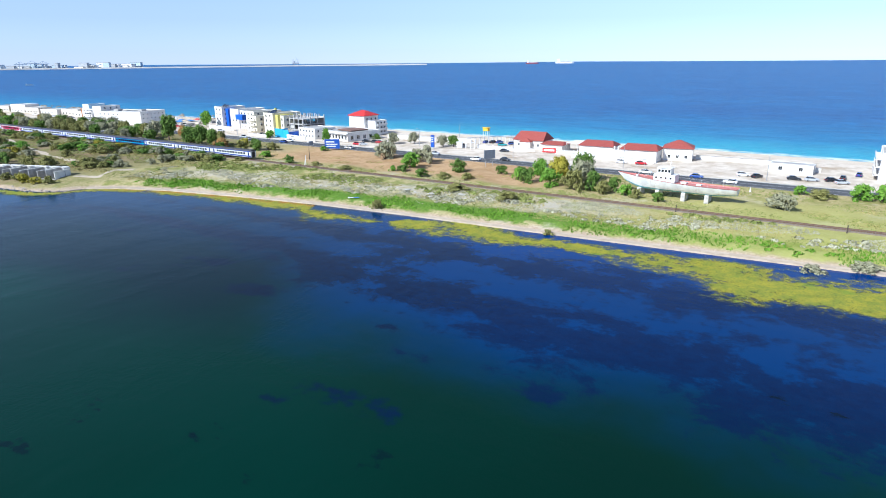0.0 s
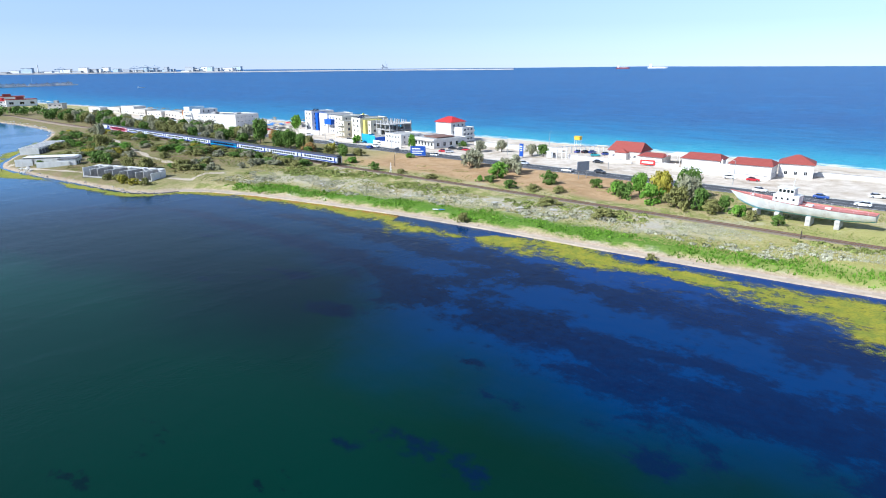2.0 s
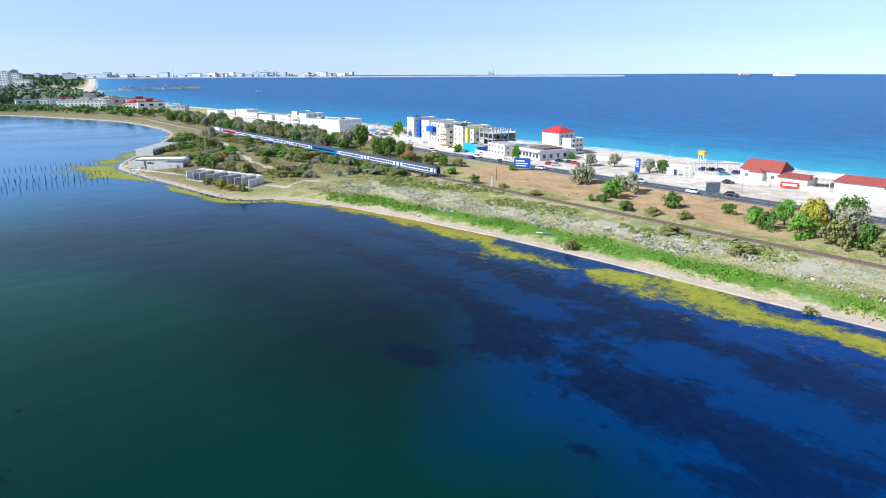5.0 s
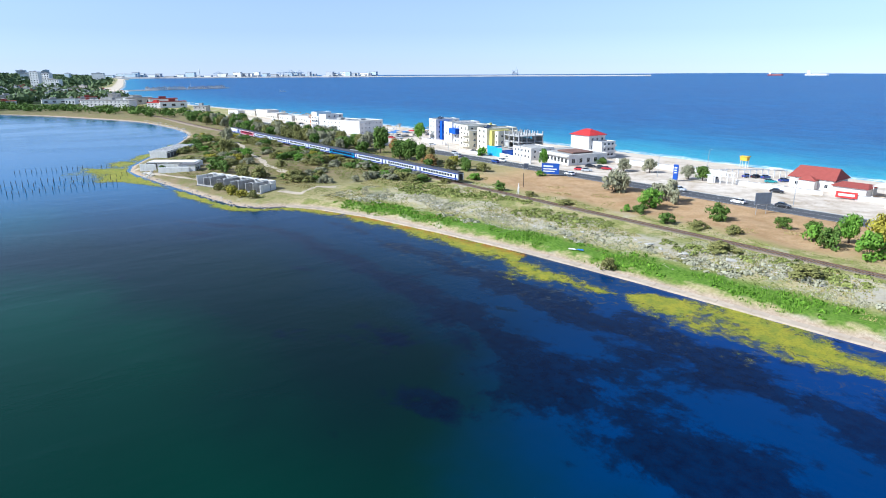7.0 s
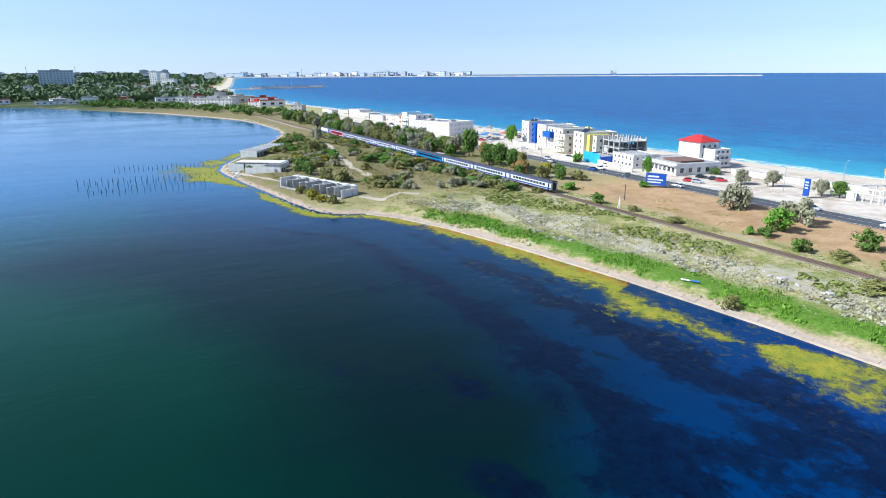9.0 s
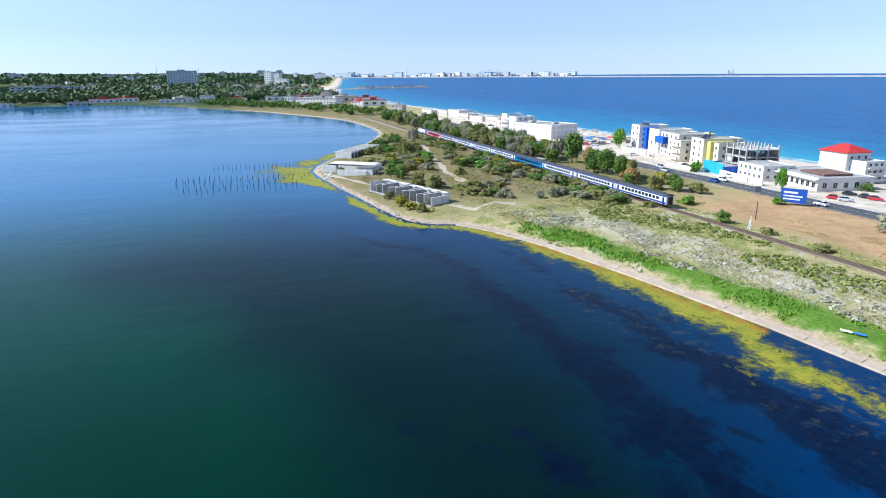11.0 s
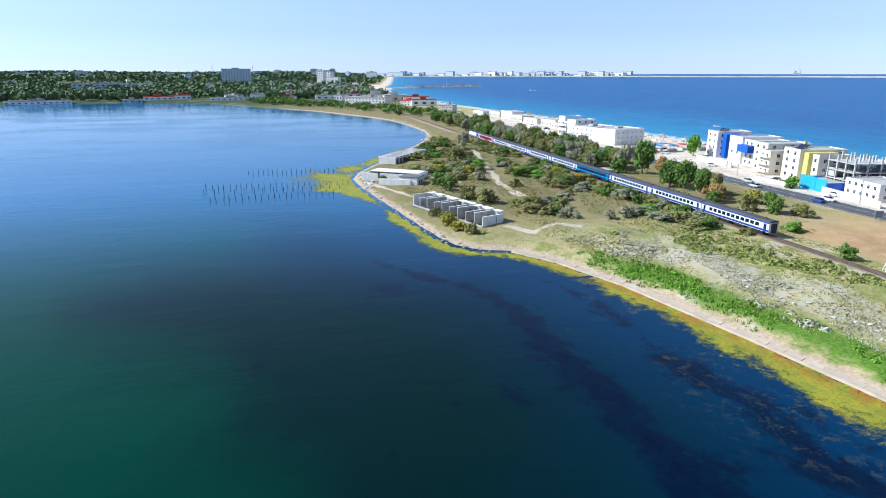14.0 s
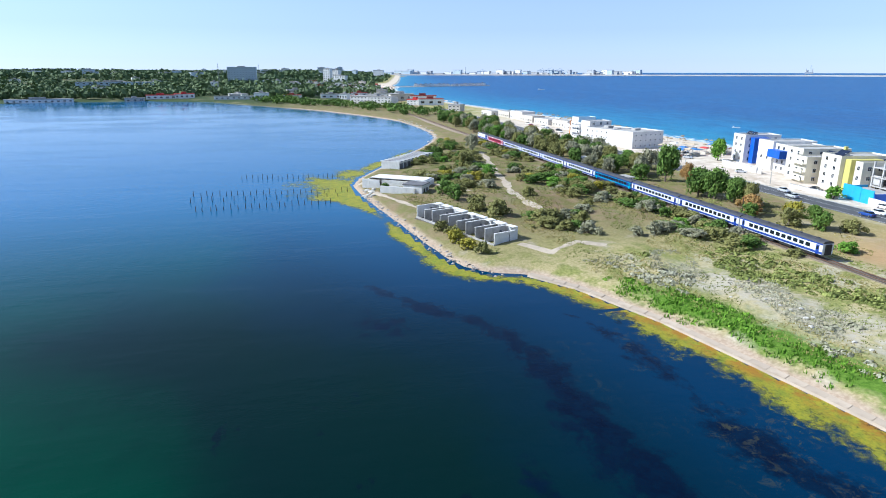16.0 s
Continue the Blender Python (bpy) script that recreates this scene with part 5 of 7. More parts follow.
ip = lambda pts: (lambda x: float(np.interp(x, [p[0] for p in pts], [p[1] for p in pts])))
algae_field("algae_mat", -200, 60, 1.0, ip([(-200, -4), (-160, -5), (-135, -2), (-132, 5), (-116, 3.5), (-105, 7.5), (-96, 1.0), (-87, -6), (-72, -6), (-66, 3), (-52, 3), (-40, 2), (-28, 4), (-17, 6), (60, 9)]),
            ip([(-200, 5), (-187, 5.5), (-170, 7), (-155, 9), (-135, 10), (-126, 16), (-118, 17), (-108, 14), (-103, 10), (-97, 12), (-82, 12), (-73, 16), (-60, 13.5), (-48, 12.5), (-36, 15), (-24, 22), (-14, 26), (0, 24), (60, 26)]),
            ip([(-200, 0.0), (-150, 0.1), (-132, -0.15), (-120, 0.1), (-107, -0.1), (-104, -0.8), (-100, 0.1), (-85, 0.25), (-66, 0.1), (-61, -0.25), (-55, -0.1), (-40, 0.1), (-10, 0.25), (60, 0)]),
            "yellow-green mat of algae floating along the bank")
algae_field("algae_mat", -440, -200, 1.2, ip([(-440, -3), (-345, -8), (-310, -5), (-290, -1), (-200, -2)]),
            ip([(-440, 4), (-400, 6), (-375, 15), (-340, 19), (-322, 18), (-308, 10), (-295, 6), (-280, 4), (-240, 4.5), (-225, 6), (-200, 5)]),
            ip([(-440, 0), (-380, 0.1), (-318, 0.3), (-295, -0.1), (-285, -0.35), (-270, 0.0), (-225, 0.2), (-200, 0.1)]),
            "yellow-green mat of algae floating round the point")

# rows of poles for nets
MAT_POLE = plain("wet_dark_wood", (0.07, 0.055, 0.045), 0.8, vary=0.4, scale=2)
pole = None
for (ax, ay), (bx, by), n in (((-303.5, 29.6), (-307, 71), 21), ((-329, 25.7), (-325.5, 78), 26), ((-318, 26), (-318, 74), 15), ((-362.6, 39.5), (-357, 77), 20)):
    for k in range(n):
        f = k / (n - 1)
        x, y = ax + (bx - ax) * f + rs.uniform(-0.3, 0.3), ay + (by - ay) * f + rs.uniform(-0.25, 0.25)
        m = pose(x, y, -0.9, rs.uniform(-5, 5), rs.uniform(-5, 5), rs.uniform(0, 360)) @ Matrix.Diagonal((1, 1, rs.uniform(0.8, 1.15), 1))
        if pole is None:
            bm = bmesh.new()
            tube(bm, [(0, 0, 0), (0.02, 0, 1.5), (0, 0.02, 2.9)], [0.13, 0.12, 0.09], 6)
            pole = tagged(mesh_ob("net_pole", bm, MAT_POLE), "thin dark wooden pole standing in the lake", "pole", "net poles in the lake")
            pole.matrix_basis = m
        else:
            copy_thing(pole, m)


# ---- bushes and trees ----
def leaf_material(name, a, b, c):
    m = Mat(name)
    r = m.island()
    col = m.mix(r, a, b)
    col = m.mix(m.ramp(m.noise(0.5, 3), 0.45, 0.65), col, c)
    col = m.mix(m.math('MULTIPLY', m.rand(), 0.35), col, a)
    m.p.inputs["Transmission Weight"].default_value = 0.0
    return m.done(col, 0.75, 0, 0.2)


LEAF = {
    "green": leaf_material("green_leaves", (0.072, 0.132, 0.023), (0.156, 0.247, 0.042), (0.120, 0.184, 0.032)),
    "bright": leaf_material("bright_green_leaves", (0.096, 0.218, 0.021), (0.204, 0.356, 0.042), (0.156, 0.287, 0.032)),
    "olive": leaf_material("olive_leaves", (0.156, 0.161, 0.047), (0.300, 0.287, 0.095), (0.240, 0.230, 0.068)),
    "silver": leaf_material("silver_grey_leaves", (0.225, 0.223, 0.132), (0.380, 0.372, 0.242), (0.294, 0.289, 0.178)),
    "yellow": leaf_material("yellowing_leaves", (0.264, 0.253, 0.029), (0.456, 0.391, 0.047), (0.348, 0.310, 0.042)),
    "brown": leaf_material("browning_leaves", (0.288, 0.161, 0.053), (0.432, 0.265, 0.089), (0.240, 0.196, 0.063)),
}
MAT_BARK = plain("grey_brown_bark", (0.13, 0.10, 0.075), 0.9, vary=0.4, scale=2)


def crown(seed, leaves, clumps, leaf, low, wide=1.0):
    """Many small leaves gathered in clumps, in a unit space: radius about 1, height about 1."""
    r = random.Random(seed)
    cs = []
    for k in range(clumps):
        a, u = r.uniform(0, math.tau), r.random() ** 0.6
        z = low + (1 - low) * r.random() ** 0.75
        reach = wide * (1 - 0.75 * max(0, (z - low) / (1 - low) - 0.25) ** 1.6) * (0.75 + 0.25 * math.sin(3 * a + seed))
        cs.append((u * reach * math.cos(a), u * reach * math.sin(a), z * 0.93, r.uniform(0.16, 0.34)))
    vs, fs = [], []
    for k in range(leaves):
        cx, cy, cz, cr = cs[k % clumps]
        d = Vector((r.gauss(0, 1), r.gauss(0, 1), r.gauss(0, 1))).normalized() * cr * r.uniform(0.55, 1.05)
        p = Vector((cx, cy, max(cz + d.z * 0.75, 0.02))) + Vector((d.x, d.y, 0))
        n = (d.normalized() + Vector((r.uniform(-0.6, 0.6), r.uniform(-0.6, 0.6), r.uniform(-0.1, 0.9)))).normalized()
        s = n.orthogonal().normalized()
        s.rotate(Matrix.Rotation(r.uniform(0, math.tau), 3, n))
        t = n.cross(s)
        w, h = leaf * r.uniform(0.6, 1.2), leaf * r.uniform(0.8, 1.6)
        b0 = len(vs)
        vs += [tuple(p - t * h), tuple(p + s * w), tuple(p + t * h), tuple(p - s * w)]
        fs.append((b0, b0 + 1, b0 + 2, b0 + 3))
    return vs, fs, cs


def bush_proto(kind, seed):
    e = thing("bush", pose(0, 0, -50), "x", "bush")
    vs, fs, cs = crown(seed, 1500, 34, 0.062, 0.08)
    data_ob("crown", vs, fs, LEAF[kind], e)
    bm = bmesh.new()
    for c in cs[:9]:
        tube(bm, [(0, 0, -0.15), (c[0] * 0.4, c[1] * 0.4, c[2] * 0.5), (c[0], c[1], c[2])], [0.035, 0.022, 0.008], 5)
    part("stem", bm, MAT_BARK, e)
    return e


def tree_proto(kind, seed):
    e = thing("tree", pose(0, 0, -50), "x", "tree")
    vs, fs, cs = crown(seed, 3000, 52, 0.048, 0.30, 0.85)
    data_ob("crown", vs, fs, LEAF[kind], e)
    bm = bmesh.new()
    tube(bm, [(0, 0, -0.1), (0.02, 0.01, 0.2), (0.0, 0.03, 0.45), (0.03, 0, 0.75)], [0.075, 0.055, 0.04, 0.015], 7)
    part("trunk", bm, MAT_BARK, e)
    for c in cs[:6]:
        bm = bmesh.new()
        tube(bm, [(0, 0.01, 0.18 + 0.02 * (c[2] * 10 % 5)), (c[0] * 0.45, c[1] * 0.45, c[2] * 0.7), (c[0], c[1], c[2])], [0.03, 0.018, 0.006], 5)
        part("limb", bm, MAT_BARK, e)
    return e


PROTO = {}
LABELS = {"green": "dense dark green", "bright": "fresh bright green", "olive": "dull olive-green", "silver": "silvery grey-green", "yellow": "yellowing green", "brown": "browning half-dry"}
rb = random.Random(12)


def plant(shape, kind, x, y, w, h, where="growing in the dry scrub"):
    """Sets one bush or tree: half width w and height h in metres."""
    pool = PROTO.setdefault((shape, kind), [])
    if len(pool) < 3:
        pool.append((bush_proto if shape == "bush" else tree_proto)(kind, 100 + 7 * len(pool) + 31 * list(LABELS).index(kind)))
        src = o = pool[-1]
    else:
        src = rb.choice(pool)
        o = None
    m = pose(x, y, gz(x, y) - 0.05, 0, 0, rb.uniform(0, 360)) @ Matrix.Diagonal((w * rb.uniform(0.85, 1.15), w * rb.uniform(0.85, 1.15), h, 1))
    if o is None:
        o = copy_thing(src, Matrix.Identity(4))
    o.matrix_basis = m
    tagged(o, "%s %s %s" % (LABELS[kind], shape, where), shape, "bushes of the spit" if shape == "bush" else "trees of the spit")
    return o


S, G, B, O, Y, N = "silver", "green", "bright", "olive", "yellow", "brown"
rd = "beside the coast road"
# plants near the boat and the big clump
for shape, kind, x, y, w, h, where in (
    ("bush", S, -164.5, 202.5, 5.4, 7.0, rd), ("bush", S, -142.5, 200.5, 4.8, 6.4, rd), ("bush", S, -147, 201.5, 3.6, 5.0, rd),
    ("bush", B, -141.5, 189.5, 4.6, 5.4, rd), ("bush", G, -119.6, 189.5, 3.7, 4.8, rd), ("bush", G, -105, 195.5, 2.6, 3.0, rd),
    ("bush", G, -97.6, 195.8, 3.0, 3.2, rd), ("bush", B, -94, 187, 2.8, 4.2, rd), ("bush", G, -89, 184, 3.4, 5.0, rd),
    ("tree", Y, -81, 192, 4.6, 8.2, rd), ("bush", B, -80, 182, 4.0, 5.4, rd), ("tree", G, -75, 197, 4.6, 9.0, rd),
    ("tree", S, -71.5, 188, 4.8, 8.4, rd), ("bush", O, -71, 180.5, 4.0, 6.0, rd), ("tree", B, -88, 192, 3.4, 6.6, rd),
    ("bush", G, -66.5, 184, 3.0, 6.0, rd), ("bush", O, -62, 181, 3.4, 3.8, rd), ("bush", G, -60, 186, 2.8, 4.2, rd),
):
    plant(shape, kind, x, y, w, h, where)
# plants along the road
for shape, kind, x, y, w, h, where in (
    ("bush", B, -55, 181, 2.8, 3.2, rd), ("bush", G, -44.2, 177, 2.2, 2.6, "beside the beached boat"), ("bush", O, -51, 178, 2.4, 2.8, "beside the beached boat"),
    ("bush", S, -14, 186.5, 4.6, 4.0, rd), ("bush", B, -11, 207.5, 2.6, 2.6, rd), ("bush", O, -5.4, 205, 3.6, 2.8, rd),
    ("bush", B, 4.3, 208, 3.8, 4.4, rd), ("bush", B, 9.5, 208, 4.0, 5.0, rd), ("bush", G, 15.5, 207, 4.4, 5.0, rd),
    ("bush", B, 21, 206, 4.4, 5.2, rd), ("bush", G, 12, 203, 3.4, 4.2, rd), ("bush", G, 17, 190, 2.6, 3.0, rd),
    ("bush", G, 28, 206, 4.4, 5.2, rd), ("bush", S, -2.8, 140.5, 3.2, 2.0, "near the lake bank"), ("bush", S, 6, 146, 4.0, 1.8, "near the lake bank"),
    ("bush", O, -60.6, 137.5, 1.6, 1.6, "near the lake bank"), ("bush", O, -114.5, 136, 2.5, 2.7, "near the lake bank"), ("bush", O, -83, 158.5, 4.4, 2.2, "near the railway"),
):
    plant(shape, kind, x, y, w, h, where)
# plants by the railway and the car parks
for shape, kind, x, y, w, h, where in (
    ("bush", O, -103, 162, 4.4, 2.0, "near the railway"), ("bush", B, -203, 204.8, 2.4, 2.2, rd), ("bush", G, -191, 172.5, 2.4, 3.2, "near the railway"),
    ("tree", S, -189, 239, 3.6, 5.0, "in a car park"), ("tree", S, -180.4, 244.3, 3.6, 5.4, "in a car park"), ("tree", S, -162.3, 243, 3.8, 5.0, "in a car park"),
    ("tree", G, -157, 244, 3.4, 5.0, "in a car park"), ("bush", B, -142.4, 179, 2.0, 2.2, rd), ("bush", G, -138.6, 180.5, 2.4, 2.4, rd),
    ("bush", G, -126.6, 175.5, 2.6, 2.8, "near the railway"), ("bush", O, -118, 177, 3.0, 2.2, "near the railway"), ("bush", O, -109, 178, 2.8, 2.2, "near the railway"),
    ("bush", G, -208, 249, 2.4, 2.8, "by a low restaurant"), ("tree", B, -220.5, 225, 2.6, 7.0, rd), ("bush", B, -262.9, 225.6, 3.2, 3.8, rd),
    ("bush", O, -160.3, 172.5, 3.0, 1.6, "near the railway"), ("bush", O, -176.8, 173.5, 2.4, 1.8, "near the railway"), ("bush", B, -215, 181, 3.6, 2.6, rd),
):
    plant(shape, kind, x, y, w, h, where)
# plants further along the road
for shape, kind, x, y, w, h, where in (
    ("bush", G, -232.5, 191, 3.6, 4.6, rd), ("bush", O, -238, 186.5, 3.6, 4.4, rd), ("bush", Y, -246, 195, 3.4, 4.6, rd),
    ("bush", G, -241, 197, 3.0, 4.0, rd), ("bush", O, -228, 196, 3.2, 3.6, rd), ("bush", N, -258, 190, 3.8, 4.6, rd),
    ("bush", N, -253, 187.5, 3.4, 4.6, rd), ("bush", G, -250, 184, 3.0, 3.4, rd), ("tree", G, -272, 189, 5.4, 9.0, rd),
    ("tree", G, -279, 188, 5.0, 8.8, rd), ("tree", G, -265, 191, 4.6, 7.6, rd), ("tree", G, -284, 192, 4.4, 7.4, rd),
    ("tree", O, -261, 193, 3.4, 6.8, rd), ("tree", G, -306.6, 194, 5.6, 12.5, rd), ("tree", N, -298, 197, 3.4, 7.0, rd),
    ("bush", G, -312, 187, 4.2, 5.6, rd), ("bush", S, -318, 189, 3.4, 6.0, rd), ("tree", G, -329, 185, 5.0, 6.8, rd),
):
    plant(shape, kind, x, y, w, h, where)
# plants on the point
for shape, kind, x, y, w, h, where in (
    ("tree", G, -336, 187, 5.0, 6.6, rd), ("tree", B, -347, 247, 4.4, 9.4, "beside white apartment blocks"), ("bush", G, -316, 90, 2.2, 2.8, "by the ruined yard"),
    ("bush", G, -303, 108, 3.6, 4.4, "by the ruined yard"), ("bush", O, -298, 112, 3.4, 4.0, "by the ruined yard"), ("bush", G, -400, 128, 4.4, 4.4, "on the grassy point"),
    ("bush", G, -345, 118, 2.2, 2.8, "on the grassy point"), ("bush", O, -354, 130, 5.0, 6.6, "on the grassy point"), ("bush", O, -362, 132, 4.4, 6.4, "on the grassy point"),
    ("tree", S, -404, 148, 5.2, 8.6, "on the grassy point"), ("bush", B, -335, 134, 4.2, 4.2, "on the grassy point"), ("bush", O, -291, 133.5, 2.8, 3.0, "on the grassy point"),
    ("bush", G, -291, 108, 4.0, 4.6, "on the grassy point"), ("bush", O, -277, 112, 4.0, 4.4, "behind the stall row"), ("bush", O, -267, 115, 4.2, 4.4, "behind the stall row"),
    ("bush", O, -259, 96.5, 2.6, 2.4, "in front of the stall row"), ("bush", O, -252, 98, 2.4, 2.6, "in front of the stall row"), ("bush", Y, -247, 97.5, 2.8, 2.8, "in front of the stall row"),
):
    plant(shape, kind, x, y, w, h, where)
# plants behind the stalls
for shape, kind, x, y, w, h, where in (
    ("bush", O, -236, 101, 2.0, 2.8, "in front of the stall row"), ("bush", Y, -241, 98.6, 2.6, 2.2, "in front of the stall row"),
):
    plant(shape, kind, x, y, w, h, where)
# thickets of shrubs on the point, between the lake and the rails
tries = 0
placed = []
while len(placed) < 205 and tries < 6000:
    tries += 1
    x, y = rb.uniform(-455, -196), rb.uniform(104, 166)
    lim = np.interp(-x, [196, 215, 235, 246, 300, 340, 400, 455], [168, 162, 152, 122, 118, 104, 118, 140])
    if y < lim or (-300 < x < -266 and 126 < y < 144) or lake_dist(np.array([x]), np.array([y]))[0] < 9:
        continue
    if abs(y - np.interp(x, [-405, -372, -345, -324, -300, -268], [153, 146, 140, 136.5, 131, 131])) < 5 and x < -262:
        continue
    if noise.noise(Vector((x * 0.03, y * 0.05, 0.4))) < -0.22 or any(math.hypot(x - a, (y - b) * 1.3) < 2.4 for a, b in placed):
        continue
    placed.append((x, y))
    k = rb.choices([O, G, S, Y, B], [5, 3, 2, 0.7, 0.5])[0]
    plant("bush", k, x, y, rb.uniform(2.4, 4.6), rb.uniform(1.6, 3.2), "in a thicket on the point")
# belt of trees between the rails and the road further on
for k in range(120):
    x = -322 - k * 2.35 - rb.uniform(0, 2)
    y = rb.uniform(177.5, 206)
    kd = rb.choices([G, S, O, B], [5, 3, 3, 1])[0]
    s = rb.uniform(0.8, 1.25)
    plant("tree", kd, x, y, 4.3 * s, 6.4 * s, "in the belt beside the railway")


# ---- grass, reeds and sage on the spit ----
def tufts(name, n, region, heights, width, material, label, seed):
    """Many small tufts of three blades each, as one object."""
    rng = np.random.default_rng(seed)
    x, y = region(rng, n)
    z = ground_z(x, y)
    n = len(x)
    h = rng.uniform(heights[0], heights[1], n)
    vs = np.zeros((n, 9, 3))
    for k in range(3):
        a = rng.uniform(0, math.tau, n)
        lean = rng.uniform(0.1, 0.6, n) * h
        dx, dy = np.cos(a), np.sin(a)
        ox, oy = rng.uniform(-width, width, n), rng.uniform(-width, width, n)
        bx, by = x + ox, y + oy
        vs[:, 3 * k] = np.stack([bx - dy * width * 0.5, by + dx * width * 0.5, z - 0.05], -1)
        vs[:, 3 * k + 1] = np.stack([bx + dy * width * 0.5, by - dx * width * 0.5, z - 0.05], -1)
        vs[:, 3 * k + 2] = np.stack([bx + dx * lean, by + dy * lean, z + h], -1)
    faces = np.arange(n * 9).reshape(-1, 3)
    return tagged(data_ob(name, vs.reshape(-1, 3).tolist(), faces.tolist(), material), label, "grass", kind="stuff")


def tuft_material(name, a, b):
    m = Mat(name)
    c = m.mix(m.island(), a, b)
    c = m.mix(m.ramp(m.noise(0.15, 4), 0.4, 0.65, 0, 0.5), c, tuple(v * 0.7 for v in a))
    return m.done(c, 0.85, 0, 0.15)


MAT_REED = tuft_material("fresh_green_reed", (0.10, 0.22, 0.015), (0.22, 0.38, 0.04))
MAT_DRY = tuft_material("dry_yellow_grass", (0.30, 0.27, 0.09), (0.50, 0.42, 0.19))
MAT_SAGE = tuft_material("grey_sage", (0.34, 0.335, 0.22), (0.52, 0.50, 0.37))
MAT_HERB = tuft_material("olive_herbs", (0.17, 0.21, 0.05), (0.34, 0.36, 0.11))


def region(x0, x1, y0, y1, test):
    def make(rng, n):
        x, y = rng.uniform(x0, x1, n * 4), rng.uniform(y0, y1, n * 4)
        wob = 4 * np.sin(x * 0.13 + 2 * np.sin(y * 0.2)) + 2.5 * np.sin(x * 0.37 + y * 0.21)
        d = lake_dist(x, y)
        ok = test(x, y, d, wob) & (np.abs(y - RAIL_Y) > 2.6)
        return x[ok][:n], y[ok][:n]
    return make


patchy = lambda x, y, f, s: np.sin(x * f + 1.7 * np.sin(y * f * 1.3 + s)) + np.sin(y * f * 1.9 + s + np.sin(x * f * 0.7)) > 0.15
tufts("reed_band", 9500, region(-212, 40, 95, 172, lambda x, y, d, w: (d > 3.2 + w * 0.2) & (d < 11.5 + w * 0.4) & (patchy(x, y, 0.1, 4) | (np.sin(x * 0.21) > 0.2))), (0.3, 0.75), 0.24, MAT_REED, "band of fresh green reeds and weeds behind the bank", 1)
tufts("dry_grass", 26000, region(-330, 60, 95, 208, lambda x, y, d, w: (d > 8) & patchy(x, y, 0.11, 0.3) & ((y < 176) | (np.sin(x * 0.3) * np.sin(y * 0.4) > 0.45))), (0.10, 0.26), 0.30, MAT_DRY, "dry yellow grass in tufts over the scrub", 2)
tufts("sage_scrub", 14000, region(-225, 40, 120, 168, lambda x, y, d, w: (d > 12 + w * 0.5) & (d < 30 + w) & patchy(x, y, 0.16, 2.2)), (0.12, 0.28), 0.34, MAT_SAGE, "low silvery sage scrub between bank and rails", 3)
tufts("herb_scrub", 20000, region(-450, 60, 95, 210, lambda x, y, d, w: (d > 9) & patchy(x, y, 0.14, 5.1) & ((y < 178) | (x < -240) | (x > -70))), (0.10, 0.28), 0.34, MAT_HERB, "olive-green herbs and low weeds in the scrub", 4)



def cushions(name, n, area, size, material, label, seed):
    """Low rounded cushions of small leaves, too many to count, as one object."""
    rng = np.random.default_rng(seed)
    x, y = area(rng, n)
    z, n = ground_z(x, y), len(x)
    q = 34
    d = rng.normal(size=(n, q, 3))
    d /= np.linalg.norm(d, axis=2)[..., None]
    d[..., 2] = np.abs(d[..., 2])
    r = rng.uniform(size[0], size[1], (n, 1, 1))
    p = np.stack([x, y, z], -1)[:, None] + d * r * rng.uniform(0.7, 1.05, (n, q, 1)) * np.array([1.25, 1.0, 0.55])
    nrm = d + rng.uniform(-0.5, 0.5, d.shape)
    nrm /= np.linalg.norm(nrm, axis=2)[..., None]
    side = np.cross(nrm, np.array([0.31, 0.17, 0.94]))
    side /= np.linalg.norm(side, axis=2)[..., None] + 1e-6
    up = np.cross(nrm, side)
    w = r * rng.uniform(0.16, 0.30, (n, q, 1))
    vs = np.stack([p - side * w, p - up * w * 1.3, p + side * w, p + up * w * 1.3], 2)
    return tagged(data_ob(name, vs.reshape(-1, 3).tolist(), np.arange(n * q * 4).reshape(-1, 4).tolist(), material), label, "shrubs", kind="stuff")


cushions("sage_cushions", 900, region(-222, 30, 108, 168, lambda x, y, d, w: (d > 11 + w * 0.4) & (d < 21 + w * 0.6) & patchy(x, y, 0.13, 1.1)), (0.45, 1.1), MAT_SAGE, "silvery grey sage cushions behind the green band", 5)
cushions("herb_cushions", 900, region(-225, 30, 120, 168, lambda x, y, d, w: (d > 23 + w * 0.5) & (y < 167) & patchy(x, y, 0.12, 3.3)), (0.5, 1.2), MAT_HERB, "low olive-green shrublets beside the railway", 6)
cushions("weed_cushions", 500, region(-214, 30, 108, 168, lambda x, y, d, w: (d > 4.5 + w * 0.2) & (d < 11 + w * 0.4) & patchy(x, y, 0.15, 4.4)), (0.4, 0.9), MAT_REED, "bushy fresh green weeds in the band behind the bank", 7)

# litter on the bank: a white and a blue sheet
for x, y, w, c, lb in ((-127.2, 138.5, 0.9, (0.8, 0.8, 0.8), "crumpled white plastic sheet lying on the grass"), (-125.4, 139.3, 0.8, (0.05, 0.18, 0.55), "crumpled blue tarpaulin lying on the grass")):
    bm = bmesh.new()
    bmesh.ops.create_grid(bm, x_segments=6, y_segments=5, size=1)
    for v in bm.verts:
        v.co = Vector((v.co.x * w, v.co.y * w * 0.5, 0.35 + 0.3 * noise.noise(v.co * 2 + Vector((x, 0, 0)))))
    o = tagged(mesh_ob("tarpaulin", bm, plain(lb.split()[1] + "_plastic_sheet", c, 0.5)), lb, "tarpaulin")
    o.matrix_basis = pose(x, y, gz(x, y) - 0.05, 0, 0, 20)
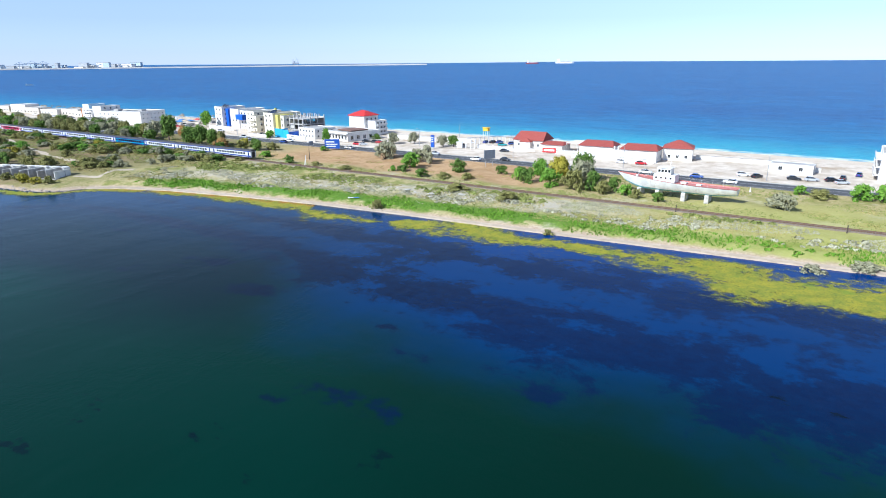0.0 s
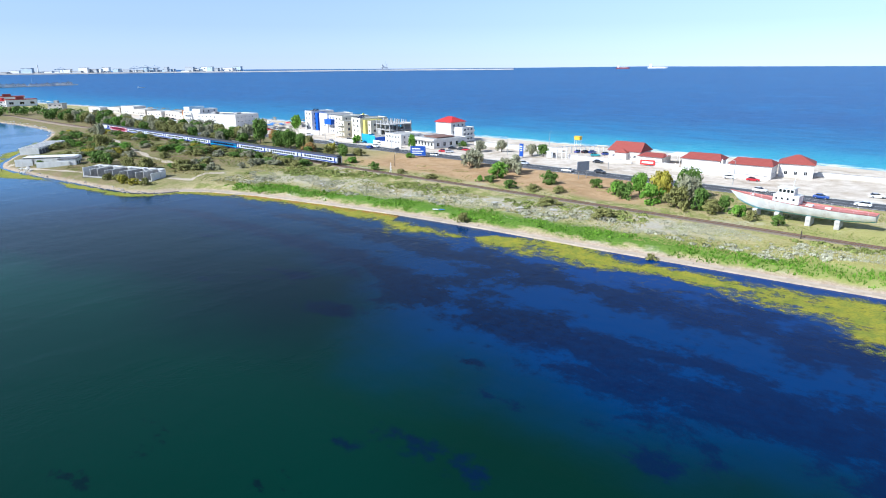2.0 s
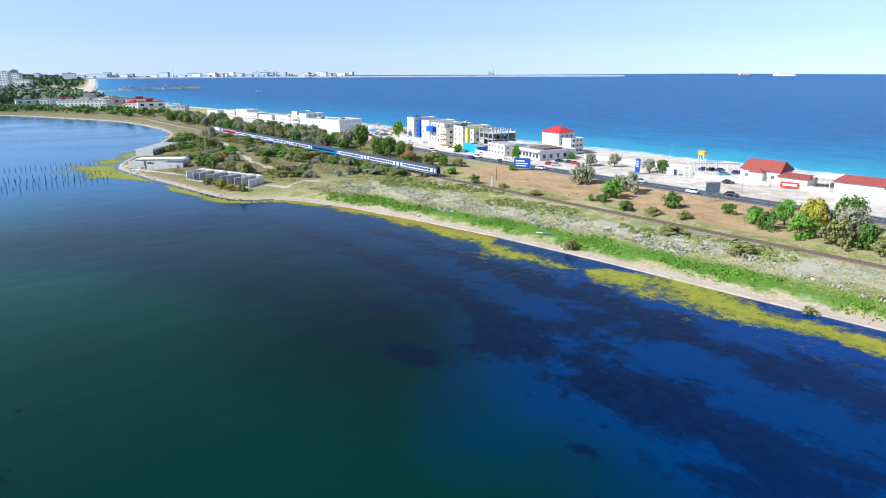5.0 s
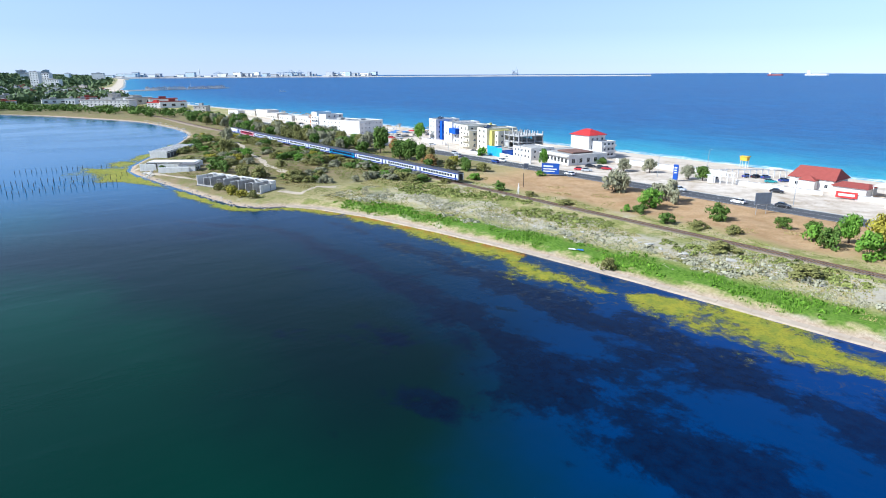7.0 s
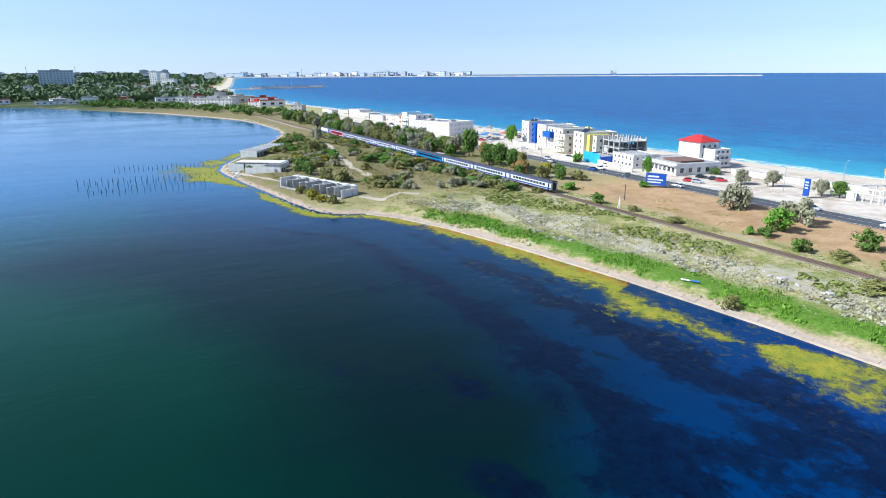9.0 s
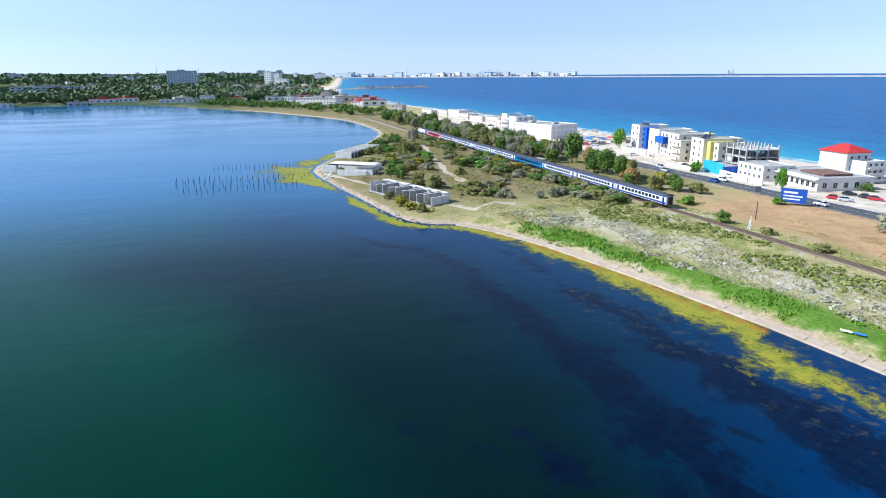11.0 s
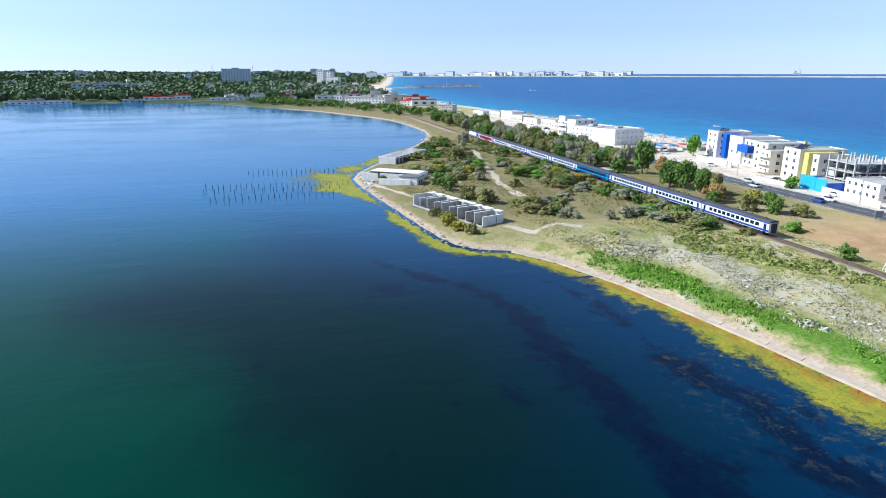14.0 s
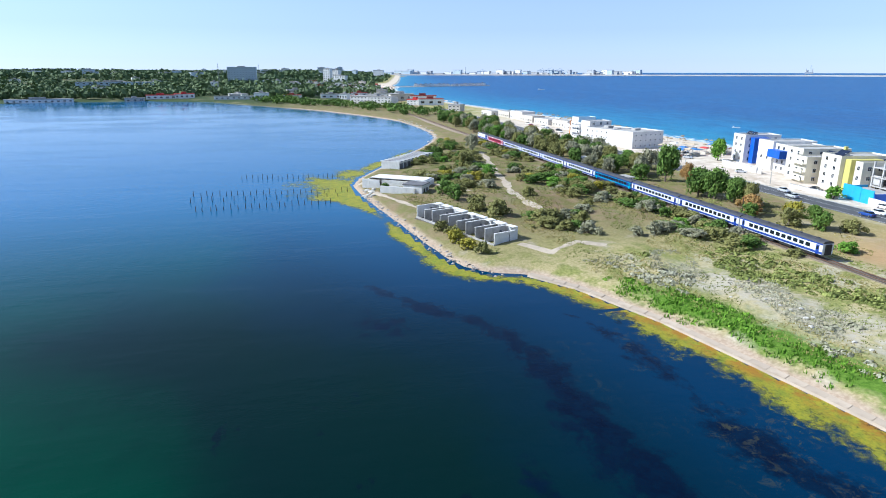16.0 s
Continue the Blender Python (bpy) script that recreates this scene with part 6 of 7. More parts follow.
for x, y in ((-116.6, 153.7), (-82.3 - 25, 155), (-98, 157), (-160, 158.5)):
    o = tagged(mesh_ob("concrete_slab", boxes((-1.1, 1.1, -0.6, 0.6, 0, 0.35), bevel=0.05), MAT_STONE), "broken pale concrete slab lying in the scrub", "slab", "slabs in the scrub")
    o.matrix_basis = pose(x, y, gz(x, y) - 0.08, 4, 6, x * 7 % 90)

# ---- signs, posts, lamps ----
MAT_SIGN = plain("blue_sign_panel", (0.012, 0.075, 0.40), 0.45, vary=0.12, scale=0.8)
MAT_SIGN_BACK = plain("grey_sign_back", (0.20, 0.24, 0.30), 0.6, vary=0.15, scale=0.8)
MAT_STEEL = plain("galvanised_steel", (0.45, 0.46, 0.47), 0.5, 0.6, vary=0.2, scale=2)
MAT_BAR = plain("white_lettering", (0.75, 0.76, 0.78), 0.6)


def billboard(x, y, rot, w, h, up, face, label, bars=True):
    z = gz(x, y)
    e = thing("billboard", pose(x, y, z, 0, 0, rot), label, "billboard")
    b = part("panel", boxes((-w / 2, w / 2, -0.1, 0.1, up, up + h), bevel=0.03), face, e)
    part("frame", boxes((-w / 2 - 0.08, w / 2 + 0.08, -0.05, 0.13, up - 0.1, up - 0.01), (-w / 2 - 0.08, w / 2 + 0.08, -0.05, 0.13, up + h + 0.01, up + h + 0.1)), MAT_STEEL, e)
    for sx in (-0.32, 0.32):
        bm = bmesh.new()
        tube(bm, [(sx * w, 0.2, -0.4), (sx * w, 0.2, up + h * 0.9)], 0.1, 8)
        part("post", bm, MAT_STEEL, e)
    if bars:
        part("lettering", boxes((-w * 0.4, w * 0.15, -0.14, -0.11, up + h * 0.66, up + h * 0.8), (-w * 0.4, w * 0.35, -0.14, -0.11, up + h * 0.42, up + h * 0.52), (-w * 0.4, w * 0.25, -0.14, -0.11, up + h * 0.2, up + h * 0.3)), MAT_BAR, b, "pale bars of lettering")
    return e


billboard(-199.8, 207.2, 30, 7.0, 4.2, 0.9, MAT_SIGN, "large blue billboard on posts beside the coast road")
billboard(-116, 206.0, 62, 5.0, 3.2, 3.0, MAT_SIGN_BACK, "blue-grey back of a roadside billboard on posts", False)
billboard(-216, 209.8, 75, 2.2, 1.8, 1.0, MAT_SIGN_BACK, "small grey roadside sign panel on posts", False)
e = thing("sign_pylon", pose(-162.6, 234.8, gz(-162.6, 234.8), 0, 0, 12), "tall narrow blue advertising pylon in a car park", "sign")
part("panel", boxes((-0.9, 0.9, -0.25, 0.25, 0.6, 6.2), bevel=0.05), MAT_SIGN, e)
part("foot", boxes((-0.6, 0.6, -0.3, 0.3, -0.4, 0.6)), MAT_CONC, e)
part("lettering", boxes((-0.5, 0.5, -0.29, -0.26, 4.8, 5.3), (-0.5, 0.5, -0.29, -0.26, 3.9, 4.3), (-0.5, 0.5, -0.29, -0.26, 3.0, 3.4)), MAT_BAR, e)
e = thing("red_banner", pose(-109.6, 247.2, gz(-109.6, 247.2), 0, 0, 8), "red and white banner board on a low wall", "banner")
part("board", boxes((-3.0, 3.0, -0.1, 0.1, 0.4, 2.4), bevel=0.02), MAT_ROOF_RED, e)
part("lettering", boxes((-2.3, 2.3, -0.13, -0.1, 1.0, 1.8)), MAT_BAR, e, "white bar of lettering")
part("post", boxes((-2.6, -2.4, 0.1, 0.3, -0.4, 2.4), (2.4, 2.6, 0.1, 0.3, -0.4, 2.4)), MAT_STEEL, e)


def lamp_post(x, y, h, arm, rot=-90):
    e = thing("street_lamp", pose(x, y, gz(x, y), 0, 0, rot), "tall slim pale street lamp with a short arm", "street lamp", "street lamps")
    bm = bmesh.new()
    tube(bm, [(0, 0, -0.4), (0, 0, h * 0.6), (0, 0, h)], [0.13, 0.1, 0.07], 8)
    part("pole", bm, MAT_STEEL, e)
    bm = bmesh.new()
    tube(bm, [(0, 0, h - 0.05), (arm * 0.5, 0, h + 0.35), (arm, 0, h + 0.4)], 0.05, 6)
    part("arm", bm, MAT_STEEL, e)
    part("lamp_head", boxes((arm - 0.1, arm + 0.6, -0.15, 0.15, h + 0.3, h + 0.46), bevel=0.04), MAT_FRAME, e)


for x in (-115.9, -70, -22, -172, -236, -290, -340):
    lamp_post(x, 225.5 if x != -172 else 237.5, 8.2, 1.6)
lamp_post(-175, 278, 7.0, 1.2, 90)
bm = bmesh.new()
tube(bm, [(0, 0, -0.4), (0, 0, 3.8)], 0.14, 6)
for h in (1.2, 2.4):
    tube(bm, [(-0.5, 0, h), (0.5, 0, h)], 0.06, 5)
tube(bm, [(-0.9, 0, -0.3), (0, 0, 3.0)], 0.09, 6)
tagged(mesh_ob("signal_post", bm, MAT_WALL_WHITE), "white braced concrete post beside the railway", "post").matrix_basis = pose(-181.7, 172.8, gz(-181.7, 172.8))
for x, y, h in ((-190, 183, 5.0), (-252, 183, 5.0), (-268, 172.6, 3.2), (-37, 168, 2.0), (2, 167, 2.0)):
    bm = bmesh.new()
    tube(bm, [(0, 0, -0.4), (0.03, 0, h * 0.5), (0, 0, h)], [0.14, 0.12, 0.1], 7)
    tagged(mesh_ob("wooden_post", bm, MAT_POLE), "dark weathered wooden post in the field", "post", "wooden posts").matrix_basis = pose(x, y, gz(x, y))
bm = bmesh.new()
for k in range(3):
    tube(bm, [(0, 0, 0.3 * k), (0, 0, 0.3 * k + 0.28)], [0.35 - k * 0.07, 0.3 - k * 0.07], 8)
tube(bm, [(0, 0, 0.8), (0, 0, 1.5)], 0.12, 8)
tagged(mesh_ob("marker_stone", bm, MAT_WALL_WHITE), "small white painted marker stone by the road", "marker").matrix_basis = pose(-24, 205, gz(-24, 205))

# ---- walls, pergola, kiosk and beach things ----
e = thing("pergola", pose(-157, 256, gz(-150, 262), 0, 0, -14), "long white wooden pergola of posts and beams", "pergola")
for k in range(11):
    for y in (0, 3.2):
        part("post", boxes((k * 1.1 - 0.11, k * 1.1 + 0.11, y + k * 1.9 - 0.11, y + k * 1.9 + 0.11, -0.4, 2.9)), MAT_FRAME, e)
    part("crossbeam", boxes((k * 1.1 - 0.1, k * 1.1 + 0.1, k * 1.9 - 0.5, k * 1.9 + 3.7, 2.9, 3.15)), MAT_FRAME, e)
e = thing("entrance_gate", pose(-148.5, 243.5, gz(-148.5, 243.5), 0, 0, 10), "white gateway of square posts and beams by the road", "gate")
for x in (-3.2, -1.2, 1.2, 3.2):
    part("post", boxes((x - 0.18, x + 0.18, -0.18, 0.18, -0.4, 4.0)), MAT_FRAME, e)
part("beam", boxes((-3.8, 3.8, -0.22, 0.22, 4.0, 4.4), (-3.8, 3.8, -0.15, 0.15, 2.6, 2.8)), MAT_FRAME, e)
part("kiosk", boxes((-5.8, -3.6, -0.2, 2.2, -0.4, 2.6), bevel=0.05), MAT_WALL_WHITE, e)
part("kiosk_roof", boxes((-6.1, -3.3, -0.5, 2.5, 2.6, 2.8)), MAT_FRAME, e)
for x0, y0, x1, y1, h in ((-145, 246, -124, 246.6, 1.5), (-124, 246.8, -117, 248.5, 1.4), (-107, 247.8, -98, 250, 1.5), (-97, 242, -63, 240.5, 1.5), (-283, 227.5, -262, 227, 1.2), (-336, 241, -312, 238, 2.0)):
    L, a = math.dist((x0, y0), (x1, y1)), math.degrees(math.atan2(y1 - y0, x1 - x0))
    e = thing("front_wall", pose(x0, y0, gz(x0, y0) - 0.3, 0, 0, a), "low white rendered wall along the road front", "wall", "front walls")
    part("wall", boxes((0, L, 0, 0.3, 0, h + 0.3), bevel=0.03), MAT_WALL_WHITE, e)
    part("coping", boxes((0, L, -0.06, 0.36, h + 0.3, h + 0.42)), MAT_STALL, e)
    for k in range(int(L // 4) + 1):
        part("pier", boxes((k * 4 - 0.2, k * 4 + 0.2, -0.1, 0.4, 0, h + 0.6)), MAT_WALL_WHITE, e)
e = thing("lifeguard_tower", pose(-164.4, 288, gz(-164.4, 288)), "yellow lifeguard cabin on white legs on the beach", "lifeguard tower")
MAT_YELLOW = plain("yellow_paint", (0.75, 0.48, 0.03), 0.5)
part("cabin", boxes((-1.5, 1.5, -1.2, 1.2, 3.0, 4.6), bevel=0.05), MAT_YELLOW, e)
part("roof", boxes((-1.8, 1.8, -1.5, 1.5, 4.6, 4.85)), MAT_YELLOW, e)
for x in (-1.2, 1.2):
    for y in (-1, 1):
        part("leg", boxes((x - 0.1, x + 0.1, y - 0.1, y + 0.1, -0.4, 3.0)), MAT_FRAME, e)
e = thing("beach_boat", pose(-152, 291, gz(-152, 291) + 0.1, 0, 0, 12), "small white rowing boat lying on the beach", "boat")
bm = bmesh.new()
cols = []
for i in range(9):
    s = i / 8
    w = 1.0 * math.sin(math.pi * (0.08 + 0.86 * s)) ** 0.6
    cols.append([bm.verts.new(((s - 0.5) * 5.5, y, z)) for y, z in ((-w, 0.8), (-w * 0.7, 0.2), (0, 0), (w * 0.7, 0.2), (w, 0.8), (w * 0.85, 0.8), (0, 0.2), (-w * 0.85, 0.8))])
for a, b in zip(cols, cols[1:]):
    for j in range(8):
        bm.faces.new((a[j], a[(j + 1) % 8], b[(j + 1) % 8], b[j]))
bm.faces.new(cols[0][::-1])
bm.faces.new(cols[-1])
part("hull", bm, MAT_HULL_WHITE, e)
for k in range(2):
    part("thwart", boxes((-1.2 + k * 2, -0.9 + k * 2, -0.7, 0.7, 0.5, 0.56)), MAT_STALL, e)
# rows of straw parasols on the beach
MAT_STRAW = plain("straw_thatch", (0.36, 0.29, 0.19), 0.95, vary=0.4, scale=2)
par = None
rp = random.Random(5)
for k in range(120):
    x = -365 - rp.uniform(0, 330)
    y = float(np.interp(x, [-700, -636, -491, -245], [293, 303, 301, 308])) - rp.uniform(8, 40)
    if y < 259:
        continue
    m = pose(x, y, gz(x, y), 0, 0, rp.uniform(0, 90))
    if par is None:
        par = thing("parasol", m, "straw beach parasol on a wooden pole", "parasol", "parasols on the beach")
        bm = bmesh.new()
        tube(bm, [(0, 0, -0.3), (0, 0, 2.4)], 0.05, 5)
        part("pole", bm, MAT_POLE, par)
        bm = bmesh.new()
        tube(bm, [(0, 0, 1.95), (0, 0, 2.2), (0, 0, 2.7)], [1.35, 1.0, 0.06], 8)
        part("thatch", bm, MAT_STRAW, par)
    else:
        copy_thing(par, m)

# ---- cars ----
MAT_TYRE = plain("tyre_rubber", (0.02, 0.02, 0.02), 0.85)
MAT_RIM = plain("alloy_rim", (0.5, 0.5, 0.52), 0.35, 0.8)
MAT_LAMP = Mat("headlight_glass").done((0.7, 0.72, 0.75), 0.1, 0, 0.6)
MAT_TAIL = Mat("tail_light_red").done((0.45, 0.01, 0.01), 0.2)
CARPAINT = {}


def car_paint(name, c):
    m = Mat(name + "_car_paint")
    m.p.inputs["Coat Weight"].default_value = 0.6
    return m.done(m.mix(m.ramp(m.noise(2, 3), 0.3, 0.7, 0, 0.15), c, tuple(v * 0.7 for v in c)), 0.3)


for n, c in (("white", (0.78, 0.78, 0.78)), ("black", (0.012, 0.013, 0.016)), ("silver", (0.45, 0.47, 0.5)), ("red", (0.45, 0.012, 0.02)), ("blue", (0.015, 0.06, 0.28)), ("teal", (0.05, 0.33, 0.36))):
    CARPAINT[n] = car_paint(n, c)


def loft(bm, sections):
    """A skin over rectangular sections (x, half width, z0, z1)."""
    rings = []
    for x, w, z0, z1 in sections:
        rings.append([bm.verts.new(p) for p in ((x, -w, z0), (x, -w * 1.0, z0 + (z1 - z0) * 0.6), (x, -w * 0.9, z1), (x, w * 0.9, z1), (x, w, z0 + (z1 - z0) * 0.6), (x, w, z0))])
    for a, b in zip(rings, rings[1:]):
        for j in range(6):
            bm.faces.new((a[j], a[(j + 1) % 6], b[(j + 1) % 6], b[j]))
    bm.faces.new(rings[0][::-1])
    bm.faces.new(rings[-1])


def car(color):
    e = thing("car", pose(0, 0, 0), "%s car parked or waiting on the sea front" % color, "car", "cars on the sea front")
    bm = bmesh.new()
    loft(bm, [(-2.15, 0.75, 0.4, 0.8), (-2.05, 0.86, 0.28, 0.95), (-1.0, 0.88, 0.25, 1.0), (0.9, 0.88, 0.25, 0.98), (1.8, 0.86, 0.27, 0.85), (2.15, 0.72, 0.35, 0.7)])
    body = part("body", bm, CARPAINT[color], e)
    bm = bmesh.new()
    loft(bm, [(-1.75, 0.76, 0.95, 1.0), (-1.25, 0.72, 0.95, 1.42), (0.1, 0.72, 0.95, 1.45), (1.0, 0.76, 0.93, 0.98)])
    cabin = part("glasshouse", bm, MAT_GLASS, e, "dark tinted glass")
    part("roof", boxes((-1.2, 0.1, -0.64, 0.64, 1.43, 1.49), bevel=0.02), CARPAINT[color], cabin)
    for x in (-1.3, 1.35):
        for y in (-0.8, 0.8):
            bm = bmesh.new()
            tube(bm, [(x, y - 0.1, 0.31), (x, y + 0.1, 0.31)], 0.31, 12)
            w = part("wheel", bm, MAT_TYRE, e)
            bm = bmesh.new()
            s = 1 if y > 0 else -1
            tube(bm, [(x, y + s * 0.1, 0.31), (x, y + s * 0.115, 0.31)], 0.19, 10)
            part("rim", bm, MAT_RIM, w)
    for y in (-0.55, 0.55):
        part("headlight", boxes((2.08, 2.16, y - 0.16, y + 0.16, 0.55, 0.7)), MAT_LAMP, body)
        part("tail_light", boxes((-2.18, -2.1, y - 0.15, y + 0.15, 0.6, 0.78)), MAT_TAIL, body)
    return e


CARS = {}
def set_car(color, x, y, rot):
    z = (ROAD_Z + 0.06) if ROAD_Y0 < y < ROAD_Y1 else gz(x, y) + 0.02
    m = pose(x, y, z, 0, 0, rot)
    if color in CARS:
        copy_thing(CARS[color], m)
    else:
        CARS[color] = car(color)
        CARS[color].matrix_basis = m


for color, x, y, rot in (
    ("white", -127.3, 214.3, 180), ("silver", -150.3, 218.8, 3), ("black", -116, 219.0, 0), ("black", -128.4, 241.3, 15),
    ("blue", -150.6, 264.2, 80), ("black", -147.6, 265.6, 80), ("blue", -144.8, 267, 80), ("blue", -137, 265.3, 60),
    ("teal", -139, 258.9, 40), ("black", -156.6, 250, 75), ("white", -74.7, 237.5, 5), ("red", -67.0, 237.6, 15),
    ("blue", -42.6, 219, 0), ("white", -31.3, 214.5, 180), ("white", -59.8, 219, 0), ("white", -30, 231, 20),
    ("black", -25.5, 230, 60),
):
    set_car(color, x, y, rot)
for color, x, y, rot in (
    ("black", -14.6, 231.5, 10), ("silver", -9.5, 232.4, 20), ("black", -4.0, 234.6, 40), ("silver", -1.0, 231.5, 30),
    ("black", -1.0, 240.5, 85), ("blue", 3.4, 250, 85), ("red", -202, 227, 25), ("silver", -198.4, 227.2, 30),
    ("black", -205, 237.3, 35), ("black", -199.6, 237.6, 20), ("red", -196.2, 237.3, 25), ("white", -196, 214.2, 180),
    ("black", -212.7, 219.3, 0), ("white", -241, 219.2, 0), ("silver", -267.5, 214.2, 180), ("black", -275.2, 231.0, 5),
    ("blue", -240.5, 214.4, 180),
):
    set_car(color, x, y, rot)
for color, x, y, rot in (
    ("white", -247, 227.8, 0), ("white", -314.2, 232.8, 60), ("red", -362, 236, 30), ("black", -374, 232, 20),
    ("white", -379, 240, 70), ("black", -368, 246, 50), ("silver", -356, 238, 30), ("black", -412, 222.8, 10),
    ("silver", -406, 223.6, 10), ("white", -420, 221.5, 10), ("silver", -276, 218.8, 0), ("white", -485, 232, 5),
    ("black", -496, 236, 40), ("silver", -510, 234, 10), ("white", -522, 236, 30), ("red", -536, 232, 10),
    ("white", -550, 235, 20),
):
    set_car(color, x, y, rot)


# kiosks and sunshades of the beach market between the hotels
rk = random.Random(31)
MAT_CANVAS = [plain("white_canvas", (0.78, 0.77, 0.74), 0.8), plain("red_canvas", (0.50, 0.05, 0.05), 0.8), plain("blue_canvas", (0.06, 0.20, 0.5), 0.8), plain("sand_canvas", (0.55, 0.45, 0.32), 0.8)]
KIOSK = ("white", "red", "blue", "sand-coloured")
for k in range(26):
    x, y = -362 - rk.uniform(0, 28), rk.uniform(236, 282)
    if k > 15:
        x, y = rk.uniform(-560, -480), rk.uniform(262, 286)
    c = rk.randrange(4)
    w, d, h = rk.uniform(3, 7), rk.uniform(2.5, 5), rk.uniform(2.4, 3.2)
    e = thing("market_stall", pose(x, y, gz(x, y), 0, 0, rk.uniform(-20, 40)), "small beach market stall under a %s awning" % KIOSK[c], "market stall", "market stalls")
    part("counter", boxes((-w / 2 + 0.3, w / 2 - 0.3, 0.2, d - 0.4, -0.3, h * 0.42), bevel=0.04), MAT_SHED, e)
    part("awning", hip_roof(-w / 2, w / 2, 0, d, h, 0.7, 0.2, 0.6, 0.08), MAT_CANVAS[c], e)
    for px in (-w / 2 + 0.1, w / 2 - 0.1):
        for py in (0.1, d - 0.1):
            part("pole", boxes((px - 0.05, px + 0.05, py - 0.05, py + 0.05, -0.3, h)), MAT_STEEL, e)


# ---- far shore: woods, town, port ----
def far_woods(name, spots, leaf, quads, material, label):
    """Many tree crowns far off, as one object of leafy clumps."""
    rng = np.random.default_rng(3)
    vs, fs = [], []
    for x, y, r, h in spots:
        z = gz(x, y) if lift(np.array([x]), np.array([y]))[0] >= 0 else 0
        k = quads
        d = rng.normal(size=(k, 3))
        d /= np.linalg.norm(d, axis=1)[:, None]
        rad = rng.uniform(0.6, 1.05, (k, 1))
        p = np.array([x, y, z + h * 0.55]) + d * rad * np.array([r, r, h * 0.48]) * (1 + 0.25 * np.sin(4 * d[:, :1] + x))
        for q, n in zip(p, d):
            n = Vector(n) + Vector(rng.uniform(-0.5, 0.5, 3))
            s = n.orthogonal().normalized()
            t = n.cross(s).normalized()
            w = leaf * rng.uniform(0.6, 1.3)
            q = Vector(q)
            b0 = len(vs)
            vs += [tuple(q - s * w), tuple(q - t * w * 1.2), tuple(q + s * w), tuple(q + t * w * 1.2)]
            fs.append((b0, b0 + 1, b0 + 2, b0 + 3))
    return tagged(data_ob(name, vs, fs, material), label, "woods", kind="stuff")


rf = random.Random(8)
spots = []
while len(spots) < 1500:
    x, y = rf.uniform(-2500, -1075), rf.uniform(-900, 230)
    d = float(lake_dist(np.array([x]), np.array([y]))[0])
    if d < 26 or rf.random() > math.exp(-(d - 40) / 330) or noise.noise(Vector((x * 0.006, y * 0.006, 2))) < -0.3:
        continue
    s = rf.uniform(0.75, 1.3)
    spots.append((x, y, 9.5 * s, 12 * s))
# distance haze is mixed into the leaf colour, paling it
far_woods("far_wood", spots, 2.6, 24, leaf_material("hazed_wood_leaves", (0.08, 0.125, 0.055), (0.15, 0.20, 0.08), (0.11, 0.16, 0.065)), "green woods along the far lake shore, leaves paled for haze")
spots = []
for k in range(210):
    x = rf.uniform(-1100, -600)
    y0 = float(np.interp(x, [-1100, -959, -880, -799, -707, -649, -600], [0, 0, 50, 100, 140, 160, 164]))
    y = y0 + rf.uniform(14, 70) ** 1.0
    if y > 205:
        continue
    s = rf.uniform(0.6, 1.2)
    spots.append((x, y, 4.6 * s, 6.5 * s))
far_woods("shore_wood", spots, 0.8, 60, LEAF["green"], "green trees and shrubs along the bay shore")

spots = []
while len(spots) < 1400:
    x, y = rf.uniform(-4400, -1900), rf.uniform(-1700, 620)
    if math.hypot(x + 100, y - 50) > 4700 or float(sea_dist(np.array([x]), np.array([y]))[0]) < 55 or noise.noise(Vector((x * 0.003, y * 0.003, 7))) < -0.25:
        continue
    s = rf.uniform(0.8, 1.4)
    spots.append((x, y, 17 * s, 12 * s))
# same haze-paled leaf colour out to the horizon
far_woods("horizon_wood", spots, 6.0, 18, bpy.data.materials["hazed_wood_leaves"], "green woods and gardens of the town near the horizon")

MAT_FAR_WHITE = plain("far_white_render", (0.84, 0.83, 0.80), 0.85, vary=0.12, scale=0.05)
MAT_FAR_GREY = plain("far_grey_render", (0.46, 0.48, 0.50), 0.85, vary=0.15, scale=0.05)
# pale blue that includes the shade tone of the hotel front
MAT_FAR_BLUE = plain("far_shade_blue", (0.48, 0.57, 0.64), 0.5, vary=0.15, scale=0.05)


def far_block(name, x, y, rot, w, d, h, wall, label, category, rows, cols, roof=MAT_ROOF_GREY, win=None, end=None):
    """A far building with its storeys of windows."""
    z = gz(x, y)
    e = thing(name, pose(x, y, z, 0, 0, rot), label, category)
    part("wall", boxes((-w / 2, w / 2, 0, d, -3, h)), wall, e)
    part("roof", boxes((-w / 2 - 0.3, w / 2 + 0.3, -0.3, d + 0.3, h, h + 0.8), (-w * 0.15, w * 0.1, d * 0.3, d * 0.7, h + 0.8, h + 3.2)), roof, e)
    if end:
        part("end_wall", boxes((-w / 2 - 0.6, -w / 2 - 0.01, -0.4, d + 0.4, -3, h + 1)), end, e)
    for r in range(rows):
        for c in range(cols):
            zz = h * (r + 0.3) / rows
            xx = -w / 2 + w * (c + 0.5) / cols
            ww, hh = w / cols * 0.42, h / rows * 0.38
            window(e, xx, -0.02, zz, 0, round(ww, 1), round(hh, 1))
    return e


def face(x, y):
    """The turn that sets a far front towards the lake."""
    return math.degrees(math.atan2(70 - y, -90 - x)) + 90


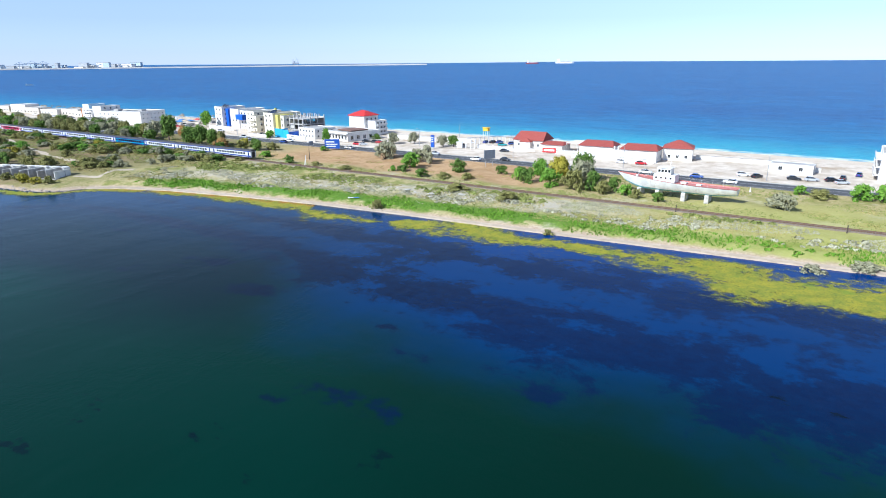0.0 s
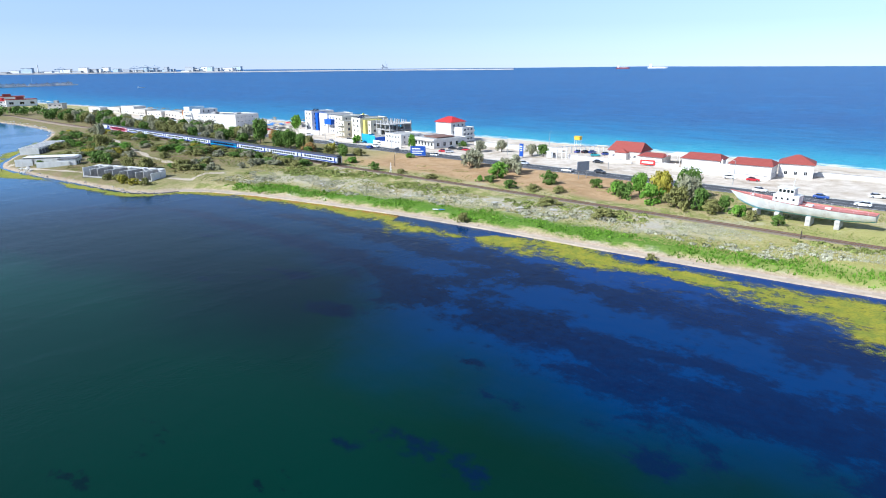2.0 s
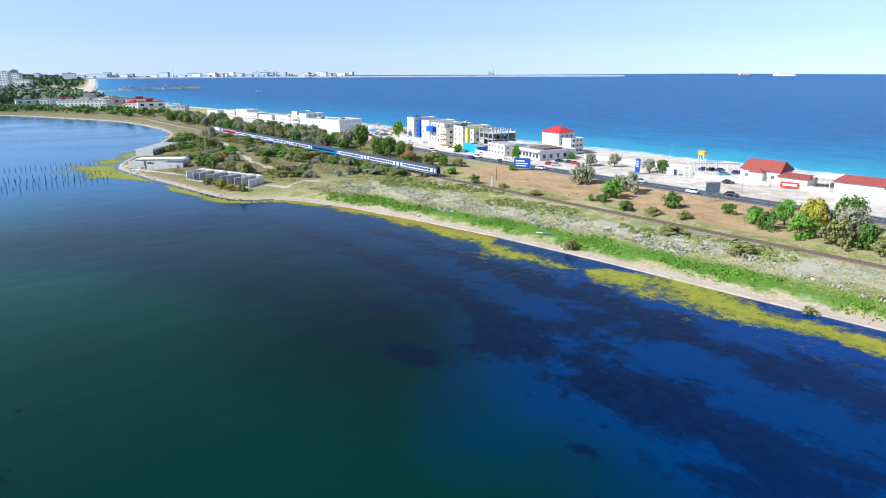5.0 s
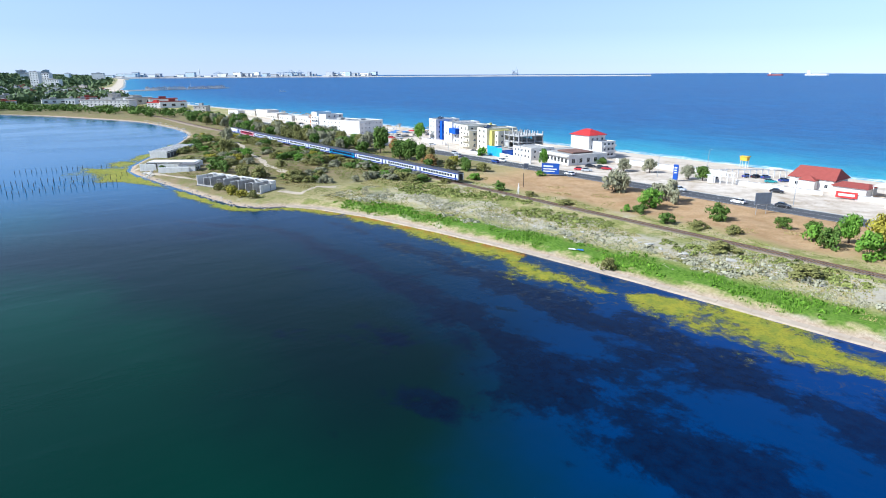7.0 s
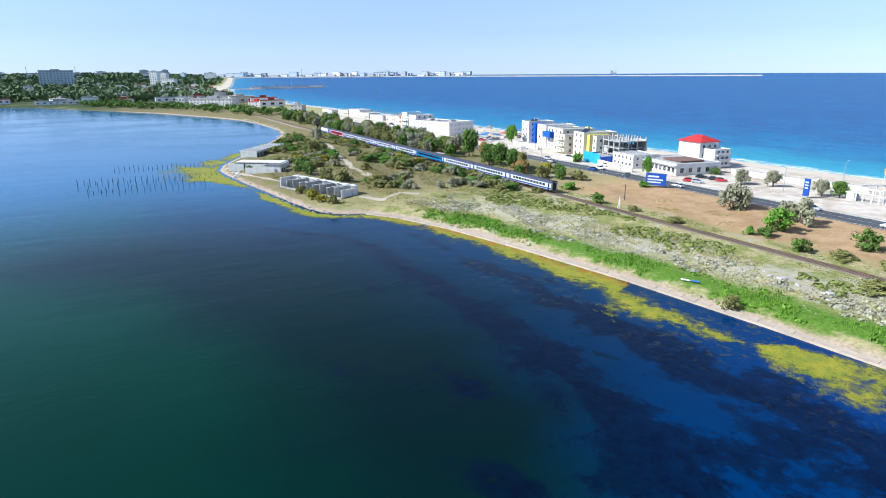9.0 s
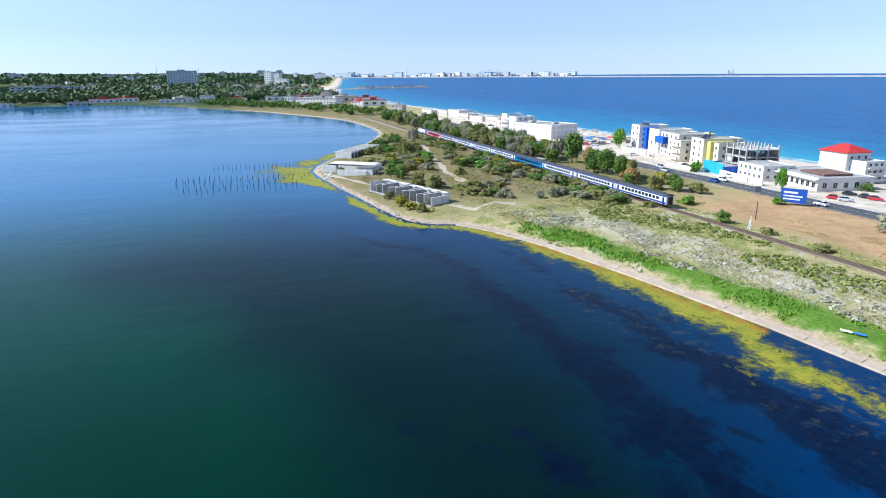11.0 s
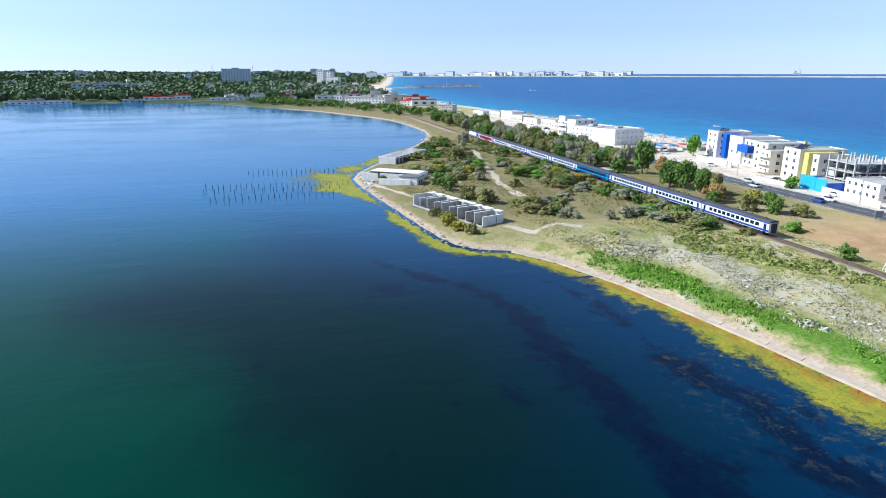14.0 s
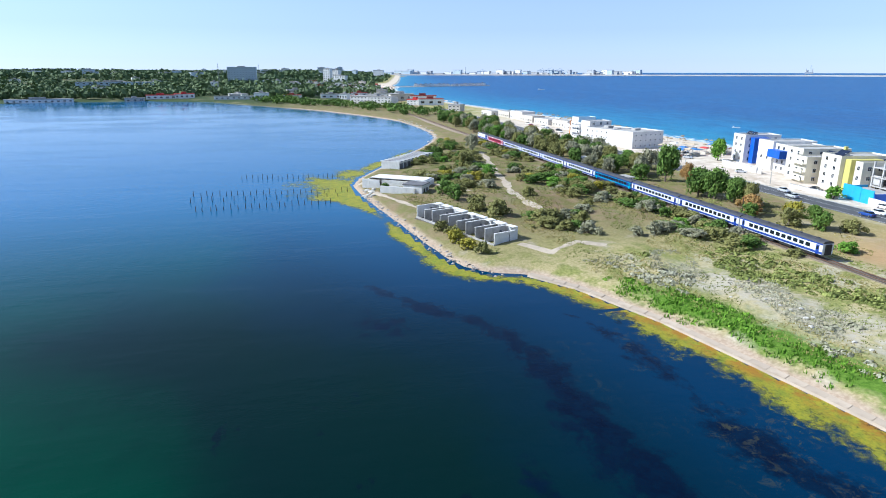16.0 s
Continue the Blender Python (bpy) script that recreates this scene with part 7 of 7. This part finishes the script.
# shaded front and sunlit end are given as two wall colours
far_block("hotel_slab", -1790, -51, face(-1790, -51) - 8, 70, 16, 40, MAT_FAR_BLUE, "tall slab hotel above woods, front painted shade blue, end painted sunlit white", "hotel", 8, 10, end=MAT_FAR_WHITE)
far_block("tower_block", -2604, -619, face(-2604, -619), 52, 30, 22, MAT_FAR_BLUE, "distant bluish tower block beyond the woods", "tower block", 5, 6)
far_block("school_slab", -1407, -254, face(-1407, -254), 132, 14, 14, MAT_FAR_BLUE, "long bluish four-storey slab building among trees", "building", 3, 14)
far_block("white_tower", -1337, -71, face(-1337, -71), 14, 14, 17, MAT_FAR_WHITE, "small white tower building among trees", "building", 3, 2)
far_block("tower_block", -2190, 183, face(-2190, 183) - 32, 24, 18, 40, MAT_FAR_WHITE, "distant white tower block over the beach", "tower block", 6, 3)
far_block("tower_block", -2205, 212, face(-2205, 212) - 32, 22, 18, 36, MAT_FAR_WHITE, "distant white tower block over the beach", "tower block", 6, 3)
far_block("tower_block", -2137, 218, face(-2137, 218) - 32, 44, 18, 20, MAT_FAR_WHITE, "distant stepped pale block over the beach", "tower block", 5, 7)
far_block("low_hotel", -1593, 70, face(-1593, 70) - 32, 82, 20, 10, MAT_FAR_WHITE, "long low white hotel among trees", "hotel", 3, 9)
far_block("low_hotel", -877, 157, face(-877, 157) - 32, 58, 18, 9, MAT_WALL_WHITE, "white three-storey hotel near the bay shore", "hotel", 3, 12)
far_block("red_roof_house", -839, 203, face(-839, 203) - 32, 18, 12, 6, MAT_WALL_WHITE, "small white house with a red roof by the beach", "house", 2, 4, roof=MAT_ROOF_RED)
far_block("brown_house", -714, 220, face(-714, 220) - 32, 14, 9, 6, MAT_SHED, "small sandy-coloured house near the beach", "house", 2, 3)
for x, y, w, h, wall, roof, lb in ((-1042, -261, 78, 4.5, MAT_FAR_WHITE, MAT_ROOF_GREY, "long low white lakeside pavilion"), (-1082, -118, 40, 5, MAT_FAR_WHITE, MAT_ROOF_RED, "low lakeside pavilion with a red roof"), (-1090, -88, 28, 6, MAT_FAR_WHITE, MAT_ROOF_RED, "low lakeside pavilion with a red roof"),
                                   (-1066, -150, 26, 4.5, MAT_SHED, MAT_ROOF_GREY, "low sandy lakeside pavilion"), (-1040, -12, 60, 4, MAT_FAR_WHITE, MAT_ROOF_GREY, "long low white lakeside pavilion")):
    far_block("pavilion", x, y, face(x, y), w, 8, h, wall, lb + " on the far shore", "pavilion", 1, int(w / 7), roof=roof)
rt = random.Random(21)
for k in range(64):
    x, y = rt.uniform(-1950, -760), (rt.uniform(-520, 250) if k < 30 else rt.uniform(20, 260))
    if float(lake_dist(np.array([x]), np.array([y]))[0]) < 34 or (x > -1000 and y < 190) or float(sea_dist(np.array([x]), np.array([y]))[0]) < 45:
        continue
    w = rt.uniform(10, 34)
    far_block("town_house", x, y, face(x, y) + rt.uniform(-55, 15), w, rt.uniform(8, 14), rt.uniform(4, 11), rt.choice([MAT_FAR_WHITE, MAT_FAR_WHITE, MAT_SHED, MAT_FAR_GREY]), "pale town house among trees on the far shore", "house", rt.choice([1, 2, 2]), max(2, int(w / 7)), roof=rt.choice([MAT_ROOF_GREY, MAT_ROOF_TILE, MAT_ROOF_GREY]))
for k in range(34):
    x = rt.uniform(-1500, -800)
    y = rt.uniform(165, 236) if k < 26 else rt.uniform(100, 170)
    if float(lake_dist(np.array([x]), np.array([y]))[0]) < 40 or float(sea_dist(np.array([x]), np.array([y]))[0]) < 26:
        continue
    w = rt.uniform(12, 38)
    far_block("beach_house", x, y, face(x, y) + rt.uniform(-30, 10), w, rt.uniform(8, 16), rt.uniform(4, 9), rt.choice([MAT_FAR_WHITE, MAT_FAR_WHITE, MAT_FAR_WHITE, MAT_SHED]), "white flat-roofed house crowded behind the beach", "house", 1, 3, roof=rt.choice([MAT_FAR_WHITE, MAT_ROOF_GREY, MAT_ROOF_GREY, MAT_ROOF_TILE]))
# the town's blocks along the horizon
for k in range(46):
    x, y = rt.uniform(-4500, -2500), rt.uniform(-900, 640)
    if math.hypot(x + 100, y - 50) > 4750 or float(sea_dist(np.array([x]), np.array([y]))[0]) < 80:
        continue
    w, h = rt.uniform(18, 55), rt.choice([14, 18, 22, 28]) + (8 if y > 250 else -6)
    e = thing("city_block", pose(x, y, gz(x, y), 0, 0, face(x, y) + rt.uniform(-40, 40)), "distant pale apartment block of the town on the horizon", "apartment house", "town on the horizon")
    part("wall", boxes((-w / 2, w / 2, 0, 14, -4, h)), rt.choice([MAT_FAR_WHITE, MAT_FAR_WHITE, MAT_FAR_GREY, MAT_FAR_BLUE]), e)
    part("roof", boxes((-w / 2 - 0.5, w / 2 + 0.5, -0.5, 14.5, h, h + 1), (-w * 0.1, w * 0.15, 4, 9, h + 1, h + 4)), MAT_ROOF_GREY, e)
# parasols on the wide beach, seen from afar
vs, fs = [], []
for k in range(420):
    x = rt.uniform(-1750, -880)
    y = float(np.interp(x, [p[0] for p in SEA_SHORE][::-1], [p[1] for p in SEA_SHORE][::-1])) - rt.uniform(6, 34 if x > -1350 else 95)
    z, r, b0 = gz(x, y), rt.uniform(1.3, 2.2), len(vs)
    vs += [(x + r * math.cos(a * math.tau / 6), y + r * math.sin(a * math.tau / 6), z + 2.1) for a in range(6)] + [(x, y, z + 2.8), (x - 0.08, y, z), (x + 0.08, y, z), (x, y + 0.1, z)]
    fs += [(b0 + a, b0 + (a + 1) % 6, b0 + 6) for a in range(6)] + [(b0 + 7, b0 + 8, b0 + 6), (b0 + 8, b0 + 9, b0 + 6), (b0 + 9, b0 + 7, b0 + 6)]
m = Mat("faded_parasol_cloth")
pick = m.island()
m.done(m.mix(m.ramp(pick, 0.70, 0.72), m.mix(m.ramp(pick, 0.45, 0.47), (0.72, 0.66, 0.56), (0.74, 0.74, 0.72)), (0.50, 0.10, 0.07)), 0.8)
tagged(data_ob("far_parasols", vs, fs, m.m), "faded straw, white and red parasols on the distant beach", "parasols", kind="stuff")
for x, y, h in ((-1835, -112, 48), (-1842, -12, 50)):
    bm = bmesh.new()
    for sx, sy in ((-1.4, -1.4), (1.4, -1.4), (1.4, 1.4), (-1.4, 1.4)):
        tube(bm, [(sx, sy, 0), (sx * 0.15, sy * 0.15, h)], 0.25, 4)
    for k in range(9):
        f = 1 - 0.85 * k / 9
        tube(bm, [(-1.4 * f, -1.4 * f, h * k / 9), (1.4 * f * 0.9, 1.4 * f * 0.9, h * (k + 1) / 9)], 0.14, 4)
    tagged(mesh_ob("radio_mast", bm, MAT_STEEL), "slender steel lattice radio mast beyond the woods", "mast", "radio masts").matrix_basis = pose(x, y, gz(x, y))

# the pier with its mast, and boats on the sea
MAT_BREAK = plain("breakwater_stone", (0.50, 0.47, 0.43), 0.95, vary=0.3, scale=0.1)


def mole(points, width, top, label):
    bm = bmesh.new()
    line = along(points, 60)
    zs = [float(lift(np.array([x]), np.array([y]))[0]) for x, y in line]
    cols = []
    for i, p in enumerate(line):
        a, b = Vector(line[max(i - 1, 0)]), Vector(line[min(i + 1, len(line) - 1)])
        d = (b - a).normalized()
        w = width * (1 + 0.2 * math.sin(i * 2.1))
        cols.append([bm.verts.new((p[0] - d.y * o, p[1] + d.x * o, zs[i] + z)) for o, z in ((-w, -2), (-w * 0.6, top), (w * 0.6, top), (w, -2))])
    for a, b in zip(cols, cols[1:]):
        for j in range(3):
            bm.faces.new((a[j], b[j], b[j + 1], a[j + 1]))
    bm.faces.new(cols[0])
    bm.faces.new(cols[-1][::-1])
    return tagged(mesh_ob("breakwater", bm, MAT_BREAK), label, "breakwater", kind="structure")


mole([(-1768, 340), (-1820, 440), (-1870, 540), (-1910, 640)], 14, 2.4, "stone pier running out from the beach")
mole([(-4260, 480), (-4180, 1100), (-4040, 1760), (-3821, 2200), (-3278, 3093), (-2991, 3367), (-2600, 3697)], 26, 7.0, "long pale port breakwater on the horizon")
bm = bmesh.new()
tube(bm, [(0, 0, 0), (0, 0, 20)], [0.5, 0.2], 6)
tube(bm, [(0, 0, 3), (-6, 0, 3.5)], 0.2, 4)
tagged(mesh_ob("pier_mast", bm, MAT_FRAME), "white mast standing on the stone pier", "mast").matrix_basis = pose(-1860, 523, 2 + float(lift(np.array([-1860.]), np.array([523.]))[0]))
for k in range(16):
    f = k / 15
    x, y = -1800 - 100 * f + rt.uniform(-8, 8), 400 + 220 * f
    e = far_block("pier_hut", x, y, face(x, y), rt.uniform(8, 18), 6, rt.uniform(3, 5), MAT_FAR_WHITE, "small white building on the stone pier", "hut", 1, 3)
    e.matrix_basis = pose(x, y, 2.3 + float(lift(np.array([x]), np.array([y]))[0]), 0, 0, face(x, y))
MAT_SHIP = plain("ship_hull_red", (0.35, 0.06, 0.04), 0.6)


def ship(x, y, w, hull, label):
    z = float(lift(np.array([float(x)]), np.array([float(y)]))[0])
    e = thing("ship", pose(x, y, z, 0, 0, face(x, y)), label, "ship")
    bm = bmesh.new()
    prism(bm, [(-w / 2, -w * 0.06), (w * 0.4, -w * 0.06), (w / 2, 0), (w * 0.4, w * 0.06), (-w / 2, w * 0.06)], -1, w * 0.08)
    part("hull", bm, hull, e)
    part("superstructure", boxes((-w * 0.42, -w * 0.28, -w * 0.05, w * 0.05, w * 0.08, w * 0.24)), MAT_FAR_WHITE, e)
    part("deck_load", boxes((-w * 0.2, w * 0.32, -w * 0.05, w * 0.05, w * 0.08, w * 0.12)), MAT_FAR_GREY, e)
    part("mast", boxes((w * 0.1, w * 0.115, -0.5, 0.5, w * 0.12, w * 0.22)), MAT_FAR_WHITE, e)


ship(-2004, 4161, 90, MAT_SHIP, "distant red-hulled cargo ship on the horizon")
ship(-1796, 4255, 130, MAT_FAR_WHITE, "distant pale cargo ship on the horizon")
ship(-1479, 632, 16, MAT_FAR_WHITE, "small white motor boat out on the sea")
ship(-520, 395, 6, MAT_FAR_WHITE, "tiny white boat off the beach")

# port: cranes, sheds, chimney and rig on the horizon
for k in range(60):
    f = k / 59
    pts = [(-4270, 300), (-4220, 900), (-4120, 1500), (-3960, 1960), (-3760, 2290)]
    q = f * 4
    i = min(int(q), 3)
    x = pts[i][0] + (pts[i + 1][0] - pts[i][0]) * (q - i) - rt.uniform(0, 160)
    y = pts[i][1] + (pts[i + 1][1] - pts[i][1]) * (q - i)
    w, h = rt.uniform(20, 80), rt.choice([12, 16, 20, 26, 34])
    z = float(lift(np.array([x]), np.array([y]))[0])
    e = thing("port_building", pose(x, y, z, 0, 0, face(x, y) - 40), "distant pale port building on the horizon", "building", "port buildings")
    part("wall", boxes((-w / 2, w / 2, 0, 20, -4, h)), rt.choice([MAT_FAR_WHITE, MAT_FAR_WHITE, MAT_FAR_GREY, MAT_FAR_BLUE]), e)
    part("roof", boxes((-w / 2 - 1, w / 2 + 1, -1, 21, h, h + 1.5)), MAT_ROOF_GREY, e)


def gantry(x, y, h):
    z = float(lift(np.array([float(x)]), np.array([float(y)]))[0])
    e = thing("gantry_crane", pose(x, y, z, 0, 0, face(x, y)), "distant steel harbour crane on the horizon", "crane", "harbour cranes")
    for sx in (-9, 9):
        part("leg", boxes((sx - 1.4, sx + 1.4, -1.4, 1.4, 0, h * 0.7), (sx - 1.2, sx + 1.2, 14, 16.4, 0, h * 0.7)), MAT_FAR_BLUE, e)
    part("boom", boxes((-34, 30, -1.5, 1.5, h * 0.7, h * 0.7 + 3)), MAT_FAR_BLUE, e)
    bm = bmesh.new()
    tube(bm, [(-8, 0, h * 0.7), (0, 0, h * 1.1), (26, 0, h * 0.75)], 0.9, 5)
    tube(bm, [(0, 0, h * 1.1), (-30, 0, h * 0.76)], 0.8, 5)
    part("stay", bm, MAT_FAR_BLUE, e)


for x, y, h in ((-4060, 1710, 40), (-4035, 1760, 44), (-4010, 1810, 42), (-4180, 1330, 34), (-3900, 2060, 30)):
    gantry(x, y, h)
bm = bmesh.new()
tube(bm, [(0, 0, 0), (0, 0, 55)], [3.5, 2.2], 10)
tagged(mesh_ob("chimney", bm, MAT_FAR_WHITE), "distant pale chimney over the port", "chimney").matrix_basis = pose(-4231, 1226, 14)
e = thing("drilling_rig", pose(-3278, 3093, 15, 0, 0, face(-3278, 3093)), "distant drilling rig standing by the breakwater", "rig")
for x in (-16, 16):
    for y in (-16, 16):
        part("leg", boxes((x - 1.8, x + 1.8, y - 1.8, y + 1.8, -4, 46)), MAT_FAR_GREY, e)
part("deck", boxes((-22, 22, -20, 20, 16, 26)), MAT_FAR_GREY, e)
part("housing", boxes((-20, -4, -12, 12, 26, 36)), MAT_FAR_WHITE, e)
bm = bmesh.new()
for sx, sy in ((-5, -5), (5, -5), (5, 5), (-5, 5)):
    tube(bm, [(6 + sx, sy, 26), (6 + sx * 0.2, sy * 0.2, 64)], 0.8, 4)
part("derrick", bm, MAT_FAR_BLUE, e)
